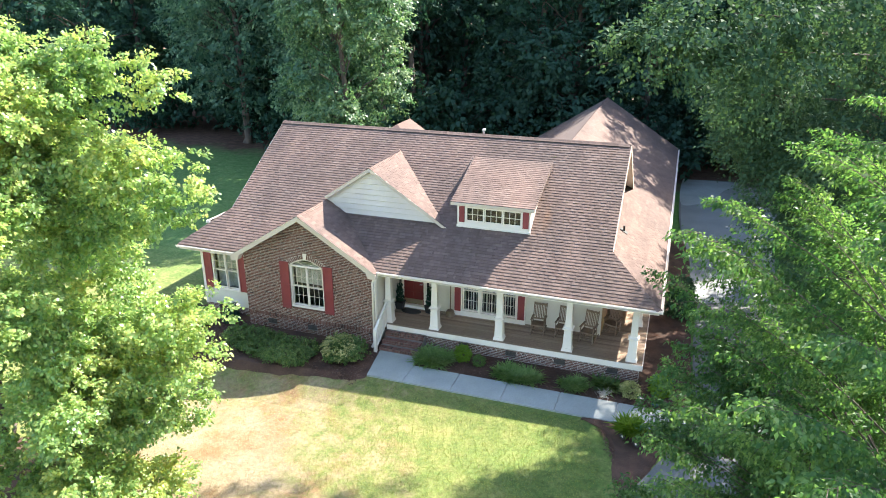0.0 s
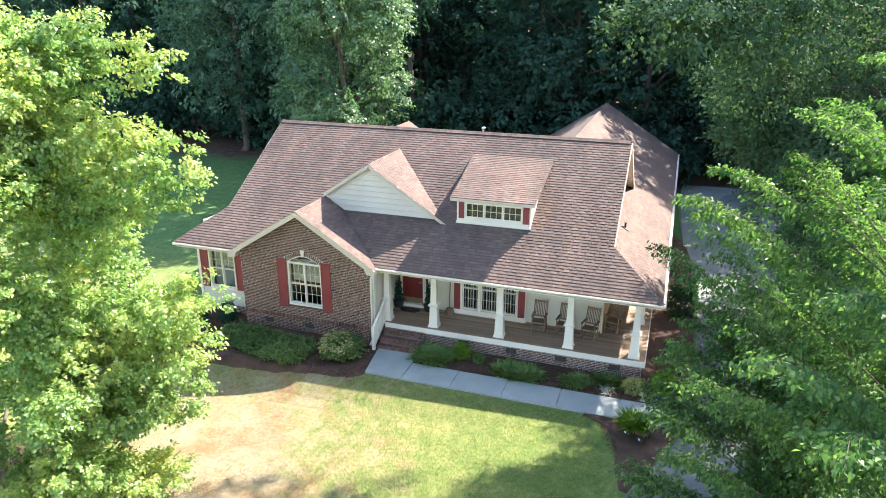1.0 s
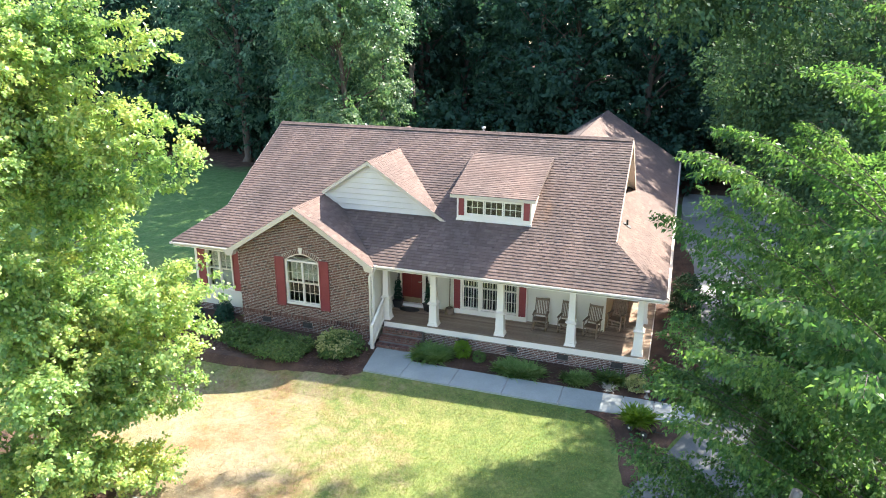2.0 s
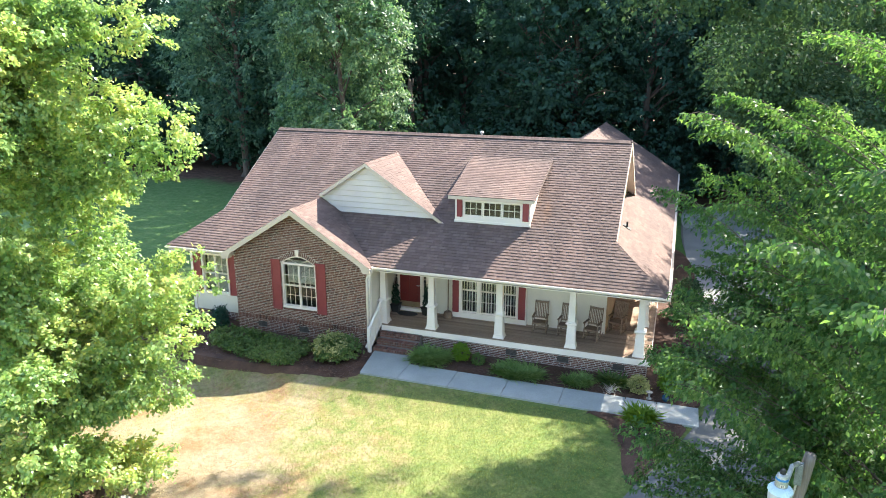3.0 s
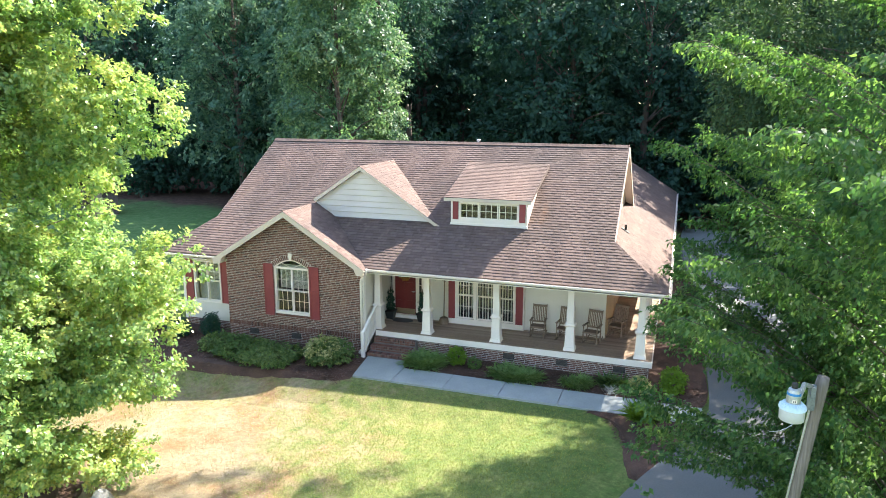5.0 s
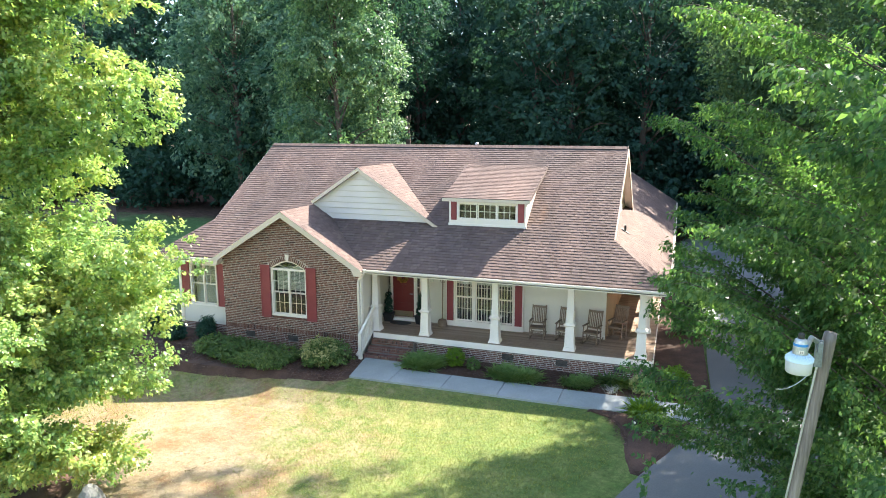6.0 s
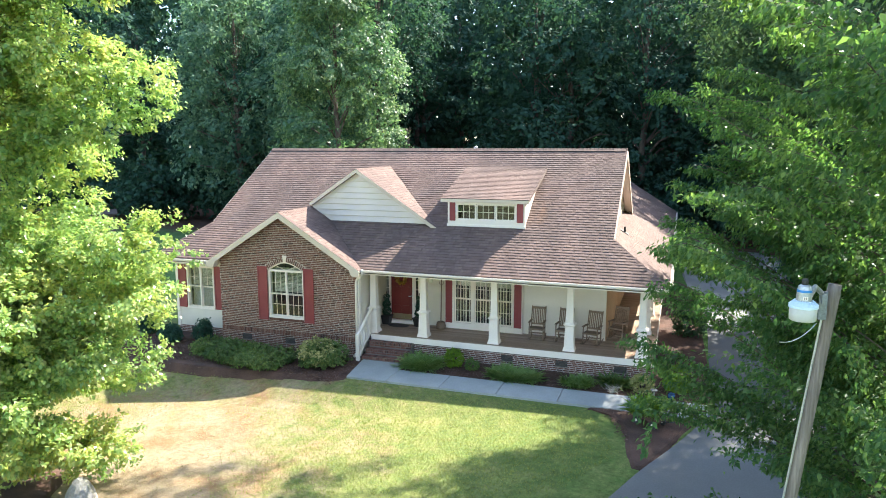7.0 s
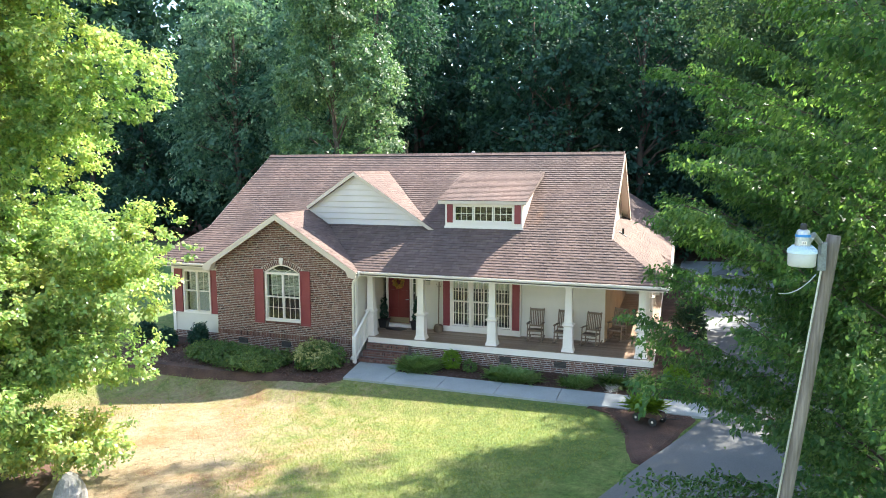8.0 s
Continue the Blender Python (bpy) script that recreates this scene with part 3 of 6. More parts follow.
def lap_siding(name, x0, x1, y, z0, z1, step=0.115, tops=None, flip=False, along="x", mat=None, lap=0.022, gap=0.0):
    """Overlapping boards; tops trims each board to a sloped outline."""
    m = Mb()
    z = z0
    while z < z1 - 0.01:
        t = min(z + step, z1)
        a0, a1 = (x0, x1) if tops is None else tops(z)
        b0, b1 = (x0, x1) if tops is None else tops(t)
        if a1 - a0 > 0.03:
            if along == "x":
                m.prism([(a0, y - lap, z + gap), (a1, y - lap, z + gap), (max(b1, b0 + 0.01), y, t), (b0, y, t)], (0, 0.05, 0))
            else:
                s = 1 if flip else -1
                m.prism([(y + s * 0.022, a0, z), (y + s * 0.022, a1, z), (y, max(b1, b0 + 0.01), t), (y, b0, t)], (-s * 0.05, 0, 0))
        z = t
    return part(name, m, mat or M_siding, house, {M_gable: "white lap siding", M_siding_warm: "lap siding with warm bounced sunlight put into its colour"}[mat] if mat else "cream vinyl lap siding")


W2 = (-10.08, -8.76, 1.13, 2.86)
m = Mb().box(-10.6, W2[0], 0.03, 0.25, 0.34, 3.1).box(W2[1], -7.9, 0.03, 0.25, 0.34, 3.1).box(W2[0], W2[1], 0.03, 0.25, 0.34, W2[2]).box(W2[0], W2[1], 0.03, 0.25, W2[3], 3.1)
part("wing_wall", m, M_siding, house)
lap_siding("siding", -10.6, W2[0], 0.03, 0.34, 3.1)
lap_siding("siding", W2[1], -7.9, 0.03, 0.34, 3.1)
lap_siding("siding", W2[0], W2[1], 0.03, 0.34, W2[2])
lap_siding("siding", W2[0], W2[1], 0.03, W2[3], 3.1)
part("foundation", Mb().box(-10.58, -7.9, 0.0, 0.28, 0, 0.34), M_mortar, house)
part("west_wall", Mb().box(-10.6, -10.4, 0.25, 12, 0, 3.2), M_siding, house)
part("corner_trim", Mb().box(-10.64, -10.5, -0.02, 0.2, 0.3, 3.1), M_white, house)
part("back_wall", Mb().box(-10.4, 8.2, 11.8, 12, 0, 3.3), M_siding, house)
part("east_wall", Mb().box(8.0, 8.2, 15.95, 26.1, 0, 3.2), M_siding, house)
part("rear_wing_wall", Mb().prism([(-1.0, 26.0, 0), (8.2, 26.0, 0), (8.2, 26.0, 3.5), (WG, 26.0, 6.4), (-1.0, 26.0, 3.5)], (0, 0.2, 0)), M_siding, house)
part("rear_wing_wall", Mb().box(-1.0, -0.8, 12, 26, 0, 3.3), M_siding, house)
# low bump-out on the west side
part("bay_wall", Mb().box(-11.8, -10.6, 3.0, 8.4, 0.3, 3.05).box(-11.78, -10.6, 3.02, 8.38, 0.0, 0.3), M_siding, house)
slab("roof", [Vector((-12.1, 2.7, 3.2)), Vector((-10.4, 2.7, 3.75)), Vector((-10.4, 8.7, 3.75)), Vector((-12.1, 8.7, 3.2))], 0.1)
gutter((-12.1, 8.7, 3.2), (-12.1, 2.65, 3.2))
part("gutter_end", Mb().box(-12.24, -12.06, 2.58, 2.7, 3.08, 3.21), M_white, house)
# gable ends of the main roof
for x, s in ((6.5, 1), (-9.3, -1)):
    part("gable_end", Mb().prism([(x, 1.0, 4.2), (x, 10.6, 4.2), (x, RY, RZ - 0.13)], (-s * 0.15, 0, 0)), M_siding, house)
    part("rake_soffit", Mb().prism([front(x, HY) - Vector((0, 0, 0.15)), front(x, RY) - Vector((0, 0, 0.15)), front(x + s * 0.3, RY) - Vector((0, 0, 0.15)), front(x + s * 0.3, HY) - Vector((0, 0, 0.15))], (0, 0, 0.02)), M_white, house)
    part("rake_soffit", Mb().prism([back(x, 10.4) - Vector((0, 0, 0.15)), back(x, RY) - Vector((0, 0, 0.15)), back(x + s * 0.3, RY) - Vector((0, 0, 0.15)), back(x + s * 0.3, 10.4) - Vector((0, 0, 0.15))], (0, 0, 0.02)), M_white, house)
# siding gable over the porch roof
part("upper_gable", Mb().prism([(-5.03, 1.53, 4.3), (0.2, 1.53, 4.3), (0.2, 1.53, g2r(0.2, 0).z - 0.12), (QX, 1.53, QZ - 0.13), (-5.03, 1.53, g2l(-5.03, 0).z - 0.12)], (0, 0.15, 0)), M_siding, house)
lap_siding("siding", 0, 0, 1.53, 4.5, 6.6, 0.225, lambda z: (max(-5.03, QX - (QZ - 0.14 - z) / QS), min(0.2, QX + (QZ - 0.14 - z) / QS)), mat=M_gable, lap=0.04, gap=0.03)
# dormer
DW = (1.07, 3.31, 4.95, 5.57)
m = Mb().box(0.72, DW[0], 1.5, 1.62, 4.6, 5.74).box(DW[1], 3.65, 1.5, 1.62, 4.6, 5.74).box(DW[0], DW[1], 1.5, 1.62, 4.6, DW[2]).box(DW[0], DW[1], 1.5, 1.62, DW[3], 5.74)
dormer = part("dormer", m, M_white, house, "white shed dormer with a strip window")
for x in (0.72, 3.53):
    part("cheek", Mb().prism([(x, 1.62, 4.6), (x, 1.62, dorm(0, 1.62).z - 0.1), (x, 4.6, dorm(0, 4.6).z - 0.1)], (0.12, 0, 0)), M_white, dormer)
part("dormer_sill", Mb().box(0.7, 3.68, 1.46, 1.5, 4.72, 4.8), M_white, dormer)

# porch walls
PY = 1.75                                    # wall behind the porch
DO = (-2.12, -0.48, 0.76, 2.95)              # front door with its sidelights
PW = (0.9, 3.26, 0.96, 2.8)
m = Mb().box(-1.95, DO[0] + 0.0, PY, PY + 0.2, 0.7, 3.1) if DO[0] > -1.95 else Mb()
m.box(DO[1], PW[0], PY, PY + 0.2, 0.7, 3.1).box(PW[1], 6.6, PY, PY + 0.2, 0.7, 3.1).box(PW[0], PW[1], PY, PY + 0.2, 0.7, PW[2]).box(PW[0], PW[1], PY, PY + 0.2, PW[3], 3.1).box(DO[0], DO[1], PY, PY + 0.2, DO[3], 3.1)
part("porch_wall", m, M_siding, house)
lap_siding("siding", DO[1], 0.58, PY, 0.76, 3.05)
lap_siding("siding", 3.6, 6.6, PY, 0.76, 3.05)
part("porch_side_wall", Mb().box(6.4, 6.6, PY + 0.2, 15.8, 0.7, 3.1), M_siding, house)
lap_siding("siding", PY, 15.8, 6.6, 0.76, 3.05, along="y", flip=True, mat=M_siding_warm)
part("porch_end_wall", Mb().box(6.6, 8.2, 15.8, 15.95, 0, 3.1), M_siding_warm, house)
lap_siding("siding", 6.62, 7.9, 15.8, 0.76, 3.05, mat=M_siding_warm)
part("entry_side_wall", Mb().box(-2.16, -1.962, BF + 0.3, PY + 0.2, 0, 3.15), M_siding, house)
lap_siding("siding", BF + 0.02, PY, -1.962, 0.76, 3.1, along="y", flip=True)
part("corner_trim", Mb().box(-1.96, -1.9, BF - 0.01, BF + 0.14, 0.0, 3.05), M_white, house)

# deck
deck = part("deck", Mb().box(-1.95, 8.3, -0.12, 6.2, 0.5, 0.735).box(6.6, 8.3, 6.2, 15.8, 0.5, 0.735), M_underlay, house, "brown stained board porch floor")
part("deck_edge", Mb().box(-1.72, 8.36, -0.17, -0.12, 0.54, 0.755), M_white, deck, "white painted deck edge")
part("deck_edge", Mb().box(8.3, 8.36, -0.12, 15.8, 0.54, 0.755), M_white, deck)
y = -0.15
while y < 15.7:
    part("board", Mb().box(-1.95 if y < PY else 6.6, 8.33, y + 0.004, min(y + 0.136, 15.8), 0.73, 0.762), M_deck, deck)
    y += 0.14
porch_foundation = part("porch_foundation", Mb().box(-0.05, 8.25, -0.09, 0.15, 0, 0.54).box(8.05, 8.25, 0.15, 15.8, 0, 0.54), M_mortar, house, "dark brick porch foundation")

# columns
def column(x, y):
    c = part("column", Mb().frustum(x, y, 0.76, 0.88, 0.42, 0.36).frustum(x, y, 0.88, 1.62, 0.33, 0.28), M_white, house, "white tapered square porch column")
    part("cap", Mb().box(x - 0.2, x + 0.2, y - 0.2, y + 0.2, 1.66, 1.7).frustum(x, y, 1.62, 1.66, 0.3, 0.38).frustum(x, y, 1.7, 1.76, 0.34, 0.25), M_white, c)
    part("shaft", Mb().frustum(x, y, 1.76, 2.92, 0.25, 0.2).frustum(x, y, 2.92, 2.98, 0.22, 0.24), M_white, c)


for x in (-1.74, 0.25, 2.91, 5.56, 7.93):
    column(x, 0.19)
column(7.93, 3.2)
for y in (6.2, 9.2, 12.2, 15.5):
    column(7.93, y)

# steps and handrail
steps = part("steps", Mb().box(-1.68, -0.02, -0.42, -0.15, 0, 0.56).box(-1.68, -0.02, -0.75, -0.42, 0, 0.37).box(-1.68, -0.02, -1.08, -0.75, 0, 0.185), M_brickbase, house, "dark red brick entry steps")
rail = part("handrail", Mb().beam((-1.76, -1.2, 0.98), (-1.76, -0.02, 1.7), 0.09, 0.06).beam((-1.76, -1.2, 0.16), (-1.76, -0.1, 0.82), 0.06, 0.06), M_white, house, "white sloped stair railing")
part("newel", Mb().box(-1.82, -1.7, -1.27, -1.15, 0.0, 1.02), M_white, rail)
for i in range(9):
    yy = -1.1 + i * 0.12
    zz = 0.98 + (yy + 1.2) * 0.61
    part("baluster", Mb().box(-1.78, -1.74, yy - 0.02, yy + 0.02, zz - 0.8, zz), M_white, rail)
m = Mb()
m.smooth = True
m.tube([(-1.78, EY - 0.06, 3.2), (-1.78, EY - 0.07, 3.1), (-1.84, EY - 0.09, 3.0), (-1.95, EY - 0.08, 2.92), (-1.99, EY - 0.07, 2.8), (-1.99, EY - 0.065, 0.3), (-1.99, EY - 0.12, 0.18), (-1.99, EY - 0.32, 0.12)], 0.05, 10)
part("downspout", m, M_white, house, "white metal downspout")


# windows
def sash(parent, x0, x1, z0, z1, y, cols, rows, bar=0.05, thin=0.018):
    part("sash", Mb().box(x0, x0 + bar, y, y + 0.04, z0, z1).box(x1 - bar, x1, y, y + 0.04, z0, z1).box(x0 + bar, x1 - bar, y, y + 0.04, z0, z0 + bar).box(x0 + bar, x1 - bar, y, y + 0.04, z1 - bar, z1), M_white, parent)
    g = part("pane", Mb().box(x0 + bar, x1 - bar, y + 0.018, y + 0.023, z0 + bar, z1 - bar), M_glass, parent)
    g.visible_shadow = False
    for i in range(1, cols):
        x = x0 + bar + (x1 - x0 - 2 * bar) * i / cols
        part("muntin", Mb().box(x - thin / 2, x + thin / 2, y + 0.008, y + 0.03, z0 + bar, z1 - bar), M_white, parent)
    for i in range(1, rows):
        z = z0 + bar + (z1 - z0 - 2 * bar) * i / rows
        part("muntin", Mb().box(x0 + bar, x1 - bar, y + 0.006, y + 0.028, z - thin / 2, z + thin / 2), M_white, parent)


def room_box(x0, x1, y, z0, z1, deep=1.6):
    """A room shell behind a window, its dimness put into near-black walls."""
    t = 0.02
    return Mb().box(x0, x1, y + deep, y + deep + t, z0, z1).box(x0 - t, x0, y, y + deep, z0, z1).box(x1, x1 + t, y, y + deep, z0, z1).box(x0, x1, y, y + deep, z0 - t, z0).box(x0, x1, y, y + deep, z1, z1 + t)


def curtain(parent, x0, x1, y, z0, z1, label="pale hanging curtain"):
    n = max(6, int((x1 - x0) / 0.035))
    pts = [(x0 + (x1 - x0) * i / n, y + 0.03 * math.sin(i * 1.3), z) for z in (z0, z1) for i in range(n + 1)]
    k = n + 1
    m = Mb().add(pts + [(a, b + 0.006, c) for a, b, c in pts], [(i, i + 1, k + i + 1, k + i) for i in range(n)] + [(2 * k + k + i, 2 * k + k + i + 1, 2 * k + i + 1, 2 * k + i) for i in range(n)])
    part("curtain", m, M_curtain, parent, label)


def blind(parent, x0, x1, y, z0, z1):
    """Half-lowered horizontal slats."""
    m = Mb()
    for i in range(int((z1 - z0) / 0.05)):
        z = z1 - 0.03 - i * 0.05
        m.add([(x0, y, z - 0.016), (x1, y, z - 0.016), (x1, y + 0.028, z + 0.014), (x0, y + 0.028, z + 0.014), (x0, y, z - 0.019), (x1, y, z - 0.019), (x1, y + 0.028, z + 0.011), (x0, y + 0.028, z + 0.011)], [(0, 1, 2, 3), (7, 6, 5, 4), (4, 5, 1, 0)])
    part("blind", m, M_blind, parent, "pale slatted blind, half lowered")


def shutter(x0, x1, z0, z1, y):
    s = part("shutter", Mb().box(x0, x1, y - 0.025, y, z0, z1), M_red, house, "red panelled window shutter")
    f, w = y - 0.04, 0.05
    zm = z0 + (z1 - z0) * 0.52
    part("shutter_frame", Mb().box(x0, x0 + w, f, f + 0.015, z0, z1).box(x1 - w, x1, f, f + 0.015, z0, z1).box(x0 + w, x1 - w, f, f + 0.015, z0, z0 + 0.07).box(x0 + w, x1 - w, f, f + 0.015, z1 - 0.07, z1).box(x0 + w, x1 - w, f, f + 0.015, zm - 0.04, zm + 0.04), M_red, s)


# arched window in the brick gable
x0, x1, z0, z1, arch = W1
win = part("window", Mb().box(x0, x0 + 0.04, BF + 0.02, BF + 0.2, z0, z1).box(x1 - 0.04, x1, BF + 0.02, BF + 0.2, z0, z1).box(x0, x1, BF - 0.02, BF + 0.2, z0 - 0.05, z0 + 0.03), M_white, house, "white arched window in two halves")
cx = (x0 + x1) / 2
part("mullion", Mb().box(cx - 0.018, cx + 0.018, BF + 0.03, BF + 0.16, z0, z1 - 0.08), M_white, win)
part("transom_bar", Mb().box(x0 + 0.06, x1 - 0.06, BF + 0.03, BF + 0.16, z1 - 0.06, z1), M_white, win)
zm = (z0 + z1 - 0.1) / 2 + 0.02
for a, b in ((x0 + 0.04, cx - 0.018), (cx + 0.018, x1 - 0.04)):
    sash(win, a, b, z0 + 0.03, zm + 0.03, BF + 0.09, 3, 2, 0.024, 0.013)
    sash(win, a, b, zm - 0.02, z1 - 0.06, BF + 0.05, 3, 2, 0.024, 0.013)
def arc(x, rise=arch, base=z1):
    return base + rise * math.sin(math.pi * max(0.0, min(1.0, (x - x0) / (x1 - x0))))
m = Mb()
pts = [(x0 + (x1 - x0) * i / 16, arc(x0 + (x1 - x0) * i / 16)) for i in range(17)]
for (a, za), (b, zb) in zip(pts[:-1], pts[1:]):
    m.prism([(a, BF + 0.02, za - 0.04), (b, BF + 0.02, zb - 0.04), (b, BF + 0.02, zb + 0.012), (a, BF + 0.02, za + 0.012)], (0, 0.16, 0))
part("arch_frame", m, M_white, win)
g = part("pane", Mb().prism([(a, BF + 0.08, za - 0.03) for a, za in pts], (0, 0.005, 0)), M_glass, win)
g.visible_shadow = False
for k in (-0.5, 0.0, 0.5):
    part("muntin", Mb().beam((cx, BF + 0.075, z1 - 0.03), (cx + k * 0.9, BF + 0.075, arc(cx + k * 0.9) - 0.03), 0.018, 0.02), M_white, win)
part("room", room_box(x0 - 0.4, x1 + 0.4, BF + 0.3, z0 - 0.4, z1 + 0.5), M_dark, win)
blind(win, x0 + 0.06, x1 - 0.06, BF + 0.34, zm, z1 + 0.05)
shutter(-6.17, -5.76, 1.1, 3.17, BF)
shutter(-4.18, -3.77, 1.1, 3.17, BF)
# keystone and soldier arch come with the bricks

# wing window
x0, x1, z0, z1 = W2
win = part("window", Mb().box(x0, x0 + 0.06, -0.02, 0.16, z0, z1).box(x1 - 0.06, x1, -0.02, 0.16, z0, z1).box(x0, x1, -0.04, 0.16, z0 - 0.05, z0 + 0.03).box(x0, x1, -0.02, 0.16, z1 - 0.06, z1), M_white, house, "white double window with grilles above")
cx, zm = (x0 + x1) / 2, (z0 + z1) / 2
part("mullion", Mb().box(cx - 0.025, cx + 0.025, 0.0, 0.12, z0, z1), M_white, win)
for a, b in ((x0 + 0.06, cx - 0.025), (cx + 0.025, x1 - 0.06)):
    sash(win, a, b, z0 + 0.03, zm + 0.03, 0.06, 1, 1, 0.03)
    sash(win, a, b, zm - 0.02, z1 - 0.06, 0.02, 2, 2, 0.03)
part("room", room_box(x0 - 0.2, x1 + 0.1, 0.26, z0 - 0.2, z1 + 0.1, 1.0), M_dark, win)
blind(win, x0 + 0.05, x1 - 0.05, 0.31, zm, z1)
part("screen", Mb().box(x0 + 0.06, x1 - 0.06, 0.29, 0.3, z0, zm), M_screen, win, "grey insect screen")
shutter(-10.5, -10.12, 1.1, 2.88, 0.0)
shutter(-8.72, -8.36, 1.1, 2.88, 0.0)

# porch window
x0, x1, z0, z1 = PW
bay = part("window_panel", Mb().box(0.58, PW[0], 1.6, PY, 0.762, 3.05).box(PW[1], 3.6, 1.6, PY, 0.762, 3.05).box(PW[0], PW[1], 1.6, PY, 0.762, PW[2]).box(PW[0], PW[1], 1.6, PY, PW[3], 3.05), M_white, house, "white panelled surround of the porch window")
third = (x1 - x0) / 3
for i in range(3):
    a, b = x0 + i * third, x0 + (i + 1) * third
    win = part("window", Mb().box(a, a + 0.05, 1.58, 1.72, z0, z1).box(b - 0.05, b, 1.58, 1.72, z0, z1).box(a, b, 1.57, 1.72, z0 - 0.04, z0 + 0.03).box(a, b, 1.58, 1.72, z1 - 0.05, z1), M_white, house, "white tall porch window with grilles")
    zm = (z0 + z1) / 2 + 0.05
    sash(win, a + 0.05, b - 0.05, z0 + 0.03, zm + 0.03, 1.66, 3, 2)
    sash(win, a + 0.05, b - 0.05, zm - 0.02, z1 - 0.05, 1.62, 3, 2)
    curtain(win, a + 0.02, b - 0.02, 1.84, z1 - 0.4, z1, "pale gathered valance")
    for k in range(6):
        ca = a + 0.04 + (k + 0.5) * (b - a - 0.08) / 6
        part("blind_slat", Mb().beam((ca, 1.9, z0), (ca, 1.9, z1 - 0.05), 0.042, 0.012, (0.35 + 0.5 * (k % 2), 1, 0)), M_blind, win, "pale upright blind slat")
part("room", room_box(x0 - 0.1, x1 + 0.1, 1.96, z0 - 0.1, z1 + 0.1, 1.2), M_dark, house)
shutter(0.61, 0.87, 0.98, 2.85, 1.6)
shutter(3.29, 3.56, 0.98, 2.85, 1.6)

# dormer window
x0, x1, z0, z1 = DW
win = part("window", Mb().box(x0 - 0.03, x1 + 0.03, 1.48, 1.56, z0 - 0.05, z0 + 0.02).box(x0 - 0.03, x1 + 0.03, 1.48, 1.56, z1 - 0.02, z1 + 0.04).box(x0 - 0.03, x0 + 0.03, 1.48, 1.56, z0, z1).box(x1 - 0.03, x1 + 0.03, 1.48, 1.56, z0, z1), M_white, dormer, "white strip window in three parts")
third = (x1 - x0) / 3
for i in range(3):
    sash(win, x0 + i * third + 0.01, x0 + (i + 1) * third - 0.01, z0 + 0.02, z1 - 0.02, 1.51, 3, 2, 0.04)
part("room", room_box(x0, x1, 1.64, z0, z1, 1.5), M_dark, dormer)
# Added pale backing; stands in for bright reflections in the panes at low angles.
part("inner_wall", Mb().box(x0, x1, 3.1, 3.13, z0 + 0.02, z1), M_curtain, dormer, "pale cream sheet added behind the dormer panes for their bright reflections")
for a, b in ((0.8, 1.02), (3.36, 3.59)):
    part("shutter", Mb().box(a, b, 1.465, 1.5, 4.92, 5.6).box(a + 0.03, b - 0.03, 1.455, 1.465, 4.96, 5.56), M_red, dormer, "small red shutter")

# front door
door = part("door", Mb().box(-1.73, -0.82, PY + 0.03, PY + 0.09, 0.88, 2.9), M_door, house, "dark red panelled front door")
for zz0, zz1 in ((0.98, 1.45), (1.55, 2.2), (2.3, 2.8)):
    for xx in (-1.63, -1.24):
        part("panel", Mb().box(xx, xx + 0.32, PY + 0.015, PY + 0.03, zz0, zz1), M_door, door)
part("door_handle", Mb().tube([(-0.88, PY + 0.03, 1.85), (-0.88, PY - 0.05, 1.85), (-0.98, PY - 0.05, 1.85)], 0.014, 6), M_metal, door)
part("kick_plate", Mb().box(-1.68, -0.87, PY + 0.012, PY + 0.03, 0.9, 1.12), surface("brass", (0.3, 0.23, 0.13), (0.42, 0.33, 0.2), 3, 30, 0.35, 0.05, metal=0.7), door, "dull brass kick plate")
part("door_frame", Mb().box(-1.8, -1.73, PY - 0.03, PY + 0.12, 0.76, 2.97).box(-0.82, -0.75, PY - 0.03, PY + 0.12, 0.76, 2.97).box(-2.1, -0.48, PY - 0.03, PY + 0.12, 2.9, 3.0).box(-1.84, -0.72, PY - 0.16, PY + 0.1, 0.762, 0.88).box(-2.1, -2.04, PY - 0.03, PY + 0.12, 0.76, 2.9).box(-0.54, -0.48, PY - 0.03, PY + 0.12, 0.76, 2.9).box(-2.04, -1.8, PY, PY + 0.1, 0.76, 1.3).box(-0.75, -0.54, PY, PY + 0.1, 0.76, 1.3), M_white, door, "white door surround")
for a, b in ((-2.04, -1.8), (-0.75, -0.54)):
    sl = part("sidelight", Mb().box(a, a + 0.02, PY + 0.02, PY + 0.06, 1.3, 2.9).box(b - 0.02, b, PY + 0.02, PY + 0.06, 1.3, 2.9), M_white, house, "narrow sidelight beside the door")
    sash(sl, a + 0.02, b - 0.02, 1.32, 2.9, PY + 0.03, 1, 4, 0.03)
part("room", room_box(-2.15, -0.45, PY + 0.21, 0.76, 3.0, 1.0), M_dark, house)

# ---- trees ----
OVAL = [(0.0, 0.0), (0.35, 0.3), (0.75, 0.22), (1.0, 0.0), (0.7, -0.26), (0.3, -0.28)]
SLIM = [(0.0, 0.0), (0.4, 0.27), (1.0, 0.0), (0.45, -0.26)]
NARROW = [(0.0, 0.0), (0.34, 0.29), (1.0, 0.0), (0.38, -0.27)]
KITE = [(0.0, 0.0), (0.4, 0.36), (1.0, 0.0), (0.45, -0.34)]
BLADE = [(0.0, 0.06), (0.6, 0.05), (1.0, 0.0), (0.6, -0.05), (0.0, -0.06)]


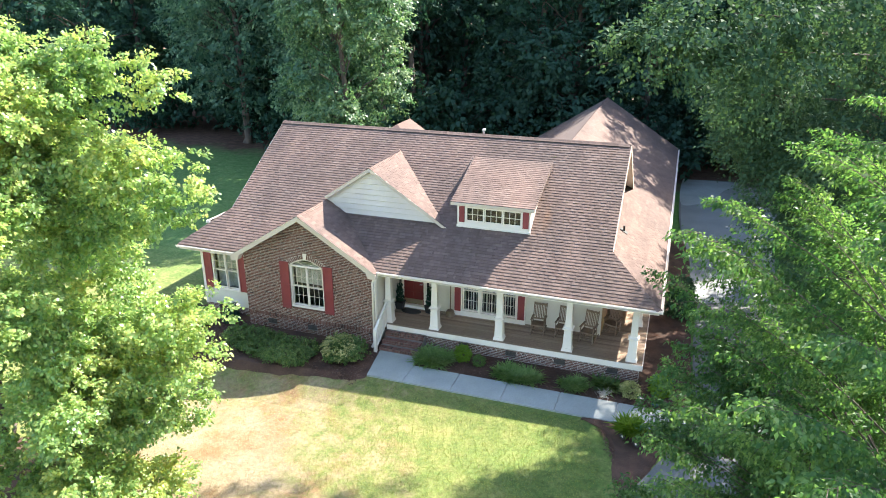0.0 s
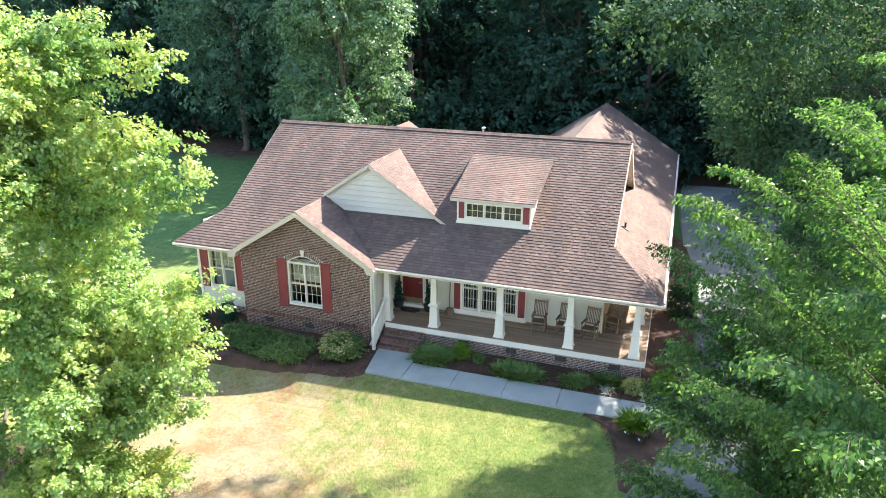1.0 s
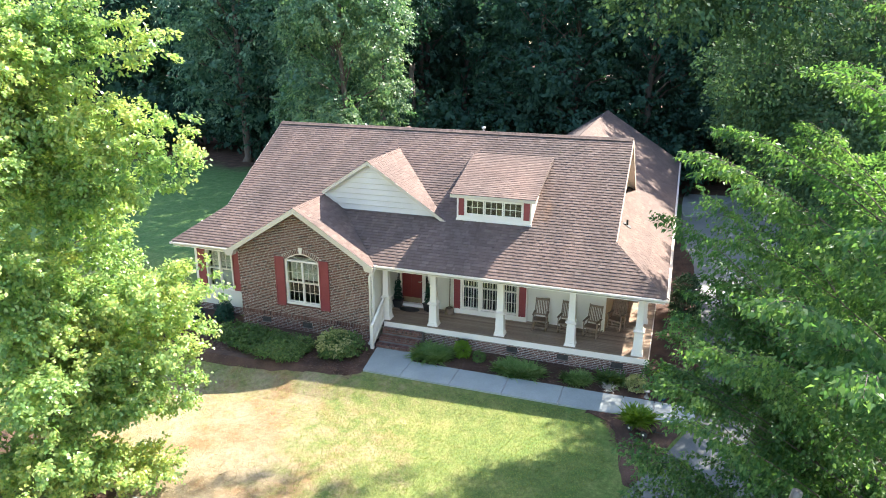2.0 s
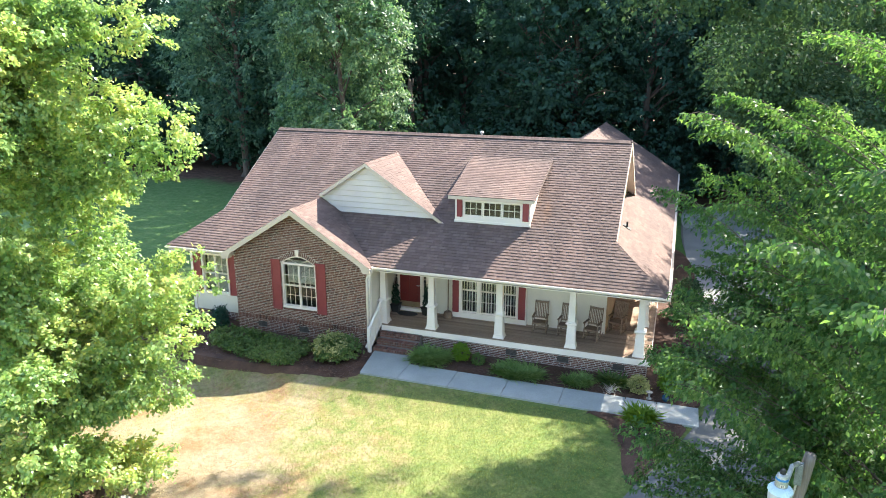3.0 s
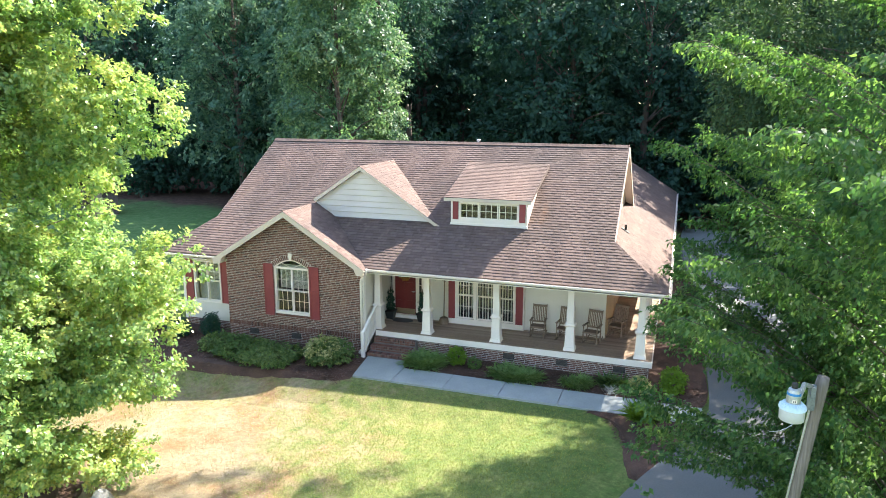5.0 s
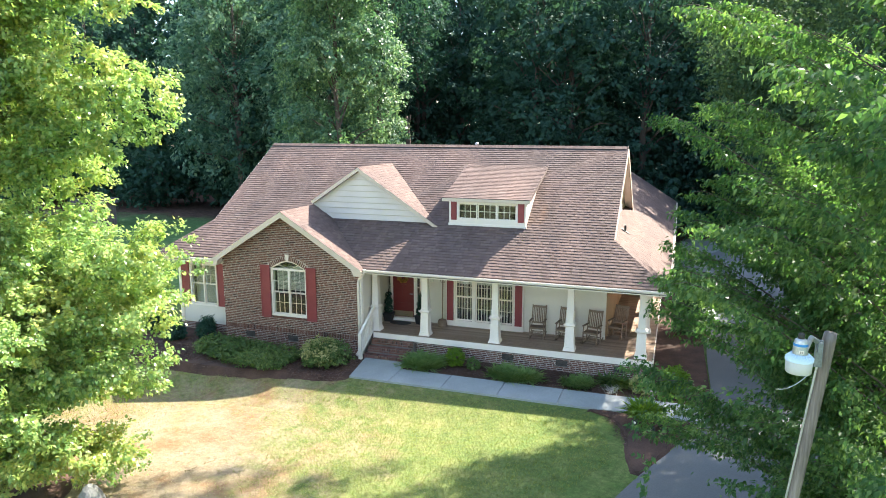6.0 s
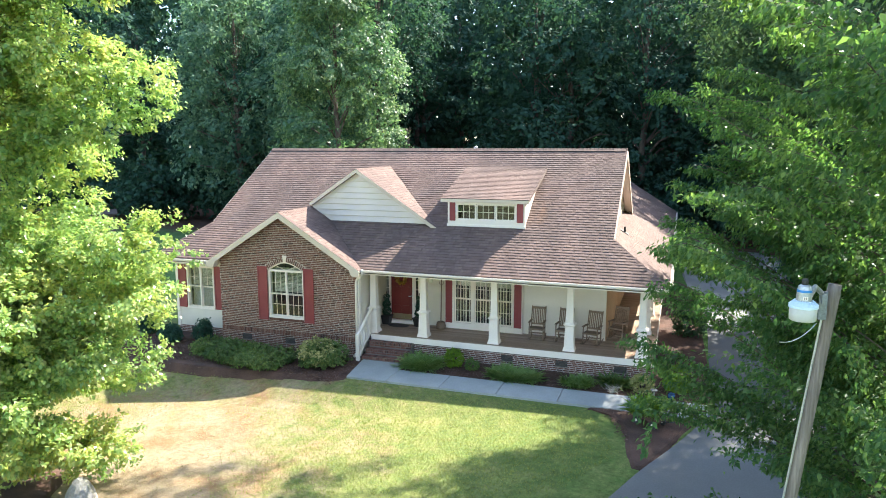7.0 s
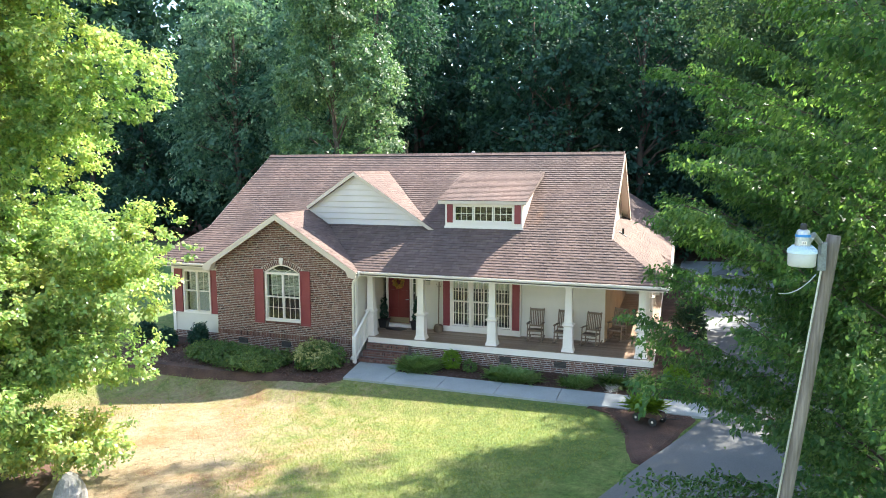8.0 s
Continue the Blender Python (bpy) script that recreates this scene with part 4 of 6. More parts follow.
def leaf_cloud(name, at, way, face, size, shape, mat, curl=0.15):
    """One mesh of many leaves: place, growing direction, facing and length of each."""
    at, way, face = (np.asarray(a, float) for a in (at, way, face))
    way /= np.linalg.norm(way, axis=1, keepdims=True)
    side = np.cross(face, way)
    side /= np.linalg.norm(side, axis=1, keepdims=True) + 1e-9
    up = np.cross(way, side)
    s = np.asarray(size, float)[:, None, None]
    sh = np.asarray(shape, float)
    u, v = sh[None, :, 0, None], sh[None, :, 1, None]
    p = at[:, None, :] + s * (u * way[:, None, :] + v * side[:, None, :] + (curl * (np.abs(v) * 1.2 - u * u)) * up[:, None, :])
    n, k = len(at), len(sh)
    me = bpy.data.meshes.new(name)
    me.vertices.add(n * k)
    me.vertices.foreach_set("co", p.ravel())
    me.loops.add(n * k)
    me.loops.foreach_set("vertex_index", np.arange(n * k, dtype=np.int32))
    me.polygons.add(n)
    me.polygons.foreach_set("loop_start", np.arange(0, n * k, k, dtype=np.int32))
    me.polygons.foreach_set("loop_total", np.full(n, k, dtype=np.int32))
    me.update(calc_edges=True)
    me.materials.append(mat)
    return me


def unit(a):
    return a / (np.linalg.norm(a, axis=1, keepdims=True) + 1e-9)


def sprays(rng, lobes, count, per, length, leaf, droop=0.25, shell=0.55, cull=None, tight=0.2, hang=0.25, loose=1.0, plume=0.0, form=0.0):
    """Leaf sprays set through the outer part of ellipsoid lobes; returns places, ways, faces, sizes and the sprays' own lines."""
    w = np.array([(l[3] * l[4] * l[5]) ** (2 / 3) for l in lobes])
    k = rng.choice(len(lobes), count, p=w / w.sum())
    L = np.array(lobes)[k]
    d = unit(rng.normal(size=(count, 3)))
    r = shell + (1 - shell) * rng.random(count) ** 0.6
    base = L[:, :3] + d * L[:, 3:6] * r[:, None]
    if cull is not None:
        keep = cull(base)
        base, d, L = base[keep], d[keep], L[keep]
        count = len(base)
    way = unit(d * np.array([1, 1, 0.6]) + rng.normal(size=(count, 3)) * 0.4 - np.array([0, 0, droop * 0.5]))
    if plume:       # shoots that follow their branch, outward from the trunk and rising
        way = unit(way * (1 - plume) + plume * (unit(base * np.array([1, 1, 0])) + np.array([0, 0, 0.45])))
    ln = length * (0.6 + 0.8 * rng.random(count))
    t = rng.random((count, per))
    jit = rng.normal(size=(count, per, 3)) * np.array([1, 1, 0.6]) * (length * tight)
    at = base[:, None, :] + way[:, None, :] * (t * ln[:, None])[:, :, None] + jit - np.array([0, 0, 1]) * (t ** 2 * ln[:, None] * droop)[:, :, None]
    lw = unit((np.repeat(way, per, 0) * 0.6 + rng.normal(size=(count * per, 3)) * 0.6 * loose - np.array([0, 0, hang])))
    out = unit(np.repeat(d, per, 0) * (0.5 + form) + np.array([0, 0, 0.9 - 0.5 * form]) + rng.normal(size=(count * per, 3)) * 0.45 * loose)
    size = leaf * (0.65 + 0.7 * rng.random(count * per))
    return at.reshape(-1, 3), lw, out, size, base, base + way * ln[:, None]


def limbs(mb, rng, root, top, lobes, r0, twigs=0):
    """A tapered trunk with limbs that reach into every lobe."""
    root, top = Vector(root), Vector(top)
    mid = [root.lerp(top, t) + Vector((rng.normal() * 0.12, rng.normal() * 0.12, 0)) * (0 < t < 1) for t in (0, 0.03, 0.15, 0.35, 0.55, 0.75, 1)]
    mb.tube(mid, [r0 * k for k in (1.5, 1.15, 1.0, 0.86, 0.68, 0.45, 0.15)], 10)
    for l in lobes:
        end = Vector(l[:3])
        t = max(0.15, min(0.92, (end.z - root.z) / (top.z - root.z) * 0.75))
        a = root.lerp(top, t)
        m1 = a.lerp(end, 0.45) + Vector((0, 0, 0.12 * (end - a).length))
        rr = r0 * (1 - t) * 0.5 + 0.015
        mb.tube([a, a.lerp(m1, 0.5), m1, m1.lerp(end, 0.55), end], [rr, rr * 0.85, rr * 0.65, rr * 0.45, rr * 0.25], 7)
        for i in range(twigs):
            q = end + Vector((rng.normal() * l[3], rng.normal() * l[4], rng.normal() * l[5])) * 0.5
            b = m1.lerp(end, 0.3 + 0.7 * rng.random())
            mb.tube([b, b.lerp(q, 0.5) + Vector((0, 0, 0.1)), q], [rr * 0.3, rr * 0.2, rr * 0.08], 5)


def tree(name, label, seed, root, height, lobes, r0, count, per, length, leaf, shape, mat, droop=0.25, shell=0.5, twigs=4, cull=None, tight=0.2, hang=0.25, loose=1.0, plume=0.0, reach=None, form=0.0):
    rng = np.random.default_rng(seed)
    ob = thing(name, label, "tree", root)
    mb = Mb()
    mb.smooth = True
    limbs(mb, rng, (0, 0, -0.1), (rng.normal() * 0.3, rng.normal() * 0.3, height * 0.86), reach or lobes[::-2], r0, twigs)
    at, way, face, size, a, b = sprays(rng, lobes, count, per, length, leaf, droop, shell, cull, tight, hang, loose, plume, form)
    for i in range(0, len(a), max(1, len(a) // 110)):
        mb.tube([a[i] * 0.9 + b[i] * 0.1, a[i] * 0.4 + b[i] * 0.6], [0.015, 0.006], 4, False)
    part("trunk", mb, M_bark, ob)
    part("crown", leaf_cloud("crown", at, way, face, size, shape, mat), mat, ob)
    return ob


def crown_lobes(seed, n, r, z0, z1, size, keep=None, squash=0.72):
    """Many smaller lobes on the skin of an egg-shaped crown, some left out at random."""
    rg = np.random.default_rng(seed)
    out = []
    for i in range(n):
        t = (i + 0.5) / n
        z = z0 + (z1 - z0) * t
        w = r * math.sin(math.pi * (0.2 + 0.74 * t)) ** 0.7
        a = i * 2.39996 + rg.normal() * 0.3
        q = w * (0.72 + 0.28 * rg.random())
        s = size * (0.65 + 0.7 * rg.random())
        l = (q * math.cos(a), q * math.sin(a), z + rg.normal() * 0.3, s, s, s * squash)
        if keep is None or keep(l):
            out.append(l)
    return out


# broad tree by the street, in full sun
def arm(tip, size, n=4, rise=1.1):
    """Lobes along a bough, from near the trunk out to its tip."""
    x, y, z = tip
    return [(x * t, y * t, z - min(rise, 0.5 * z) * (1 - t) ** 1.2, size * (1.35 - 0.6 * t), size * (1.35 - 0.6 * t), size * (0.85 - 0.4 * t)) for t in [0.45 + 0.5 * i / (n - 1) for i in range(n)]]


LT = (-8.3, -11.6, -0.58)
LEFT = crown_lobes(11, 44, 4.2, 1.2, 13.6, 1.15, lambda l: not (l[0] > 1.8 and l[1] > -0.5 and (6.6 < l[2] < 8.0 or 10.7 < l[2] < 11.5 or l[2] < 1.6)), 0.55) + crown_lobes(12, 7, 2.0, 3.0, 11.4, 1.3)
for tip, size in (((6.1, 1.7, 9.9), 0.65), ((5.8, 1.9, 9.2), 0.62), ((5.1, 1.6, 8.6), 0.6), ((5.2, 2.6, 10.3), 0.55), ((4.7, 1.2, 10.4), 0.6), ((5.6, 2.1, 11.9), 0.42), ((5.0, 2.3, 12.3), 0.5), ((4.2, 2.0, 12.6), 0.55), ((3.6, 0.6, 12.0), 0.6), ((3.4, 1.8, 12.9), 0.5),
                  ((3.2, 0.3, 10.6), 0.8), ((3.6, 1.2, 11.2), 0.7), ((3.0, -0.8, 9.6), 0.8), ((3.4, -0.6, 11.6), 0.7),
                  ((5.9, 2.2, 6.3), 0.55), ((5.2, 3.5, 5.4), 0.55), ((5.4, 1.4, 6.0), 0.65), ((5.5, 1.1, 4.9), 0.75), ((4.7, 2.7, 5.2), 0.75), ((5.6, 1.9, 5.0), 0.6), ((5.3, 2.1, 3.9), 0.6),
                  ((4.8, 2.2, 2.8), 0.55), ((4.6, 0.7, 3.4), 0.75), ((4.6, -0.8, 1.9), 0.6), ((5.0, 0.7, 1.5), 0.7), ((4.4, 1.4, 0.9), 0.6), ((4.4, -1.6, 3.0), 0.8), ((3.6, -2.8, 2.4), 0.8), ((2.0, -3.6, 3.4), 0.8), ((4.0, -2.4, 1.2), 0.7), ((4.2, -1.6, 4.5), 0.9)):
    LEFT += arm(tip, size)
LEFT += [(2.3, -0.5, 6.5, 1.1, 1.1, 0.6), (2.6, -0.8, 5.7, 1.1, 1.1, 0.6), (1.7, 0.3, 5.9, 1.0, 1.0, 0.6), (2.8, -1.3, 7.2, 1.0, 1.0, 0.55)] * 2
tree("maple_tree", "tall leafy tree with bright yellow-green leaves, sunlight put into their tone", 5, LT, 14.5, LEFT,
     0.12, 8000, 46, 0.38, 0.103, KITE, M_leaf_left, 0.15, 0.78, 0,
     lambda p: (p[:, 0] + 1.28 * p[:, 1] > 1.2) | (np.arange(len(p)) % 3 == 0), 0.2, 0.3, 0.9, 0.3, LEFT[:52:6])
# maple beside the driveway
def layered_maple(name, label, seed, root, height, reach, n, mat, leaf, clear=None):
    """Arching boughs in loose tiers; side shoots along each carry a fringe of hanging leaves."""
    rg = np.random.default_rng(seed)
    ob = thing(name, label, "tree", root)
    wood = Mb()
    wood.smooth = True
    trunk = [Vector((0.25 * math.sin(z * 0.5), 0.2 * math.sin(z * 0.37 + 1), z)) for z in np.linspace(-0.1, height * 0.95, 9)]
    wood.tube(trunk, [0.17, 0.14, 0.125, 0.11, 0.095, 0.08, 0.06, 0.04, 0.015], 10)
    at, way, face = [], [], []
    for i in range(n + 50):
        t = (i + 0.5) / n
        z = 2.7 + (height - 3.1) * min(t, 1.0) ** 1.1
        a = i * 2.39996 + rg.normal() * 0.25
        far_side = i < n and math.cos(a) > 0.25           # thinner on the far side from the drive
        if far_side and i % 2:
            continue
        r = reach(z) * (0.93 + 0.17 * rg.random() if math.cos(a) < -0.5 and z < 6.5 else 0.72 + 0.36 * rg.random())
        if i >= n:        # low skirts on the street side
            z, a, r = 1.5 + 1.5 * rg.random(), math.radians(238 + 75 * rg.random()), 3.3 * (0.7 + 0.4 * rg.random())
        if i >= n + 34:   # long boughs over the driveway
            z, a, r = 5.2 + 2.7 * rg.random(), math.radians(150 + 50 * rg.random()), 4.1 * (0.84 + 0.26 * rg.random())
        end = np.array([math.cos(a) * r, math.sin(a) * r, z + rg.normal() * 0.2])
        start = np.array([0.0, 0.0, max(1.6, z - 0.75 * r)])
        mid = start * 0.45 + end * 0.55 + np.array([0, 0, 0.16 * r])
        def on(s):
            return start * (1 - s) ** 2 + 2 * mid * s * (1 - s) + end * s * s
        line = [Vector(on(s)) for s in (0, 0.2, 0.4, 0.6, 0.8, 1.0)]
        if clear is not None and not clear(end[None])[0]:
            line = line[:3]
        wood.tube(line, [0.026, 0.02, 0.014, 0.009, 0.006, 0.003][:len(line)], 6)
        out = np.array([math.cos(a), math.sin(a), 0.0])
        side = np.array([-out[1], out[0], 0.0])
        shoots = int(9 + 5.5 * r)
        for k in range(shoots):
            s = 0.28 + 0.72 * (k + rg.random()) / shoots
            p = on(s)
            hand = (1 if k % 2 else -1) * (0.55 + 0.5 * rg.random())
            d = out * (0.75 + 0.3 * rg.random()) + side * hand + np.array([0, 0, 0.22 + 0.3 * rg.random()])
            if s > 0.93:
                d = out + side * rg.normal() * 0.25 + np.array([0, 0, 0.15])
            d /= np.linalg.norm(d)
            ln = (0.35 + 0.75 * (1 - s) + 0.3 * rg.random()) * min(1.0, 0.45 + r * 0.16)
            q = p + d * ln - np.array([0, 0, 0.25 * ln * ln])
            if k % 3 == 0 and (clear is None or clear(np.stack([p, q])).all()):
                wood.tube([Vector(p), Vector((p + q) / 2 + np.array([0, 0, 0.05])), Vector(q)], [0.006, 0.004, 0.002], 4, False)
            m = int((30 + 52 * ln) * (0.4 if far_side else 0.95))
            u = 0.08 + 0.97 * rg.random(m)
            base = p + d * (u * ln)[:, None] - np.array([0, 0, 0.25]) * (u * u * ln * ln)[:, None]
            base += rg.normal(size=(m, 3)) * np.array([0.055, 0.055, 0.035]) - np.array([0, 0, 0.03])
            at.append(base)
            way.append(d * 0.55 + rg.normal(size=(m, 3)) * 0.42 + np.array([0, 0, -0.6]))
            face.append(out * 0.35 + np.array([0, 0, 0.9]) + rg.normal(size=(m, 3)) * 0.4)
    at, way, face = (np.concatenate(v) for v in (at, way, face))
    if clear is not None:
        keep = clear(at)
        at, way, face = at[keep], way[keep], face[keep]
    part("trunk", wood, M_bark, ob)
    part("crown", leaf_cloud("crown", at, way, face, leaf * (0.6 + 0.7 * rg.random(len(at))), NARROW, mat, 0.22), mat, ob)
    return ob


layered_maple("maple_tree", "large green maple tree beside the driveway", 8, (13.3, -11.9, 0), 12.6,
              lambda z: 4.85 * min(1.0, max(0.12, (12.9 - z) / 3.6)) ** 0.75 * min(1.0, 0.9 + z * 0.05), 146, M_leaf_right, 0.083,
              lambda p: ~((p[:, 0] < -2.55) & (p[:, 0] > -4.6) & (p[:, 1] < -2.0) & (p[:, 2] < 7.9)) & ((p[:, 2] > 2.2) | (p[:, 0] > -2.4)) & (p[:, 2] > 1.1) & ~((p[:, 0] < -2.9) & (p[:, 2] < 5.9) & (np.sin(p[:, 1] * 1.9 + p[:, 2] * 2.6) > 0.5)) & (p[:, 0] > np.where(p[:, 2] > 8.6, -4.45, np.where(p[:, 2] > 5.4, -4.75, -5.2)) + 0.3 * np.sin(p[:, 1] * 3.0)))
# tall tree beside the house
OVERHANG = [(-7.2, -9.1, 13.0, 1.5, 1.3, 0.7), (-5.4, -7.7, 13.6, 1.8, 1.8, 0.9), (-8.0, -9.7, 12.6, 1.0, 1.0, 0.5), (-8.6, -10.0, 12.3, 1.0, 1.0, 0.45), (-6.4, -8.6, 12.2, 1.3, 1.2, 0.6), (-4.6, -6.6, 12.6, 1.5, 1.5, 0.7)]
NEAR_SIDE = [(-6.2, -5.6, 10.9, 1.2, 1.2, 0.8), (-5.6, -2.2, 9.2, 1.2, 1.2, 0.9), (-5.7, -4.0, 10.0, 1.3, 1.3, 0.9), (-4.8, -3.2, 8.2, 1.2, 1.2, 0.9), (-4.6, -5.0, 9.4, 1.3, 1.3, 0.9), (-5.2, -1.0, 11.2, 1.3, 1.3, 0.9), (-3.6, -4.6, 7.6, 1.2, 1.2, 0.9)]
# The highest lobes are added above the view to drop shade on the lawn.
LAWN_SHADE_LOBES = [(-6.0, 1.5, 15.0, 1.4, 1.2, 0.7), (-8.0, 1.3, 15.3, 1.4, 1.1, 0.7), (-9.8, 1.1, 15.6, 1.3, 1.1, 0.7), (-11.4, 0.7, 15.8, 1.1, 1.0, 0.6), (-9.0, -0.1, 15.6, 1.3, 1.2, 0.6)]
OAK = crown_lobes(31, 56, 5.0, 4.2, 16.0, 1.4)
tree("oak_tree", "tall dark green tree standing beside the house", 9, (16.6, 2.7, 0), 18,
     OAK + LAWN_SHADE_LOBES + OVERHANG * 2 + NEAR_SIDE * 3, 0.2, 6200, 26, 0.55, 0.113, KITE, M_leaf_oak, 0.35, 0.7, 0, form=0.5, loose=0.8, reach=OAK[::3] + OVERHANG[::2] + NEAR_SIDE + LAWN_SHADE_LOBES)
# smaller tree on the far side of the driveway
tree("young_oak_tree", "bushy green tree on the far side of the driveway", 14, (17.2, 12.0, 0), 13.5,
     crown_lobes(35, 44, 3.8, 1.4, 13.2, 1.25), 0.18, 2100, 18, 0.6, 0.19, KITE, M_leaf_wood, 0.3, 0.7, 1, form=0.7, loose=0.6)
# sunlit tree just behind the house
tree("poplar_tree", "tall sunlit poplar just behind the house", 10, (-11.8, 17.2, 0), 21,
     crown_lobes(33, 40, 3.3, 3.0, 19.5, 1.35, None, 0.6), 0.2, 2700, 24, 0.6, 0.19, KITE, M_leaf_mid, 0.3, 0.75, 2, form=0.7, loose=0.7)

# tall tree added at the wood edge to shade the west lawn, its trunk bare up to the crown
tree("tulip_tree", "tall dark green tree with a long bare trunk, added to shade the lawn", 17, (-13.6, 26.6, 0), 25,
     crown_lobes(37, 40, 4.6, 12.0, 23.5, 1.7), 0.24, 1500, 15, 0.8, 0.26, KITE, M_leaf_wood, 0.25, 0.75, 1, form=0.9, loose=0.5)

# woods behind: a few kinds, planted many times
KINDS = []
for i in range(8):
    h = (19, 22, 17, 24, 19, 22, 25, 22)[i]
    fine = i < 4 or i == 7
    KINDS.append((h, tree("woodland_tree", "tall tree at the wood edge, sunlight and haze put into its pale leaves" if i == 7 else "tall dark green tree at the edge of the woods", 40 + i, (0, 0, -200 - 60 * i), h,
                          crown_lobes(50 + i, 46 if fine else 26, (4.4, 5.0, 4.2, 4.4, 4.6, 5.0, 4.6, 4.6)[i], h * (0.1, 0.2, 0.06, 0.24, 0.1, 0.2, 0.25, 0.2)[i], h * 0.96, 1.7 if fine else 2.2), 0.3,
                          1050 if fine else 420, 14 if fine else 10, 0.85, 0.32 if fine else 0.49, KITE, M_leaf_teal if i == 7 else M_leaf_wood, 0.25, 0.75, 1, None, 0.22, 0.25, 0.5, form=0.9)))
rng = np.random.default_rng(77)
# The tree at (17.2, 28.5) is added, mostly unseen, to shade roof and rear drive.
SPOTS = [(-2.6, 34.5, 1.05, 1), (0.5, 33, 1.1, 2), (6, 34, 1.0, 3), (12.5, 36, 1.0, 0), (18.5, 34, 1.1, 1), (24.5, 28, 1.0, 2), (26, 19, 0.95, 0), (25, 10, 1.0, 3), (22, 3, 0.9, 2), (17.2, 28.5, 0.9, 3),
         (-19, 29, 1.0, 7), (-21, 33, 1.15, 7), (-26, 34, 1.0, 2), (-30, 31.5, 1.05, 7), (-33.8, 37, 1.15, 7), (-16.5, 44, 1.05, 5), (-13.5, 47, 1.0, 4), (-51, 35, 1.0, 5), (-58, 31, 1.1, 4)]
for row in range(2):
    for i in range(13):
        a = -106 + i * 11.3 + rng.normal() * 1.5
        if abs(a - (8.9 - 0.842 * (65.4 + row * 9.5))) < 4.6:      # a thin place where sky shows through
            continue
        SPOTS.append((a, 43 + row * 9.5 + rng.normal() * 2.0 + max(0, (-a - 35) * 0.05), 0.95 + 0.25 * rng.random(), 4 + int(rng.integers(3))))
used = set()
rg = np.random.default_rng(78)
n = 90000
at = np.stack([rg.uniform(-120, 50, n), 66 + rg.normal(size=n) * 2.2, 43 * rg.random(n)], 1)
at = at[(rg.random(n) < 0.3) | (np.abs(at[:, 0] + 66.3) > 3.0) | (at[:, 2] < 13)]
n = len(at)
at[:, 2] *= 0.98 + 0.16 * np.sin(at[:, 0] * 0.55) + 0.06 * np.sin(at[:, 0] * 1.7)
far_woods = tagged(part("far_woods", leaf_cloud("far_woods", at, rg.normal(size=(n, 3)), rg.normal(size=(n, 3)) + np.array([0, -0.5, 0.8]), 0.9 + 0.8 * rg.random(n), KITE, M_leaf_wood), M_leaf_wood), "dense dark green far edge of the woods", "woods", kind="stuff")
for x, y, s, k in SPOTS:
    h, ob = KINDS[k]
    m = pose(x, y, 0, 0, 0, rng.random() * 360) @ Matrix.Scale(s, 4)
    if k in used:
        copy_thing(ob, m)
    else:
        used.add(k)
        ob.matrix_basis = m

low = tree("undergrowth", "low leafy undergrowth at the edge of the woods", 91, (0, 0, -700), 4.4, crown_lobes(92, 14, 2.3, 0.7, 4.2, 1.2), 0.08, 240, 9, 0.6, 0.34, KITE, M_leaf_wood, 0.2, 0.6, 0)
tagged(low, category="shrub")
for i in range(30):
    a = -76.4 + i * 3.3 + rng.normal() * 0.8
    y = 36.5 + rng.normal() * 1.0 - (6.0 if -14 < a < 8 else 0) - max(0, -a - 40) * 0.15
    m = pose(a, y, 0, 0, 0, rng.random() * 360) @ Matrix.Scale(0.85 + 0.4 * rng.random(), 4)
    if i:
        copy_thing(low, m)
    else:
        low.matrix_basis = m

# ---- pole light ----
pole = thing("utility_pole", "weathered grey wooden utility pole beside the driveway", "utility pole")
POLE_A, POLE_B = Vector((9.745, -14.5, -0.3)), Vector((10.425, -14.64, 6.22))
m = Mb()
m.smooth = True
m.tube([POLE_A.lerp(POLE_B, t) for t in (0, 0.25, 0.5, 0.75, 0.985, 1.0)], [0.082, 0.078, 0.074, 0.071, 0.068, 0.062], 20)
part("shaft", m, M_pole, pole)
part("conduit", Mb().tube([POLE_A.lerp(POLE_B, t) + Vector((-0.07, -0.06, 0)) * (1.15 - 0.15 * t) for t in (0.1, 0.5, 0.97)], 0.011, 8), M_metal, pole, "thin grey metal conduit")

lamp = thing("yard_light", "white barn style yard light bracketed to the pole", "street lamp", (10.03, -15.36, 6.07))
LX, LY, LZ = 0.0, 0.0, 0.0
M_refractor = surface("acrylic_refractor", (0.5, 0.49, 0.47), (0.55, 0.54, 0.515), 2, 30, 0.35, 0.02, grain=(0.96, 1.03))
M_skylid = surface("enamel_reflector", (0.55, 0.68, 0.74), (0.62, 0.73, 0.78), 2, 30, 0.3, 0.02, grain=(0.96, 1.03))
m = Mb()
m.smooth = True
m.lathe(LX, LY, [(0.02, LZ - 0.13), (0.165, LZ - 0.13), (0.18, LZ - 0.115), (0.185, LZ + 0.06), (0.175, LZ + 0.075)], 32)
part("refractor", m, M_refractor, lamp)
m = Mb()
n = 32
prof = [(0.197, LZ + 0.06), (0.197, LZ + 0.085), (0.17, LZ + 0.125), (0.12, LZ + 0.155), (0.105, LZ + 0.16)]
m.lathe(LX, LY, prof, n)
for k in range(24):
    a = k * 2 * math.pi / 24
    m.beam((LX + 0.19 * math.cos(a), LY + 0.19 * math.sin(a), LZ + 0.1), (LX + 0.12 * math.cos(a), LY + 0.12 * math.sin(a), LZ + 0.165), 0.012, 0.02)
part("reflector", m, M_skylid, lamp, "pale blue ribbed metal reflector")
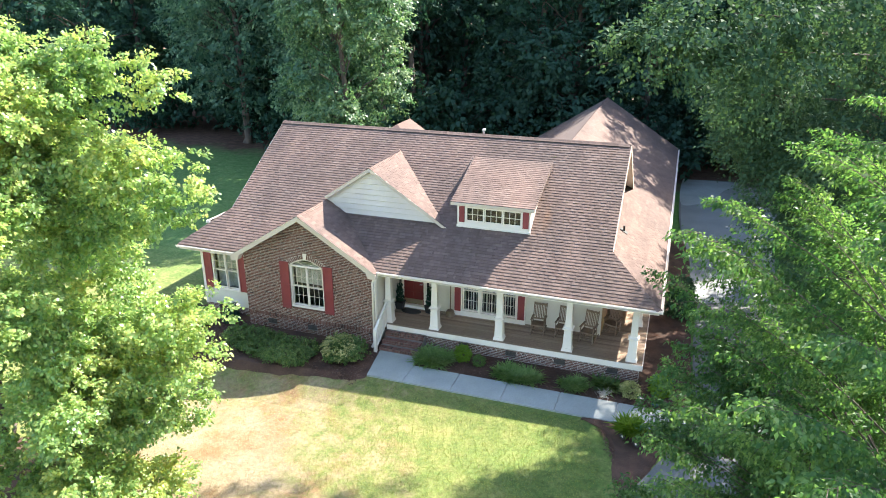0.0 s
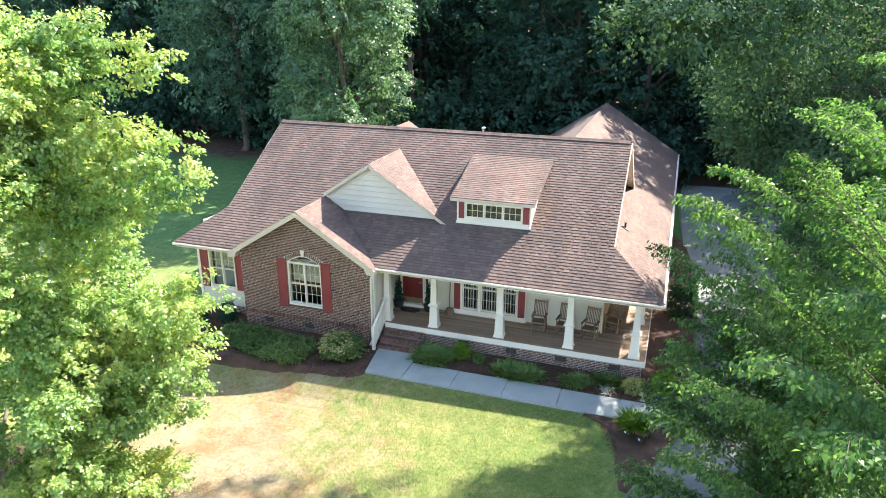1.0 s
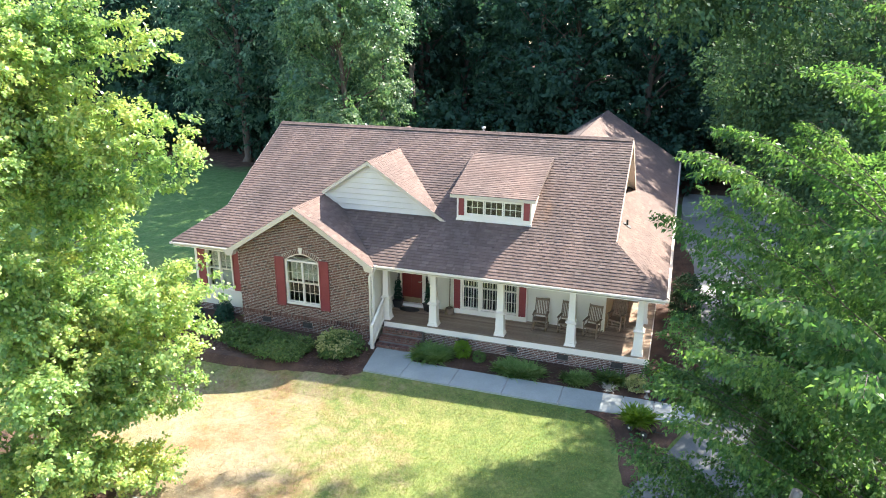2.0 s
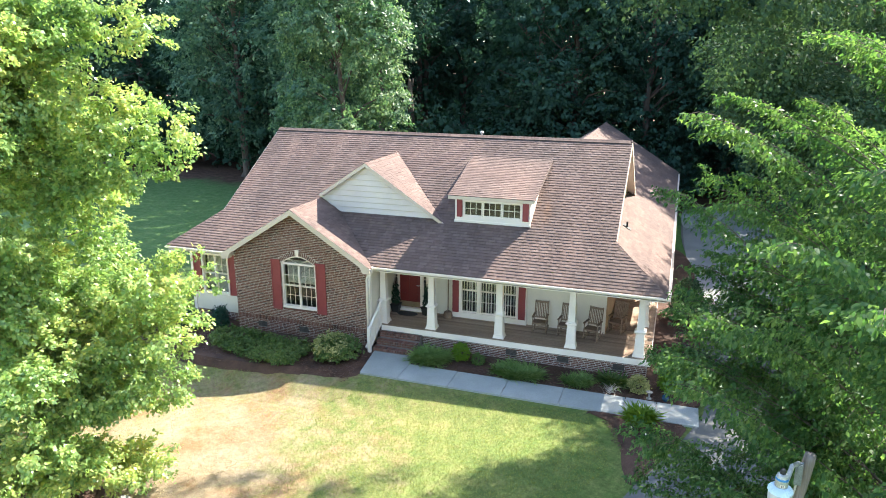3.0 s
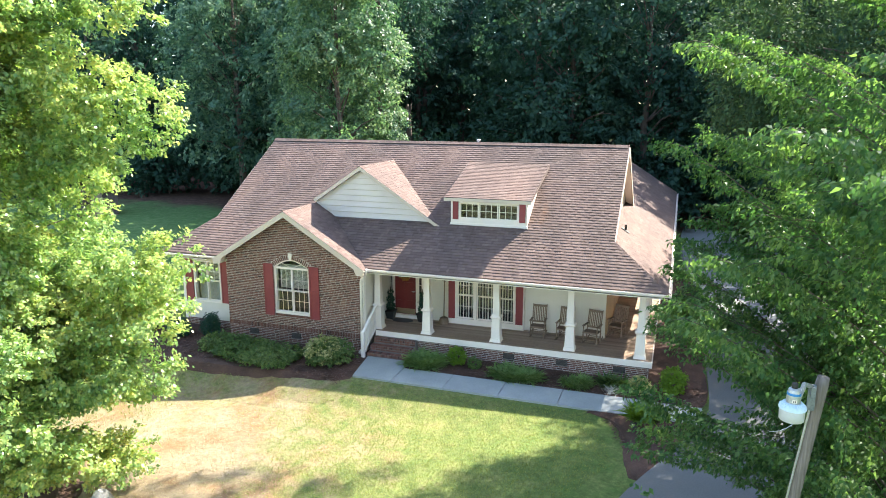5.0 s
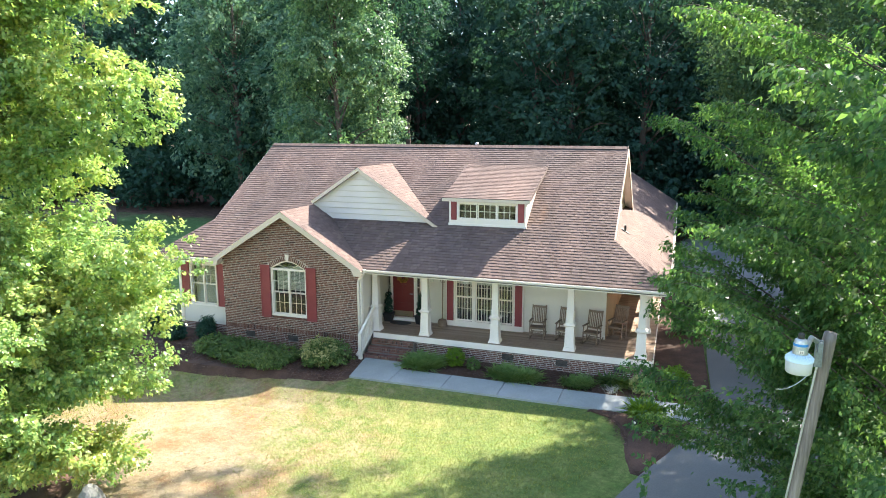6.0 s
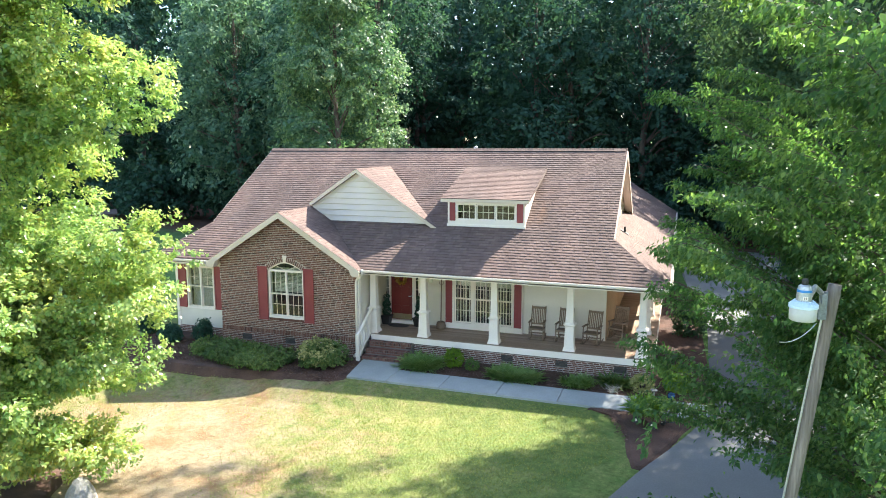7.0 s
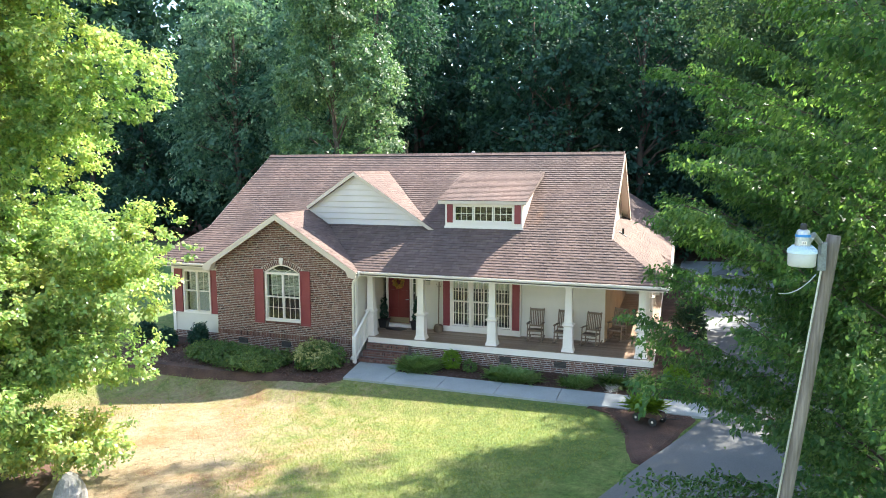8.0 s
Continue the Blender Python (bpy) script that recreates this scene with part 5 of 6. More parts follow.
part("ballast_housing", Mb().lathe(LX, LY, [(0.1, LZ + 0.15), (0.105, LZ + 0.17), (0.1, LZ + 0.3), (0.085, LZ + 0.375), (0.06, LZ + 0.395)], 24), M_metal, lamp)
part("band", Mb().lathe(LX, LY, [(0.1035, LZ + 0.29), (0.0985, LZ + 0.325)], 24), surface("blue_band", (0.03, 0.2, 0.5), (0.05, 0.28, 0.6), 5, 30, 0.5), lamp, "thin blue printed band")
part("label", Mb().box(LX - 0.03, LX + 0.035, LY - 0.108, LY - 0.1, LZ + 0.185, LZ + 0.235), M_white, lamp)
for k in (-0.012, 0.012):
    part("label_bar", Mb().box(LX + k - 0.005, LX + k + 0.006, LY - 0.111, LY - 0.108, LZ + 0.195, LZ + 0.225), M_black, lamp)
part("photocell", Mb().lathe(LX, LY, [(0.045, LZ + 0.39), (0.045, LZ + 0.46), (0.03, LZ + 0.48)], 16), M_black, lamp)
part("arm", Mb().tube([(0.08, 0.06, 0.22), (0.22, 0.5, 0.28), (0.4, 0.93, 0.1)], 0.04, 10), M_metal, lamp)
part("bracket", Mb().box(0.36, 0.47, 0.86, 0.93, -0.3, 0.14).box(0.38, 0.45, 0.78, 0.86, -0.04, 0.12), surface("bracket_steel", (0.16, 0.18, 0.2), (0.24, 0.26, 0.28), 4, 40, 0.5, 0.05, metal=0.5), lamp)
part("wire", Mb().tube([Vector((0.34, 0.85, -0.36)) + Vector((-0.09 * i, -0.05 * i, -0.045 * i - 0.011 * i * (6 - i))) for i in range(7)], 0.008, 5), M_metal, lamp)
lamp.matrix_basis = lamp.matrix_basis @ Matrix.Scale(0.66, 4)


# ---- porch furniture ----
def rocking_chair():
    c = thing("rocking_chair", "dark brown slatted wooden rocking chair on the porch", "chair", group="rocking chairs on the porch")
    part("seat", Mb().box(-0.27, 0.27, -0.25, 0.24, 0.41, 0.435).box(-0.27, 0.27, -0.27, -0.25, 0.38, 0.43), M_chair, c)
    for x in (-0.25, 0.25):
        part("rocker", Mb().tube([(x, -0.46, 0.09), (x, -0.25, 0.035), (x, 0.0, 0.02), (x, 0.3, 0.05), (x, 0.56, 0.14)], 0.02, 6), M_chair, c)
        part("leg", Mb().tube([(x, -0.24, 0.035), (x, -0.24, 0.64)], 0.022, 8), M_chair, c)
        part("leg", Mb().tube([(x, 0.22, 0.05), (x, 0.22, 0.45)], 0.022, 8), M_chair, c)
        part("back_post", Mb().tube([(x * 0.98, 0.21, 0.4), (x * 0.98, 0.28, 0.75), (x * 0.98, 0.38, 1.16)], 0.02, 8), M_chair, c)
        part("arm", Mb().box(x - 0.04, x + 0.04, -0.31, 0.3, 0.64, 0.665), M_chair, c)
    back = part("backrest", Mb().beam((-0.25, 0.365, 1.1), (0.25, 0.365, 1.1), 0.025, 0.08), M_chair, c)
    part("lower_rail", Mb().beam((-0.25, 0.235, 0.53), (0.25, 0.235, 0.53), 0.025, 0.06), M_chair, back)
    for i in range(7):
        x = -0.192 + i * 0.064
        part("slat", Mb().beam((x, 0.235, 0.53), (x, 0.365, 1.1), 0.036, 0.012, (0, 1, 0.2)), M_chair, back)
    for z, y in ((0.16, -0.24), (0.27, -0.24), (0.2, 0.22)):
        part("stretcher", Mb().tube([(-0.25, y, z), (0.25, y, z)], 0.014, 6), M_chair, c)
    return c


chair = rocking_chair()
chair.matrix_basis = pose(4.25, 1.12, 0.762, -4, 0, 3)
for x, y, turn in ((5.22, 1.15, -4), (6.2, 1.1, -10), (7.0, 2.1, -16)):
    copy_thing(chair, pose(x, y, 0.762, -4, 0, turn))

mat_ob = thing("doormat", "dark oval doormat in front of the red door", "doormat", (-1.22, 1.28, 0.762))
part("mat", Mb().prism([(0.44 * math.cos(a * 0.2618), 0.24 * math.sin(a * 0.2618), 0) for a in range(24)], (0, 0, 0.015)), M_black, mat_ob)


def topiary(x, y):
    t = thing("potted_topiary", "dark green spiral topiary in a dark square pot", "potted plant", (x, y, 0.762), group="topiaries beside the door")
    part("pot", Mb().frustum(0, 0, 0.0, 0.3, 0.26, 0.36).frustum(0, 0, 0.3, 0.34, 0.39, 0.39), M_black, t)
    part("stem", Mb().tube([(0, 0, 0.3), (0.01, 0, 1.3)], 0.018, 6), M_bark, t)
    r = np.random.default_rng(3)
    at, way, face, size, _, _ = sprays(r, [(0, 0, 0.5, 0.15, 0.15, 0.16), (0, 0, 0.8, 0.12, 0.12, 0.13), (0, 0, 1.05, 0.09, 0.09, 0.12)], 520, 5, 0.04, 0.04, 0.0, 0.75)
    part("foliage", leaf_cloud("foliage", at, way, face, size, KITE, M_leaf_wood), M_leaf_wood, t)
    return t


top = topiary(-1.78, 1.42)
copy_thing(top, pose(-0.42, 1.42, 0.762, 0, 0, 70))

wreath = thing("wreath", "autumn wreath of yellow leaves on the red door", "wreath", (-1.27, PY - 0.02, 2.52))
r = np.random.default_rng(4)
a = r.random(260) * 2 * math.pi
at = np.stack([0.17 * np.cos(a), -0.03 * r.random(260), 0.17 * np.sin(a)], 1) + r.normal(size=(260, 3)) * 0.02
M_wreath = foliage("wreath_leaves", [(0.0, (0.25, 0.08, 0.02)), (0.5, (0.4, 0.2, 0.04)), (1.0, (0.2, 0.18, 0.05))], 0.2, 8)
part("foliage", leaf_cloud("foliage", at, unit(r.normal(size=(260, 3))), np.tile([0, -1.0, 0], (260, 1)) + r.normal(size=(260, 3)) * 0.4, np.full(260, 0.09), OVAL, M_wreath), M_wreath, wreath)
part("ring", Mb().tube([(0.17 * math.cos(i * 0.35), 0.0, 0.17 * math.sin(i * 0.35)) for i in range(19)], 0.015, 6), M_bark, wreath)

stand = thing("coat_stand", "dark tall wooden stand in a round base by the window", "stand", (0.48, 1.4, 0.762))
part("base", Mb().lathe(0, 0, [(0.18, 0), (0.19, 0.1), (0.16, 0.24), (0.13, 0.27)], 16), M_chair, stand)
part("post", Mb().tube([(0, 0, 0.25), (0.02, 0.02, 1.9)], 0.022, 8), M_chair, stand)
for k in (-1, 1):
    part("hook", Mb().tube([(0.02, 0.02, 1.7), (0.02 + 0.07 * k, 0.0, 1.74), (0.02 + 0.1 * k, 0.0, 1.84)], 0.01, 5), M_chair, stand)

lantern = thing("hanging_lantern", "small brass lantern under the porch ceiling", "lamp", (0.3, 0.75, 3.05))
part("chain", Mb().tube([(0, 0, 0), (0, 0, -0.18)], 0.008, 5), M_black, lantern)
part("cap", Mb().lathe(0, 0, [(0.02, -0.16), (0.1, -0.21), (0.1, -0.225)], 12), M_black, lantern)
part("shade", Mb().lathe(0, 0, [(0.075, -0.225), (0.085, -0.38), (0.05, -0.4)], 12), M_curtain, lantern, "frosted glass shade")

# ---- roof fittings ----
pipe = thing("vent_pipe", "white capped metal flue on the roof ridge", "vent", (0.29, 6.6, 7.05))
part("flue", Mb().lathe(0, 0, [(0.045, -0.1), (0.045, 0.52)], 14), M_metal, pipe)
part("cap", Mb().lathe(0, 0, [(0.05, 0.52), (0.09, 0.53), (0.09, 0.59), (0.04, 0.62)], 14), M_metal, pipe)
pv = thing("vent_pipe", "small dark plumbing vent on the roof slope", "vent", (6.98, 3.95, east(6.98, 0).z))
part("pipe", Mb().lathe(0, 0, [(0.04, -0.1), (0.04, 0.24)], 10), M_black, pv)
part("flashing", Mb().prism([(-0.15, -0.15, 0.116), (0.15, -0.15, -0.076), (0.15, 0.15, -0.076), (-0.15, 0.15, 0.116)], (0, 0, 0.02)), M_black, pv)

# foundation vents
for x, y, z in ((-6.75, BF, 0.36), (-4.85, BF, 0.36), (3.45, -0.09, 0.34), (5.35, -0.09, 0.34), (7.3, -0.09, 0.34), (1.55, -0.09, 0.36), (-9.75, 0.0, 0.2)):
    v = part("foundation_vent", Mb().box(x - 0.2, x + 0.2, y - 0.012, y + 0.02, z - 0.1, z + 0.1), M_black, house, "dark metal foundation vent")
    for k in range(4):
        part("louvre", Mb().box(x - 0.18, x + 0.18, y - 0.024, y - 0.012, z - 0.08 + k * 0.045, z - 0.055 + k * 0.045), M_vent, v)
    part("vent_sill", Mb().box(x - 0.22, x + 0.22, y - 0.04, y - 0.005, z - 0.128, z - 0.1), M_brickbase, v)


# ---- garden ----
def shrub(name, label, seed, at, lobes, count, per, length, leaf, mat, shape=OVAL, droop=0.05, tips=None):
    rg = np.random.default_rng(seed)
    s = thing(name, label, "shrub", at)
    mb = Mb()
    for l in lobes:
        for i in range(5):
            e = Vector(l[:3]) + Vector((rg.normal() * l[3], rg.normal() * l[4], abs(rg.normal()) * l[5])) * 0.45
            b = Vector((l[0] * 0.75, l[1] * 0.75, 0))
            mb.tube([b, b.lerp(e, 0.5) + Vector((0, 0, 0.05)), e], [0.022, 0.015, 0.006], 5)
    part("stem", mb, M_bark, s)
    pl, way, face, size, _, _ = sprays(rg, lobes, count, per, length, leaf, droop, 0.7, lambda p: p[:, 2] > 0.06)
    keep = pl[:, 2] > 0.03
    part("foliage", leaf_cloud("foliage", pl[keep], way[keep], face[keep], size[keep], shape, mat), mat, s)
    if tips:        # paler shoots over the crown, sunlight put into their tone
        pl, way, face, size, _, _ = sprays(rg, tips[0], tips[1], per, length * 0.85, leaf * 0.9, droop, 0.8)
        part("flowering_crown", leaf_cloud("flowering_crown", pl, way, face, size, shape, tips[2]), tips[2], s, tips[3])
    return s


def clump(name, label, seed, at, spots, blades, length, mat, width=0.14):
    """Arching strap leaves from several crowns."""
    rg = np.random.default_rng(seed)
    s = thing(name, label, "plant", at)
    n = blades * len(spots)
    c = np.repeat(np.array([(x, y, 0.0) for x, y in spots]), blades, 0) + rg.normal(size=(n, 3)) * np.array([0.1, 0.1, 0.0])
    a = rg.random(n) * 2 * math.pi
    e = 0.5 + rg.random(n) * 0.9
    way = np.stack([np.cos(a) * np.cos(e), np.sin(a) * np.cos(e), np.sin(e)], 1)
    me = leaf_cloud("foliage", c, way, np.tile([0, 0, 1.0], (n, 1)) + way * 0.2, length * (0.6 + 0.6 * rg.random(n)), [(0, 0.03), (0.3, width / 3), (0.6, width / 3.4), (0.85, 0.025), (1, 0), (0.85, -0.025), (0.6, -width / 3.4), (0.3, -width / 3), (0, -0.03)], mat, 0.55)
    tagged(part("foliage", me, mat, s), kind="stuff")
    return s


shrub("hedge", "low clipped green hedge in front of the brick wall", 60, (-5.75, -2.35, 0.04),
      [(-1.75, 0.25, 0.22, 0.55, 0.6, 0.22), (-1.0, 0.1, 0.25, 0.7, 0.75, 0.23), (-0.2, -0.1, 0.26, 0.75, 0.8, 0.22), (0.6, -0.3, 0.24, 0.75, 0.8, 0.23), (1.25, -0.45, 0.22, 0.6, 0.65, 0.22), (1.4, 0.1, 0.22, 0.5, 0.5, 0.22)], 2100, 9, 0.17, 0.075, M_leaf_shrub)
shrub("rhododendron", "round variegated shrub, sunlight on its top put into pale yellow tips", 61, (-2.72, -2.0, 0.04),
      [(-0.15, 0.0, 0.4, 0.62, 0.62, 0.38), (0.3, 0.1, 0.36, 0.52, 0.55, 0.36), (-0.1, -0.3, 0.3, 0.58, 0.46, 0.3)], 620, 9, 0.14, 0.08, M_leaf_shrub,
      tips=([(-0.16, -0.12, 0.5, 0.6, 0.6, 0.4)], 330, M_leaf_pale, "pale yellow shoots, sunlight on the crown put into their colour"))
shrub("upright_shrub", "dark green upright shrub at the brick corner", 62, (-8.75, -0.85, 0.04), [(0, 0, 0.3, 0.3, 0.28, 0.3), (0.06, 0, 0.58, 0.16, 0.15, 0.25)], 300, 8, 0.14, 0.08, M_leaf_wood)
shrub("round_shrub", "dark green shrub beside the siding wall", 63, (-9.95, -1.3, 0.04), [(0, 0, 0.28, 0.34, 0.32, 0.28), (0.2, -0.15, 0.22, 0.25, 0.25, 0.2)], 560, 8, 0.14, 0.08, M_leaf_wood)
shrub("round_shrub", "dark evergreen shrub at the end of the wing", 64, (-11.6, -0.6, 0.02), [(0, 0, 0.32, 0.34, 0.34, 0.32)], 320, 8, 0.14, 0.08, M_leaf_wood)
clump("liriope", "arching green strap-leaved clump beside the steps", 65, (0.65, -1.1, 0.04), [(-0.35, -0.2), (0, -0.35), (0.3, -0.25), (0.05, 0.15), (-0.3, 0.2), (0.45, 0.1)], 300, 0.46, M_leaf_liriope, 0.075)
shrub("lime_shrub", "bright lime green shrub beside the porch", 66, (1.72, -0.75, 0.04), [(0, 0, 0.32, 0.28, 0.26, 0.28)], 230, 10, 0.09, 0.06, M_leaf_lime)
shrub("small_shrub", "small round green shrub in the mulch", 67, (2.4, -0.85, 0.04), [(0, 0, 0.2, 0.2, 0.2, 0.18)], 130, 8, 0.08, 0.05, M_leaf_shrub)
clump("daylily", "broad clump of strap-leaved green daylilies", 68, (4.0, -1.1, 0.04), [(-0.6, -0.2), (-0.3, -0.35), (0.0, -0.4), (-0.2, 0.05), (0.35, -0.3), (0.6, -0.15), (0.3, 0.1), (-0.45, 0.1)], 240, 0.4, M_leaf_liriope, 0.1)
clump("daylily", "low dark green strap-leaved clump", 69, (6.1, -1.15, 0.04), [(-0.3, -0.1), (-0.05, -0.2), (0.22, -0.1), (0.05, 0.1)], 170, 0.36, M_leaf_liriope, 0.1)
clump("hosta", "green clump with white variegated blades", 70, (7.2, -0.95, 0.04), [(0, 0), (0.25, 0.1), (-0.2, 0.1)], 110, 0.45, M_leaf_shrub, 0.2)
clump("grass_tuft", "small tuft of white striped grass", 72, (7.2, -1.4, 0.04), [(0, 0)], 70, 0.26, M_curtain, 0.1)
shrub("flowering_shrub", "yellow-green round shrub beside the walk", 73, (8.05, -1.15, 0.04), [(0, 0, 0.26, 0.28, 0.27, 0.26)], 280, 9, 0.1, 0.055, M_leaf_pale)
shrub("green_shrub", "fresh green upright shrub by the porch corner", 74, (9.05, -0.75, 0.04), [(0, 0, 0.4, 0.32, 0.3, 0.38)], 260, 8, 0.12, 0.085, M_leaf_lime)

shrub("evergreen_shrub", "tall dark evergreen shrub beside the porch end", 77, (9.5, 6.2, 0.04), [(0, 0, 0.6, 0.6, 0.55, 0.6), (0.05, 0, 1.3, 0.45, 0.42, 0.5)], 620, 8, 0.16, 0.09, M_leaf_oak)

pot = thing("flower_pot", "glazed blue flower pot beside the walk", "flower pot", (8.93, -1.55, 0.045))
M_blue = surface("blue_glaze", (0.015, 0.05, 0.1), (0.03, 0.085, 0.15), 5, 40, 0.2, 0.05)
part("body", Mb().lathe(0, 0, [(0.1, 0.0), (0.17, 0.1), (0.18, 0.2), (0.15, 0.28), (0.17, 0.3), (0.15, 0.3), (0.13, 0.24)], 20), M_blue, pot)
pot.matrix_basis = pot.matrix_basis @ Matrix.Scale(0.62, 4)
bath = thing("garden_ornament", "small pale stone ornament beside the walk", "garden ornament", (8.42, -1.55, 0.045))
part("base", Mb().lathe(0, 0, [(0.16, 0.0), (0.15, 0.05), (0.06, 0.1), (0.05, 0.3), (0.12, 0.36)], 18), M_stone, bath)
part("bowl", Mb().lathe(0, 0, [(0.12, 0.36), (0.19, 0.42), (0.2, 0.44), (0.17, 0.42), (0.05, 0.39)], 18), M_stone, bath)

bath.matrix_basis = bath.matrix_basis @ Matrix.Scale(0.55, 4)

M_cart = surface("cart_wood", (0.045, 0.026, 0.018), (0.1, 0.055, 0.036), 4, 40, 0.6, 0.3)
wagon = thing("garden_wagon", "dark wooden cart planter with a fern, in the mulch", "wagon", (8.38, -3.72, 0.045), -32)
part("bed", Mb().box(-0.42, 0.42, -0.22, 0.22, 0.2, 0.23).box(-0.42, -0.39, -0.22, 0.22, 0.23, 0.38).box(0.39, 0.42, -0.22, 0.22, 0.23, 0.38).box(-0.39, 0.39, -0.22, -0.19, 0.23, 0.38).box(-0.39, 0.39, 0.19, 0.22, 0.23, 0.38), M_cart, wagon)
for x in (-0.3, 0.3):
    part("axle", Mb().tube([(x, -0.28, 0.13), (x, 0.28, 0.13)], 0.014, 6), M_black, wagon)
    for y in (-0.27, 0.27):
        w = part("wheel", Mb().tube([(x, y - 0.025, 0.13), (x, y + 0.025, 0.13)], 0.13, 18), M_black, wagon)
        part("hub", Mb().tube([(x, y - 0.03, 0.13), (x, y + 0.03, 0.13)], 0.042, 12), M_white, w, "white wheel hub")
part("handle", Mb().tube([(0.42, 0, 0.22), (0.85, 0.1, 0.3), (0.98, 0.12, 0.36)], 0.014, 6), M_black, wagon)
part("flower_soil", Mb().box(-0.39, 0.39, -0.19, 0.19, 0.3, 0.34), M_mulch, wagon)
wagon.matrix_basis = wagon.matrix_basis @ Matrix.Scale(0.86, 4)
clump("fern", "bright green arching fern in the cart", 76, (8.28, -3.66, 0.36), [(0, 0), (0.14, 0.05), (-0.14, -0.03), (0.0, -0.12)], 150, 0.46, M_leaf_lime, 0.12)

rock = thing("boulder", "pale grey rough boulder under the tree", "boulder", (-3.72, -11.45, -0.55))
m = Mb()
m.lathe(0, 0, [(0.34, -0.1), (0.36, 0.1), (0.31, 0.3), (0.25, 0.48), (0.17, 0.62), (0.06, 0.7)], 14)
m.v = [(x * (1 + 0.5 * noise.noise((x * 3, y * 3, z * 3 + 5))), y * (1 + 0.25 * noise.noise((x * 2 + 9, y * 2, z * 2))), z * (1 + 0.2 * noise.noise((x * 3, y * 3, 1)))) for x, y, z in m.v]
part("stone", m, M_stone, rock)
patch([(-9, -14.5), (-6.0, -14.2), (-4.9, -12.8), (-5.0, -11.4), (-6.4, -10.0), (-9.5, -9.4), (-12, -11)], -0.8, -0.53, M_mulch, "mulch_bed", "reddish pine straw under the street tree", "mulch bed", skirt=0.6)

snag = thing("dead_trunk", "bare broken dead tree trunk behind the house", "tree trunk", (-12.9, 31.2, 0))
m = Mb()
m.smooth = True
m.tube([(0.2, 0, -0.2), (0.1, 0, 3), (0.0, 0, 6), (-0.12, 0, 8.6), (-0.15, 0.05, 9.2)], [0.42, 0.34, 0.28, 0.2, 0.1], 12)
m.tube([(-0.1, 0, 8.2), (0.1, 0.1, 9.0), (0.14, 0.1, 9.3)], [0.15, 0.1, 0.04], 8)
part("trunk", m, M_bark, snag)

M_chip = foliage("mulch_chips", [(0.0, (0.035, 0.018, 0.012)), (0.5, (0.09, 0.045, 0.03)), (1.0, (0.2, 0.115, 0.075))], 0.0, 1.5)
rg = np.random.default_rng(95)
spots = []
for x0, x1, y0, y1, count in ((-11.4, -1.6, -3.95, -1.0, 9000), (-0.1, 10.0, -1.75, -0.15, 3500), (6.9, 9.5, -6.2, -3.0, 2400)):
    spots.append(np.stack([rg.uniform(x0, x1, count), rg.uniform(y0, y1, count)], 1))
spots = np.concatenate(spots)
edge = -3.35 - 0.25 * np.sin(spots[:, 0] * 0.8 + 2.0) + rg.normal(size=len(spots)) * 0.14
spots = spots[((spots[:, 0] > -1.2) & (spots[:, 1] > -3.0)) | ((spots[:, 0] < -1.6) & (spots[:, 1] > edge)) | ((spots[:, 1] < -3.0) & (spots[:, 0] > 7.0 + (-3.0 - spots[:, 1]) * 0.42) & (spots[:, 0] < 9.5 - (-3.0 - spots[:, 1]) * 0.42))]
n = len(spots)
at = np.stack([spots[:, 0], spots[:, 1], np.where(spots[:, 1] < -3.3, [max(0.02, lawn_z(a, b) + 0.02) for a, b in spots], 0.055)], 1)
a = rg.random(n) * 2 * math.pi
chips = leaf_cloud("mulch_chips", at, np.stack([np.cos(a), np.sin(a), 0.15 * rg.normal(size=n)], 1), np.tile([0, 0, 1.0], (n, 1)) + rg.normal(size=(n, 3)) * 0.35, 0.05 + 0.07 * rg.random(n), [(0, 0.1), (1, 0.14), (1, -0.1), (0, -0.14)], M_chip, 0.1)
tagged(part("mulch_chips", chips, M_chip), "loose brown shredded mulch", "mulch", kind="stuff")

# ---- shed at the wood edge ----
shed = thing("garden_shed", "low weathered grey-brown wooden shed by the woods", "shed", (-37.9, 22.0, 0), 45)
M_plank = pieces("shed_board", [(0.0, (0.06, 0.045, 0.038)), (0.5, (0.09, 0.07, 0.06)), (1.0, (0.125, 0.1, 0.088))], 20, 0.9, 0.4)
part("wall", Mb().box(-1.58, 1.58, -1.18, 1.18, 0.0, 2.05), M_wood, shed)
for i in range(16):
    part("board", Mb().box(-1.6 + i * 0.2, -1.41 + i * 0.2, -1.21, -1.18, 0.05, 2.03), M_plank, shed)
part("roof", Mb().prism([(-1.8, -1.45, 2.02), (-1.8, 0, 2.32), (-1.8, 1.45, 2.02), (-1.8, 1.45, 2.1), (-1.8, 0, 2.4), (-1.8, -1.45, 2.1)], (3.6, 0, 0)), M_plank, shed, "dark weathered low roof")
part("door", Mb().box(-0.45, 0.45, -1.25, -1.215, 0.08, 1.9), M_wood, shed)


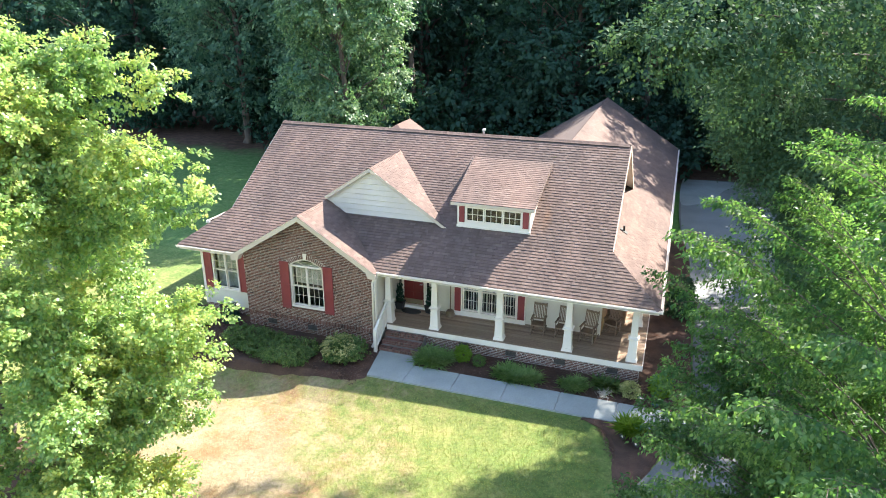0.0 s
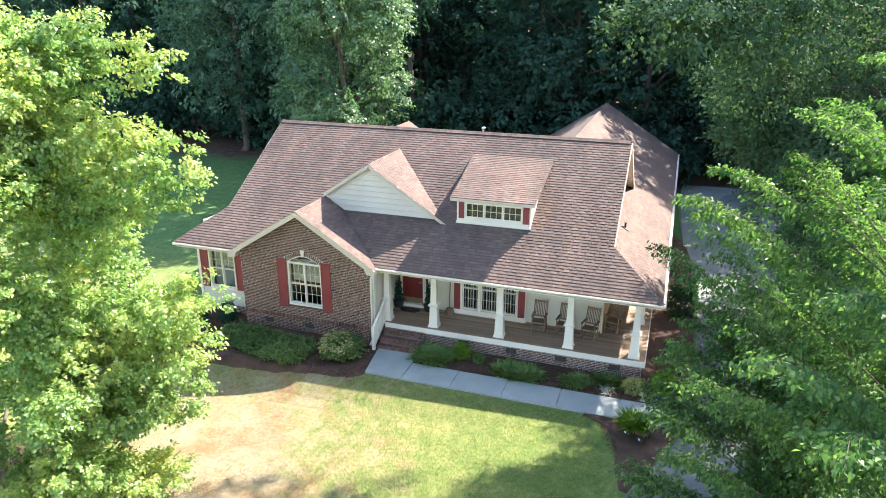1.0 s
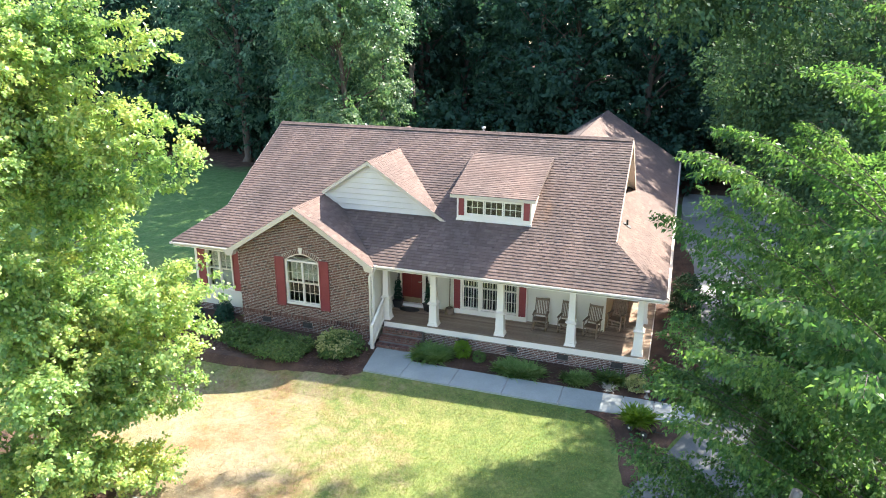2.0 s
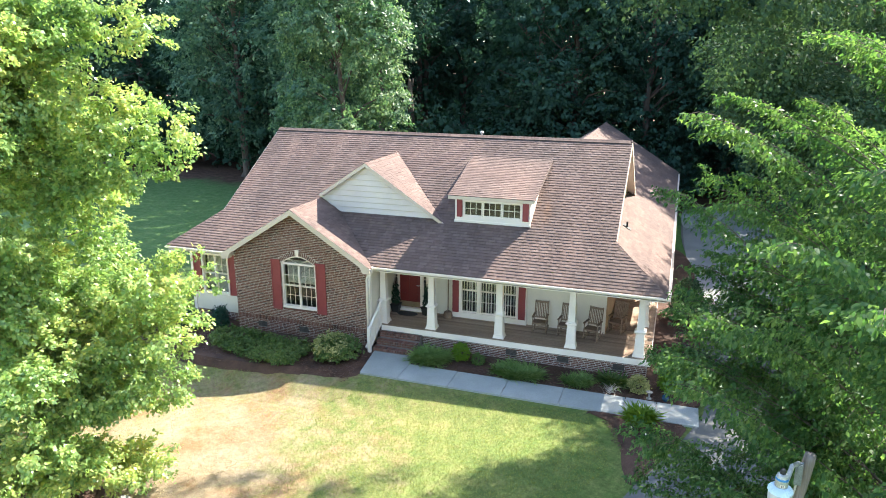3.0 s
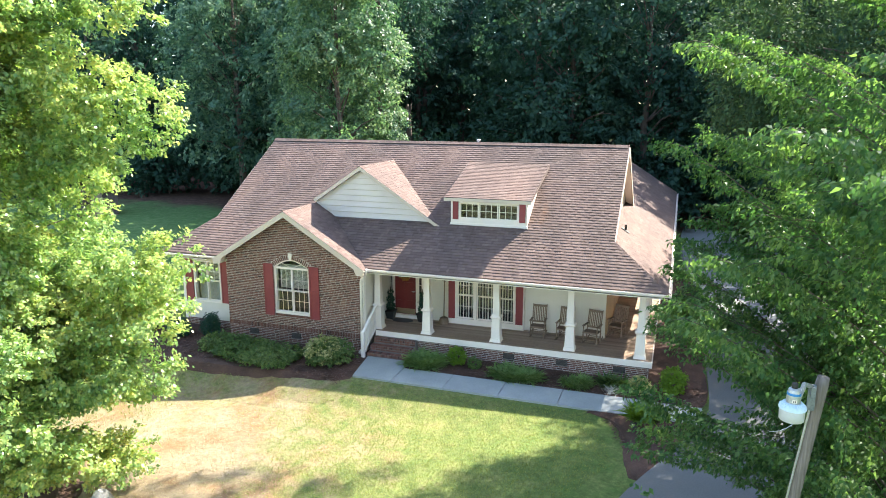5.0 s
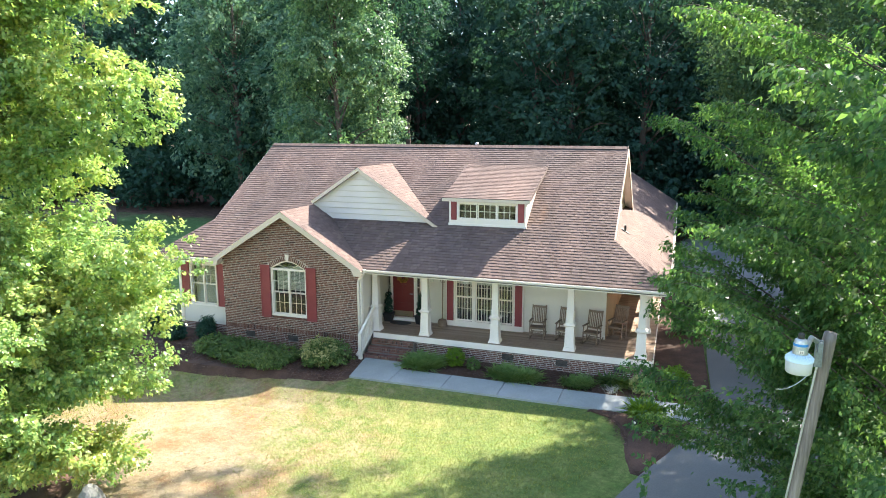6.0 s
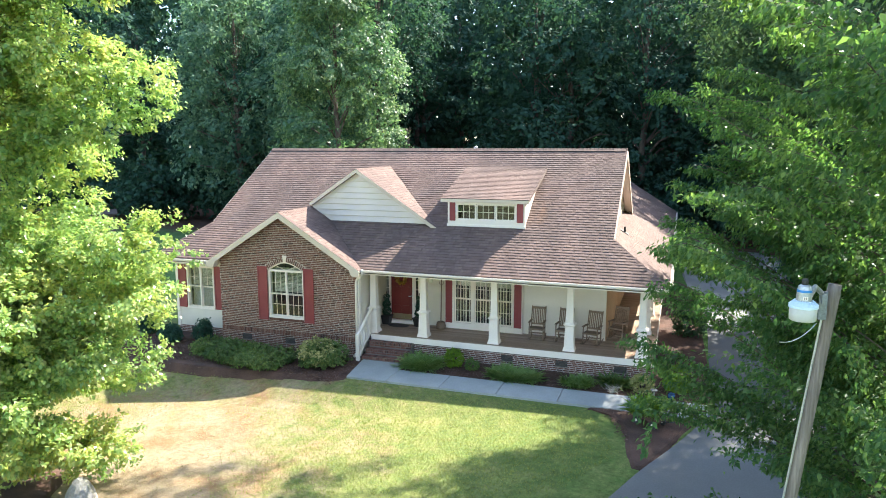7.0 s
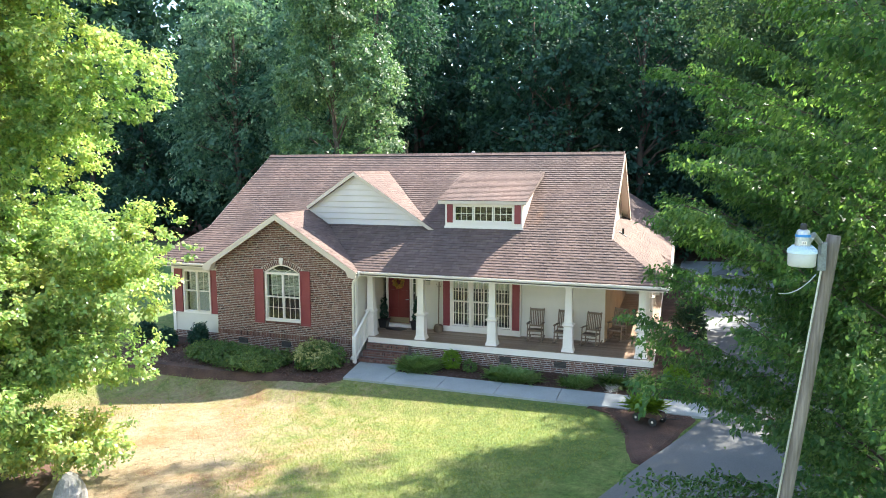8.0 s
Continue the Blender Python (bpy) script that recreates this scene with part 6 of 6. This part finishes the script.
# ---- grass ----
rg = np.random.default_rng(90)
n = 90000
gx, gy = rg.random(n) * 19 - 10.5, -3.2 - rg.random(n) * 12.5
dry = 0.5 + 0.5 * np.tanh((np.hypot(gx + 4.4, (gy + 9.3) * 0.75) - 3.6) * 0.7)
edge = 9.6 + (gy + 3.2) * 0.5
keep = (rg.random(n) < -0.15 + 1.15 * dry) & (gx < edge - 0.6) & ~((gx < -1.2) & (gy > -3.75)) & ~((gx > 6.6) & (gx > 6.6 + (-3.0 - gy) * 0.42) & (gy > -6.6))
gx, gy = gx[keep], gy[keep]
n = len(gx)
way = unit(np.stack([rg.normal(size=n) * 0.6, rg.normal(size=n) * 0.6, np.ones(n)], 1))
grass = leaf_cloud("grass", np.stack([gx, gy, [lawn_z(a, b) for a, b in zip(gx, gy)]], 1), way, unit(rg.normal(size=(n, 3))), 0.03 + 0.035 * rg.random(n), [(0, 0.16), (1.0, 0.0), (0, -0.16)], M_grass_blade, 0.3)
M_straw = foliage("straw_blades", [(0.0, (0.16, 0.13, 0.07)), (0.5, (0.27, 0.22, 0.13)), (1.0, (0.4, 0.34, 0.22))], 0.3, 0.7)
n = 26000
gx, gy = -4.4 + rg.normal(size=n) * 3.6, -8.6 + rg.normal(size=n) * 3.0
keep = (gx < 6.0) & (gy < -3.9) & (gx > -9.5)
gx, gy = gx[keep], gy[keep]
n = len(gx)
straw = leaf_cloud("straw", np.stack([gx, gy, [lawn_z(a, b) for a, b in zip(gx, gy)]], 1), unit(np.stack([rg.normal(size=n), rg.normal(size=n), 0.5 * np.ones(n)], 1)), unit(rg.normal(size=(n, 3)) * 0.5 + np.array([0, 0, 1.0])), 0.03 + 0.04 * rg.random(n), [(0, 0.12), (1.0, 0.0), (0, -0.12)], M_straw, 0.3)
tagged(part("straw", straw, M_straw), "short dry straw coloured grass", "grass", kind="stuff")
tagged(part("grass", grass, M_grass_blade), "short tufts of lawn grass", "grass", kind="stuff")

# ---- bricks ----
def brick_mesh(w, h, d, name="brick"):
    """A brick face to the front, w long, h high, standing d proud, its edges a little worn."""
    c = 0.004
    pts = [(-w / 2, 0.01, -h / 2), (w / 2, 0.01, -h / 2), (w / 2, 0.01, h / 2), (-w / 2, 0.01, h / 2),
           (-w / 2 + c, -d, -h / 2 + c), (w / 2 - c, -d, -h / 2 + c), (w / 2 - c, -d, h / 2 - c), (-w / 2 + c, -d, h / 2 - c)]
    return pts, [(4, 5, 6, 7), (0, 1, 5, 4), (1, 2, 6, 5), (2, 3, 7, 6), (3, 0, 4, 7)]


SHARED = {}


def lay(places, parent, rest_name, mat, near=300, shaper=brick_mesh):
    """Pieces (matrix, w, h, d): the first ones as objects on shared meshes, the rest joined."""
    rest = Mb()
    for i, (m, w, h, d) in enumerate(places):
        if i < near:
            key = (rest_name, round(w, 3), round(h, 3), round(d, 3))
            if key not in SHARED:
                SHARED[key] = Mb().add(*shaper(w, h, d)).mesh(rest_name, mat)
            o = new(rest_name, SHARED[key])
            o.parent, o.matrix_basis = parent, m
        else:
            p, f = shaper(w, h, d)
            rest.add([m @ Vector(q) for q in p], f)
    if rest.v:
        tagged(part(rest_name + "s", rest, mat, parent), kind="stuff")


CO, BL, JO = 0.0677, 0.2, 0.012
rng = random.Random(12)


def courses(x0, x1, z0, z1, y, inside, turn=0.0, origin=None, skip=()):
    """Running bond on an upright face."""
    out, row, z = [], 0, z0
    while z + CO <= z1 + 0.001:
        x = x0 - BL * rng.random()
        while x < x1:
            a, b = max(x, x0), min(x + BL, x1)
            if b - a > 0.05 and not any(s0 < z + CO / 2 < s1 for s0, s1 in skip):
                for a2, b2 in inside(a, b, z + CO / 2):
                    if b2 - a2 > 0.04:
                        cx = (a2 + b2) / 2
                        p = Vector((cx, y, z + CO / 2))
                        m = Matrix.Translation(p) if origin is None else origin @ Matrix.Translation((cx, 0, z + CO / 2))
                        out.append((m, b2 - a2 - JO, CO - JO, 0.003 + 0.0015 * rng.randrange(3)))
            x += BL
        z += CO
        row += 1
    return out


hx0, hx1, hz0, hz1, harch = W1
ACX = (hx0 + hx1) / 2


def arch_top(x):
    return hz1 + harch * math.sin(math.pi * max(0.0, min(1.0, (x - hx0) / (hx1 - hx0))))


def in_gable(a, b, z):
    half = (GZ - 0.14 - z) / GS
    a, b = max(a, GX - half), min(b, GX + half)
    if b <= a:
        return []
    if hz0 - 0.08 < z < hz1:
        lo, hi = hx0, hx1
    elif hz1 <= z < hz1 + harch + 0.16:
        # the ring of upright bricks over the arch
        t = (z - hz1 - 0.16) / harch
        q = 0.0 if t <= 0 else math.asin(min(1, t)) / math.pi
        lo, hi = hx0 - 0.12 * (1 - q) + (hx1 - hx0) * q, hx1 + 0.12 * (1 - q) - (hx1 - hx0) * q
    else:
        return [(a, b)]
    return [s for s in ((a, min(b, lo)), (max(a, hi), b)) if s[1] > s[0]]


SOLD = (0.542, 0.744)
wall_bricks = courses(BX0, BX1, 0.0, 5.1, BF, in_gable, skip=(SOLD,))
n = int((BX1 - BX0) / CO)
for i in range(n):
    wall_bricks.append((Matrix.Translation((BX0 + (i + 0.5) * (BX1 - BX0) / n, BF, sum(SOLD) / 2)), (BX1 - BX0) / n - JO, 0.192, 0.012))
n = int((hx1 - hx0) / CO) + 1
for i in range(n):          # sill of upright bricks
    wall_bricks.append((Matrix.Translation((hx0 + (i + 0.5) * (hx1 - hx0) / n, BF, hz0 - 0.09)), (hx1 - hx0) / n - JO, 0.085, 0.03))
n = 21
for i in range(n):          # arch
    t = (i + 0.5) / n
    if abs(t - 0.5) < 0.03:
        continue
    x = hx0 + (hx1 - hx0) * t
    sl = math.atan2(harch * math.pi * math.cos(math.pi * t), hx1 - hx0)
    p = Vector((x - 0.085 * math.sin(sl), BF, arch_top(x) + 0.095 * math.cos(sl)))
    wall_bricks.append((Matrix.Translation(p) @ Matrix.Rotation(-sl, 4, "Y"), 0.05, 0.165, 0.014))
wall_bricks.sort(key=lambda b: b[0].translation.z)
lay(wall_bricks, brick_wall, "brick", M_brick, 300)
part("keystone", Mb().prism([(ACX - 0.05, BF - 0.04, hz1 + harch + 0.0), (ACX + 0.05, BF - 0.04, hz1 + harch + 0.0), (ACX + 0.09, BF - 0.04, hz1 + harch + 0.26), (ACX - 0.09, BF - 0.04, hz1 + harch + 0.26)], (0, 0.06, 0)), M_white, brick_wall, "white keystone over the arch")
lay(courses(-0.05, 8.25, 0.0, 0.542, -0.09, lambda a, b, z: [(a, b)]), porch_foundation, "brick", M_brick, 160)
side = Matrix.Translation((8.25, 0, 0)) @ Matrix.Rotation(math.pi / 2, 4, "Z")
lay(courses(-0.09, 15.8, 0.0, 0.542, 0, lambda a, b, z: [(a, b)], origin=side), porch_foundation, "brick", M_brick, 0)
found = [o for o in house.children if o.name.startswith("foundation") and not o.name.startswith("foundation_vent")][0]
lay(courses(-10.58, -7.9, 0.0, 0.34, 0.0, lambda a, b, z: [(a, b)]), found, "brick", M_brick, 120)
# steps: upright bricks on every riser and tread
treads = []
for z, y0, y1 in ((0.56, -0.42, -0.15), (0.37, -0.75, -0.42), (0.185, -1.08, -0.75)):
    for i in range(24):
        x = -1.68 + (i + 0.5) * 1.66 / 24
        treads.append((Matrix.Translation((x, y0, z - 0.05)), 1.66 / 24 - 0.008, 0.09, 0.012))
        treads.append((Matrix.Translation((x, (y0 + y1) / 2 - 0.06, z)) @ Matrix.Rotation(-math.pi / 2, 4, "X"), 1.66 / 24 - 0.008, y1 - y0 - 0.13, 0.012))
    for i in range(8):
        treads.append((Matrix.Translation((-1.68 + (i + 0.5) * 1.66 / 8, y0, z - 0.14)), 1.66 / 8 - JO, 0.06, 0.008))
lay(treads, steps, "brick", M_brick, 200)


# ---- shingles ----
def tab_mesh(w, h, d):
    """A shingle tab: w wide, h up the slope, its lower edge d thick."""
    return [(-w / 2, 0, 0), (w / 2, 0, 0), (w / 2, h, 0), (-w / 2, h, 0), (-w / 2, 0, d), (w / 2, 0, d), (w / 2, h, 0.003), (-w / 2, h, 0.003)], [(4, 5, 6, 7), (0, 1, 5, 4), (1, 2, 6, 5), (3, 0, 4, 7)]


def shingle(roof, u, v, up, length, span, near=0, name="shingle", notch=None, thick=1.0):
    """Courses of tabs on a slope: u the start of the eave, v its direction, up the way up the slope; span gives both ends at a height up the slope."""
    v, up = Vector(v).normalized(), Vector(up).normalized()
    nrm = v.cross(up)
    rot = Matrix((v, up, nrm)).transposed().to_4x4()
    ex, tw = 0.142, 0.31
    near_list, rest = [], Mb()
    k, t, wide = 0, 0.0, False
    while t < length:
        h = min(ex + 0.02, length - t)
        lo0, hi0 = span(t)
        lo1, hi1 = span(min(t + ex, length))
        s = math.floor(lo0 / tw) * tw + (tw / 2 if k % 2 else 0) + 0.04 * rng.random() - tw
        while s < hi0:
            wide = not wide
            w = (0.235 if wide else 0.095) + 0.05 * (rng.random() - 0.5)
            a, b = s + 0.001, s + w - 0.001
            s += w
            d = (0.021 + 0.004 * rng.random() if wide else 0.0155) * thick
            if notch and notch(t, (a + b) / 2):
                continue
            if a >= max(lo0, lo1) and b <= min(hi0, hi1):
                o = Vector(u) + v * (a + b) / 2 + up * t
                mm = Matrix.Translation(o) @ rot
                near_list.append((mm, b - a, h, d))
                continue
            a0, b0, a1, b1 = max(a, lo0), min(b, hi0), max(a, lo1), min(b, hi1)
            if b0 - a0 > 0.02 and b1 - a1 > 0.0:
                base = Vector(u)
                q = [base + v * a0 + up * t, base + v * b0 + up * t, base + v * b1 + up * (t + ex), base + v * a1 + up * (t + ex)]
                rest.add(q + [q[0] + nrm * d, q[1] + nrm * d, q[2] + nrm * 0.003, q[3] + nrm * 0.003], [(4, 5, 6, 7), (0, 1, 5, 4), (1, 2, 6, 5), (3, 0, 4, 7)])
        t += ex
        k += 1
    lay(near_list, roof, name, M_shingle, near, tab_mesh)
    if rest.v:
        tagged(part("cut_shingles", rest, M_shingle, roof), kind="stuff")


UPF = Vector((0, 1, SL)).normalized()
fl = UPF.length and (RY - EY) * math.sqrt(1 + SL * SL)
qf = math.sqrt(1 + SL * SL)
hl = (HY - EY) * math.sqrt(1 + SL * SL)
LIFT = Vector((0, 0, 0.006))
shingle(roof_front, front(0, EY) + LIFT, (1, 0, 0), UPF, fl, lambda t: (WX + (KX - WX) * min(1, t / hl), EX + (HX - EX) * min(1, t / hl)), 300, notch=lambda t, x: abs(x - GX) < (GZ - front(0, EY + t / qf).z) / GS - 0.12)
UPE = Vector((-1, 0, SL)).normalized()
qe = math.sqrt(1 + SL * SL)


def east_span(t):
    x = EX - t / qe
    if x > HX:
        return (EY + (EX - x) * (HY - EY) / (EX - HX), 26.4)
    if x > 6.5:
        return (HY + (HX - x) * (1.53 - HY) / (HX - 6.5), 26.4)
    return (RY + (RZ - east(x, 0).z) / SL, 26.4)


shingle(roof_east, east(EX, 0) + LIFT, (0, 1, 0), UPE, (EX - WG) * qe, east_span, 0, thick=0.45)
g1q = math.sqrt(1 + GS * GS)


def g1_span(t):
    x = -1.78 - t / g1q
    return (GY - 0.03, meet(0, g1r(x, 0).z))


shingle(roof_g1, g1r(-1.78, 0) + LIFT, (0, 1, 0), (-1, 0, GS), (-1.78 - GX) * g1q, g1_span, 0, thick=0.5)
g2q = math.sqrt(1 + QS * QS)


def g2_span(t):
    x = 0.37 - t / g2q
    return (QY - 0.03, meet(0, g2r(x, 0).z))


shingle(roof_g2, g2r(0.37, 0) + LIFT, (0, 1, 0), (-1, 0, QS), (0.37 - QX) * g2q, g2_span, 0, thick=0.5)
shingle(roof_dorm, dorm(0, DY - 0.02) + LIFT, (1, 0, 0), (0, 1, DS), (4.75 - DY) * math.sqrt(1 + DS * DS), lambda t: (0.47, 3.83), 0, thick=0.8)
g1ob = [o for o in house.children if o.name.startswith("roof")]
wq = math.sqrt(1 + 0.64 ** 2)
west_wing = g1ob[3]
shingle(west_wing, Vector((-1.4, 26.4, EZ)) + LIFT, (0, -1, 0), (1, 0, 0.635), (WG + 1.4) * math.sqrt(1 + 0.635 ** 2), lambda t: (0, 15), 0)


def caps(name, a, b, wa, parent, sag=0.5, lift=0.0):
    """Overlapping cap shingles along a ridge or hip."""
    a, b = Vector(a), Vector(b)
    d = (b - a).normalized()
    s = d.cross(Vector((0, 0, 1))).normalized()
    u = s.cross(d)
    n = int((b - a).length / 0.15)
    m = Mb()
    for i in range(n):
        p, q = a + d * i * 0.15, a + d * (i * 0.15 + 0.17)
        h0, h1 = 0.026 + lift, 0.016 + lift
        pts = [p - s * wa - u * wa * sag + u * h0, p + u * h0, p + s * wa - u * wa * sag + u * h0, q - s * wa - u * wa * sag + u * h1, q + u * h1, q + s * wa - u * wa * sag + u * h1]
        pts += [x - u * 0.018 for x in pts]
        m.add(pts, [(0, 1, 4, 3), (1, 2, 5, 4), (6, 7, 1, 0), (7, 8, 2, 1), (6, 0, 3, 9), (2, 8, 11, 5)])
    return tagged(part(name, m, M_shingle, parent), kind="stuff")


caps("ridge_capping", front(KX, RY), front(HX, RY), 0.16, roof_front, SL, 0.035)
vent = part("ridge_vent", Mb().beam((KX + 0.35, RY, RZ + 0.012), (HX - 0.5, RY, RZ + 0.012), 0.12, 0.02), M_black, roof_front, "dark slotted ridge vent")
for sy in (-1, 1):
    q = [Vector((x, RY + sy * 0.15, RZ - 0.15 * SL + 0.025)) for x in (KX + 0.35, HX - 0.5)]
    part("vent_slot", Mb().beam(q[0], q[1], 0.02, 0.045), M_black, vent)
caps("hip_capping", front(EX, EY), front(HX, HY), 0.13, roof_east, 0.45)
caps("hip_capping", front(WX, EY), front(KX, HY), 0.13, roof_west, 0.45)
caps("ridge_capping", g1r(GX, GY - 0.03), g1r(GX, meet(0, GZ)), 0.13, roof_g1, GS)
caps("ridge_capping", g2r(QX, QY - 0.03), g2r(QX, meet(0, QZ)), 0.13, roof_g2, QS)
caps("ridge_capping", east(WG, 26.4), east(WG, 7.0), 0.14, roof_east, SL)
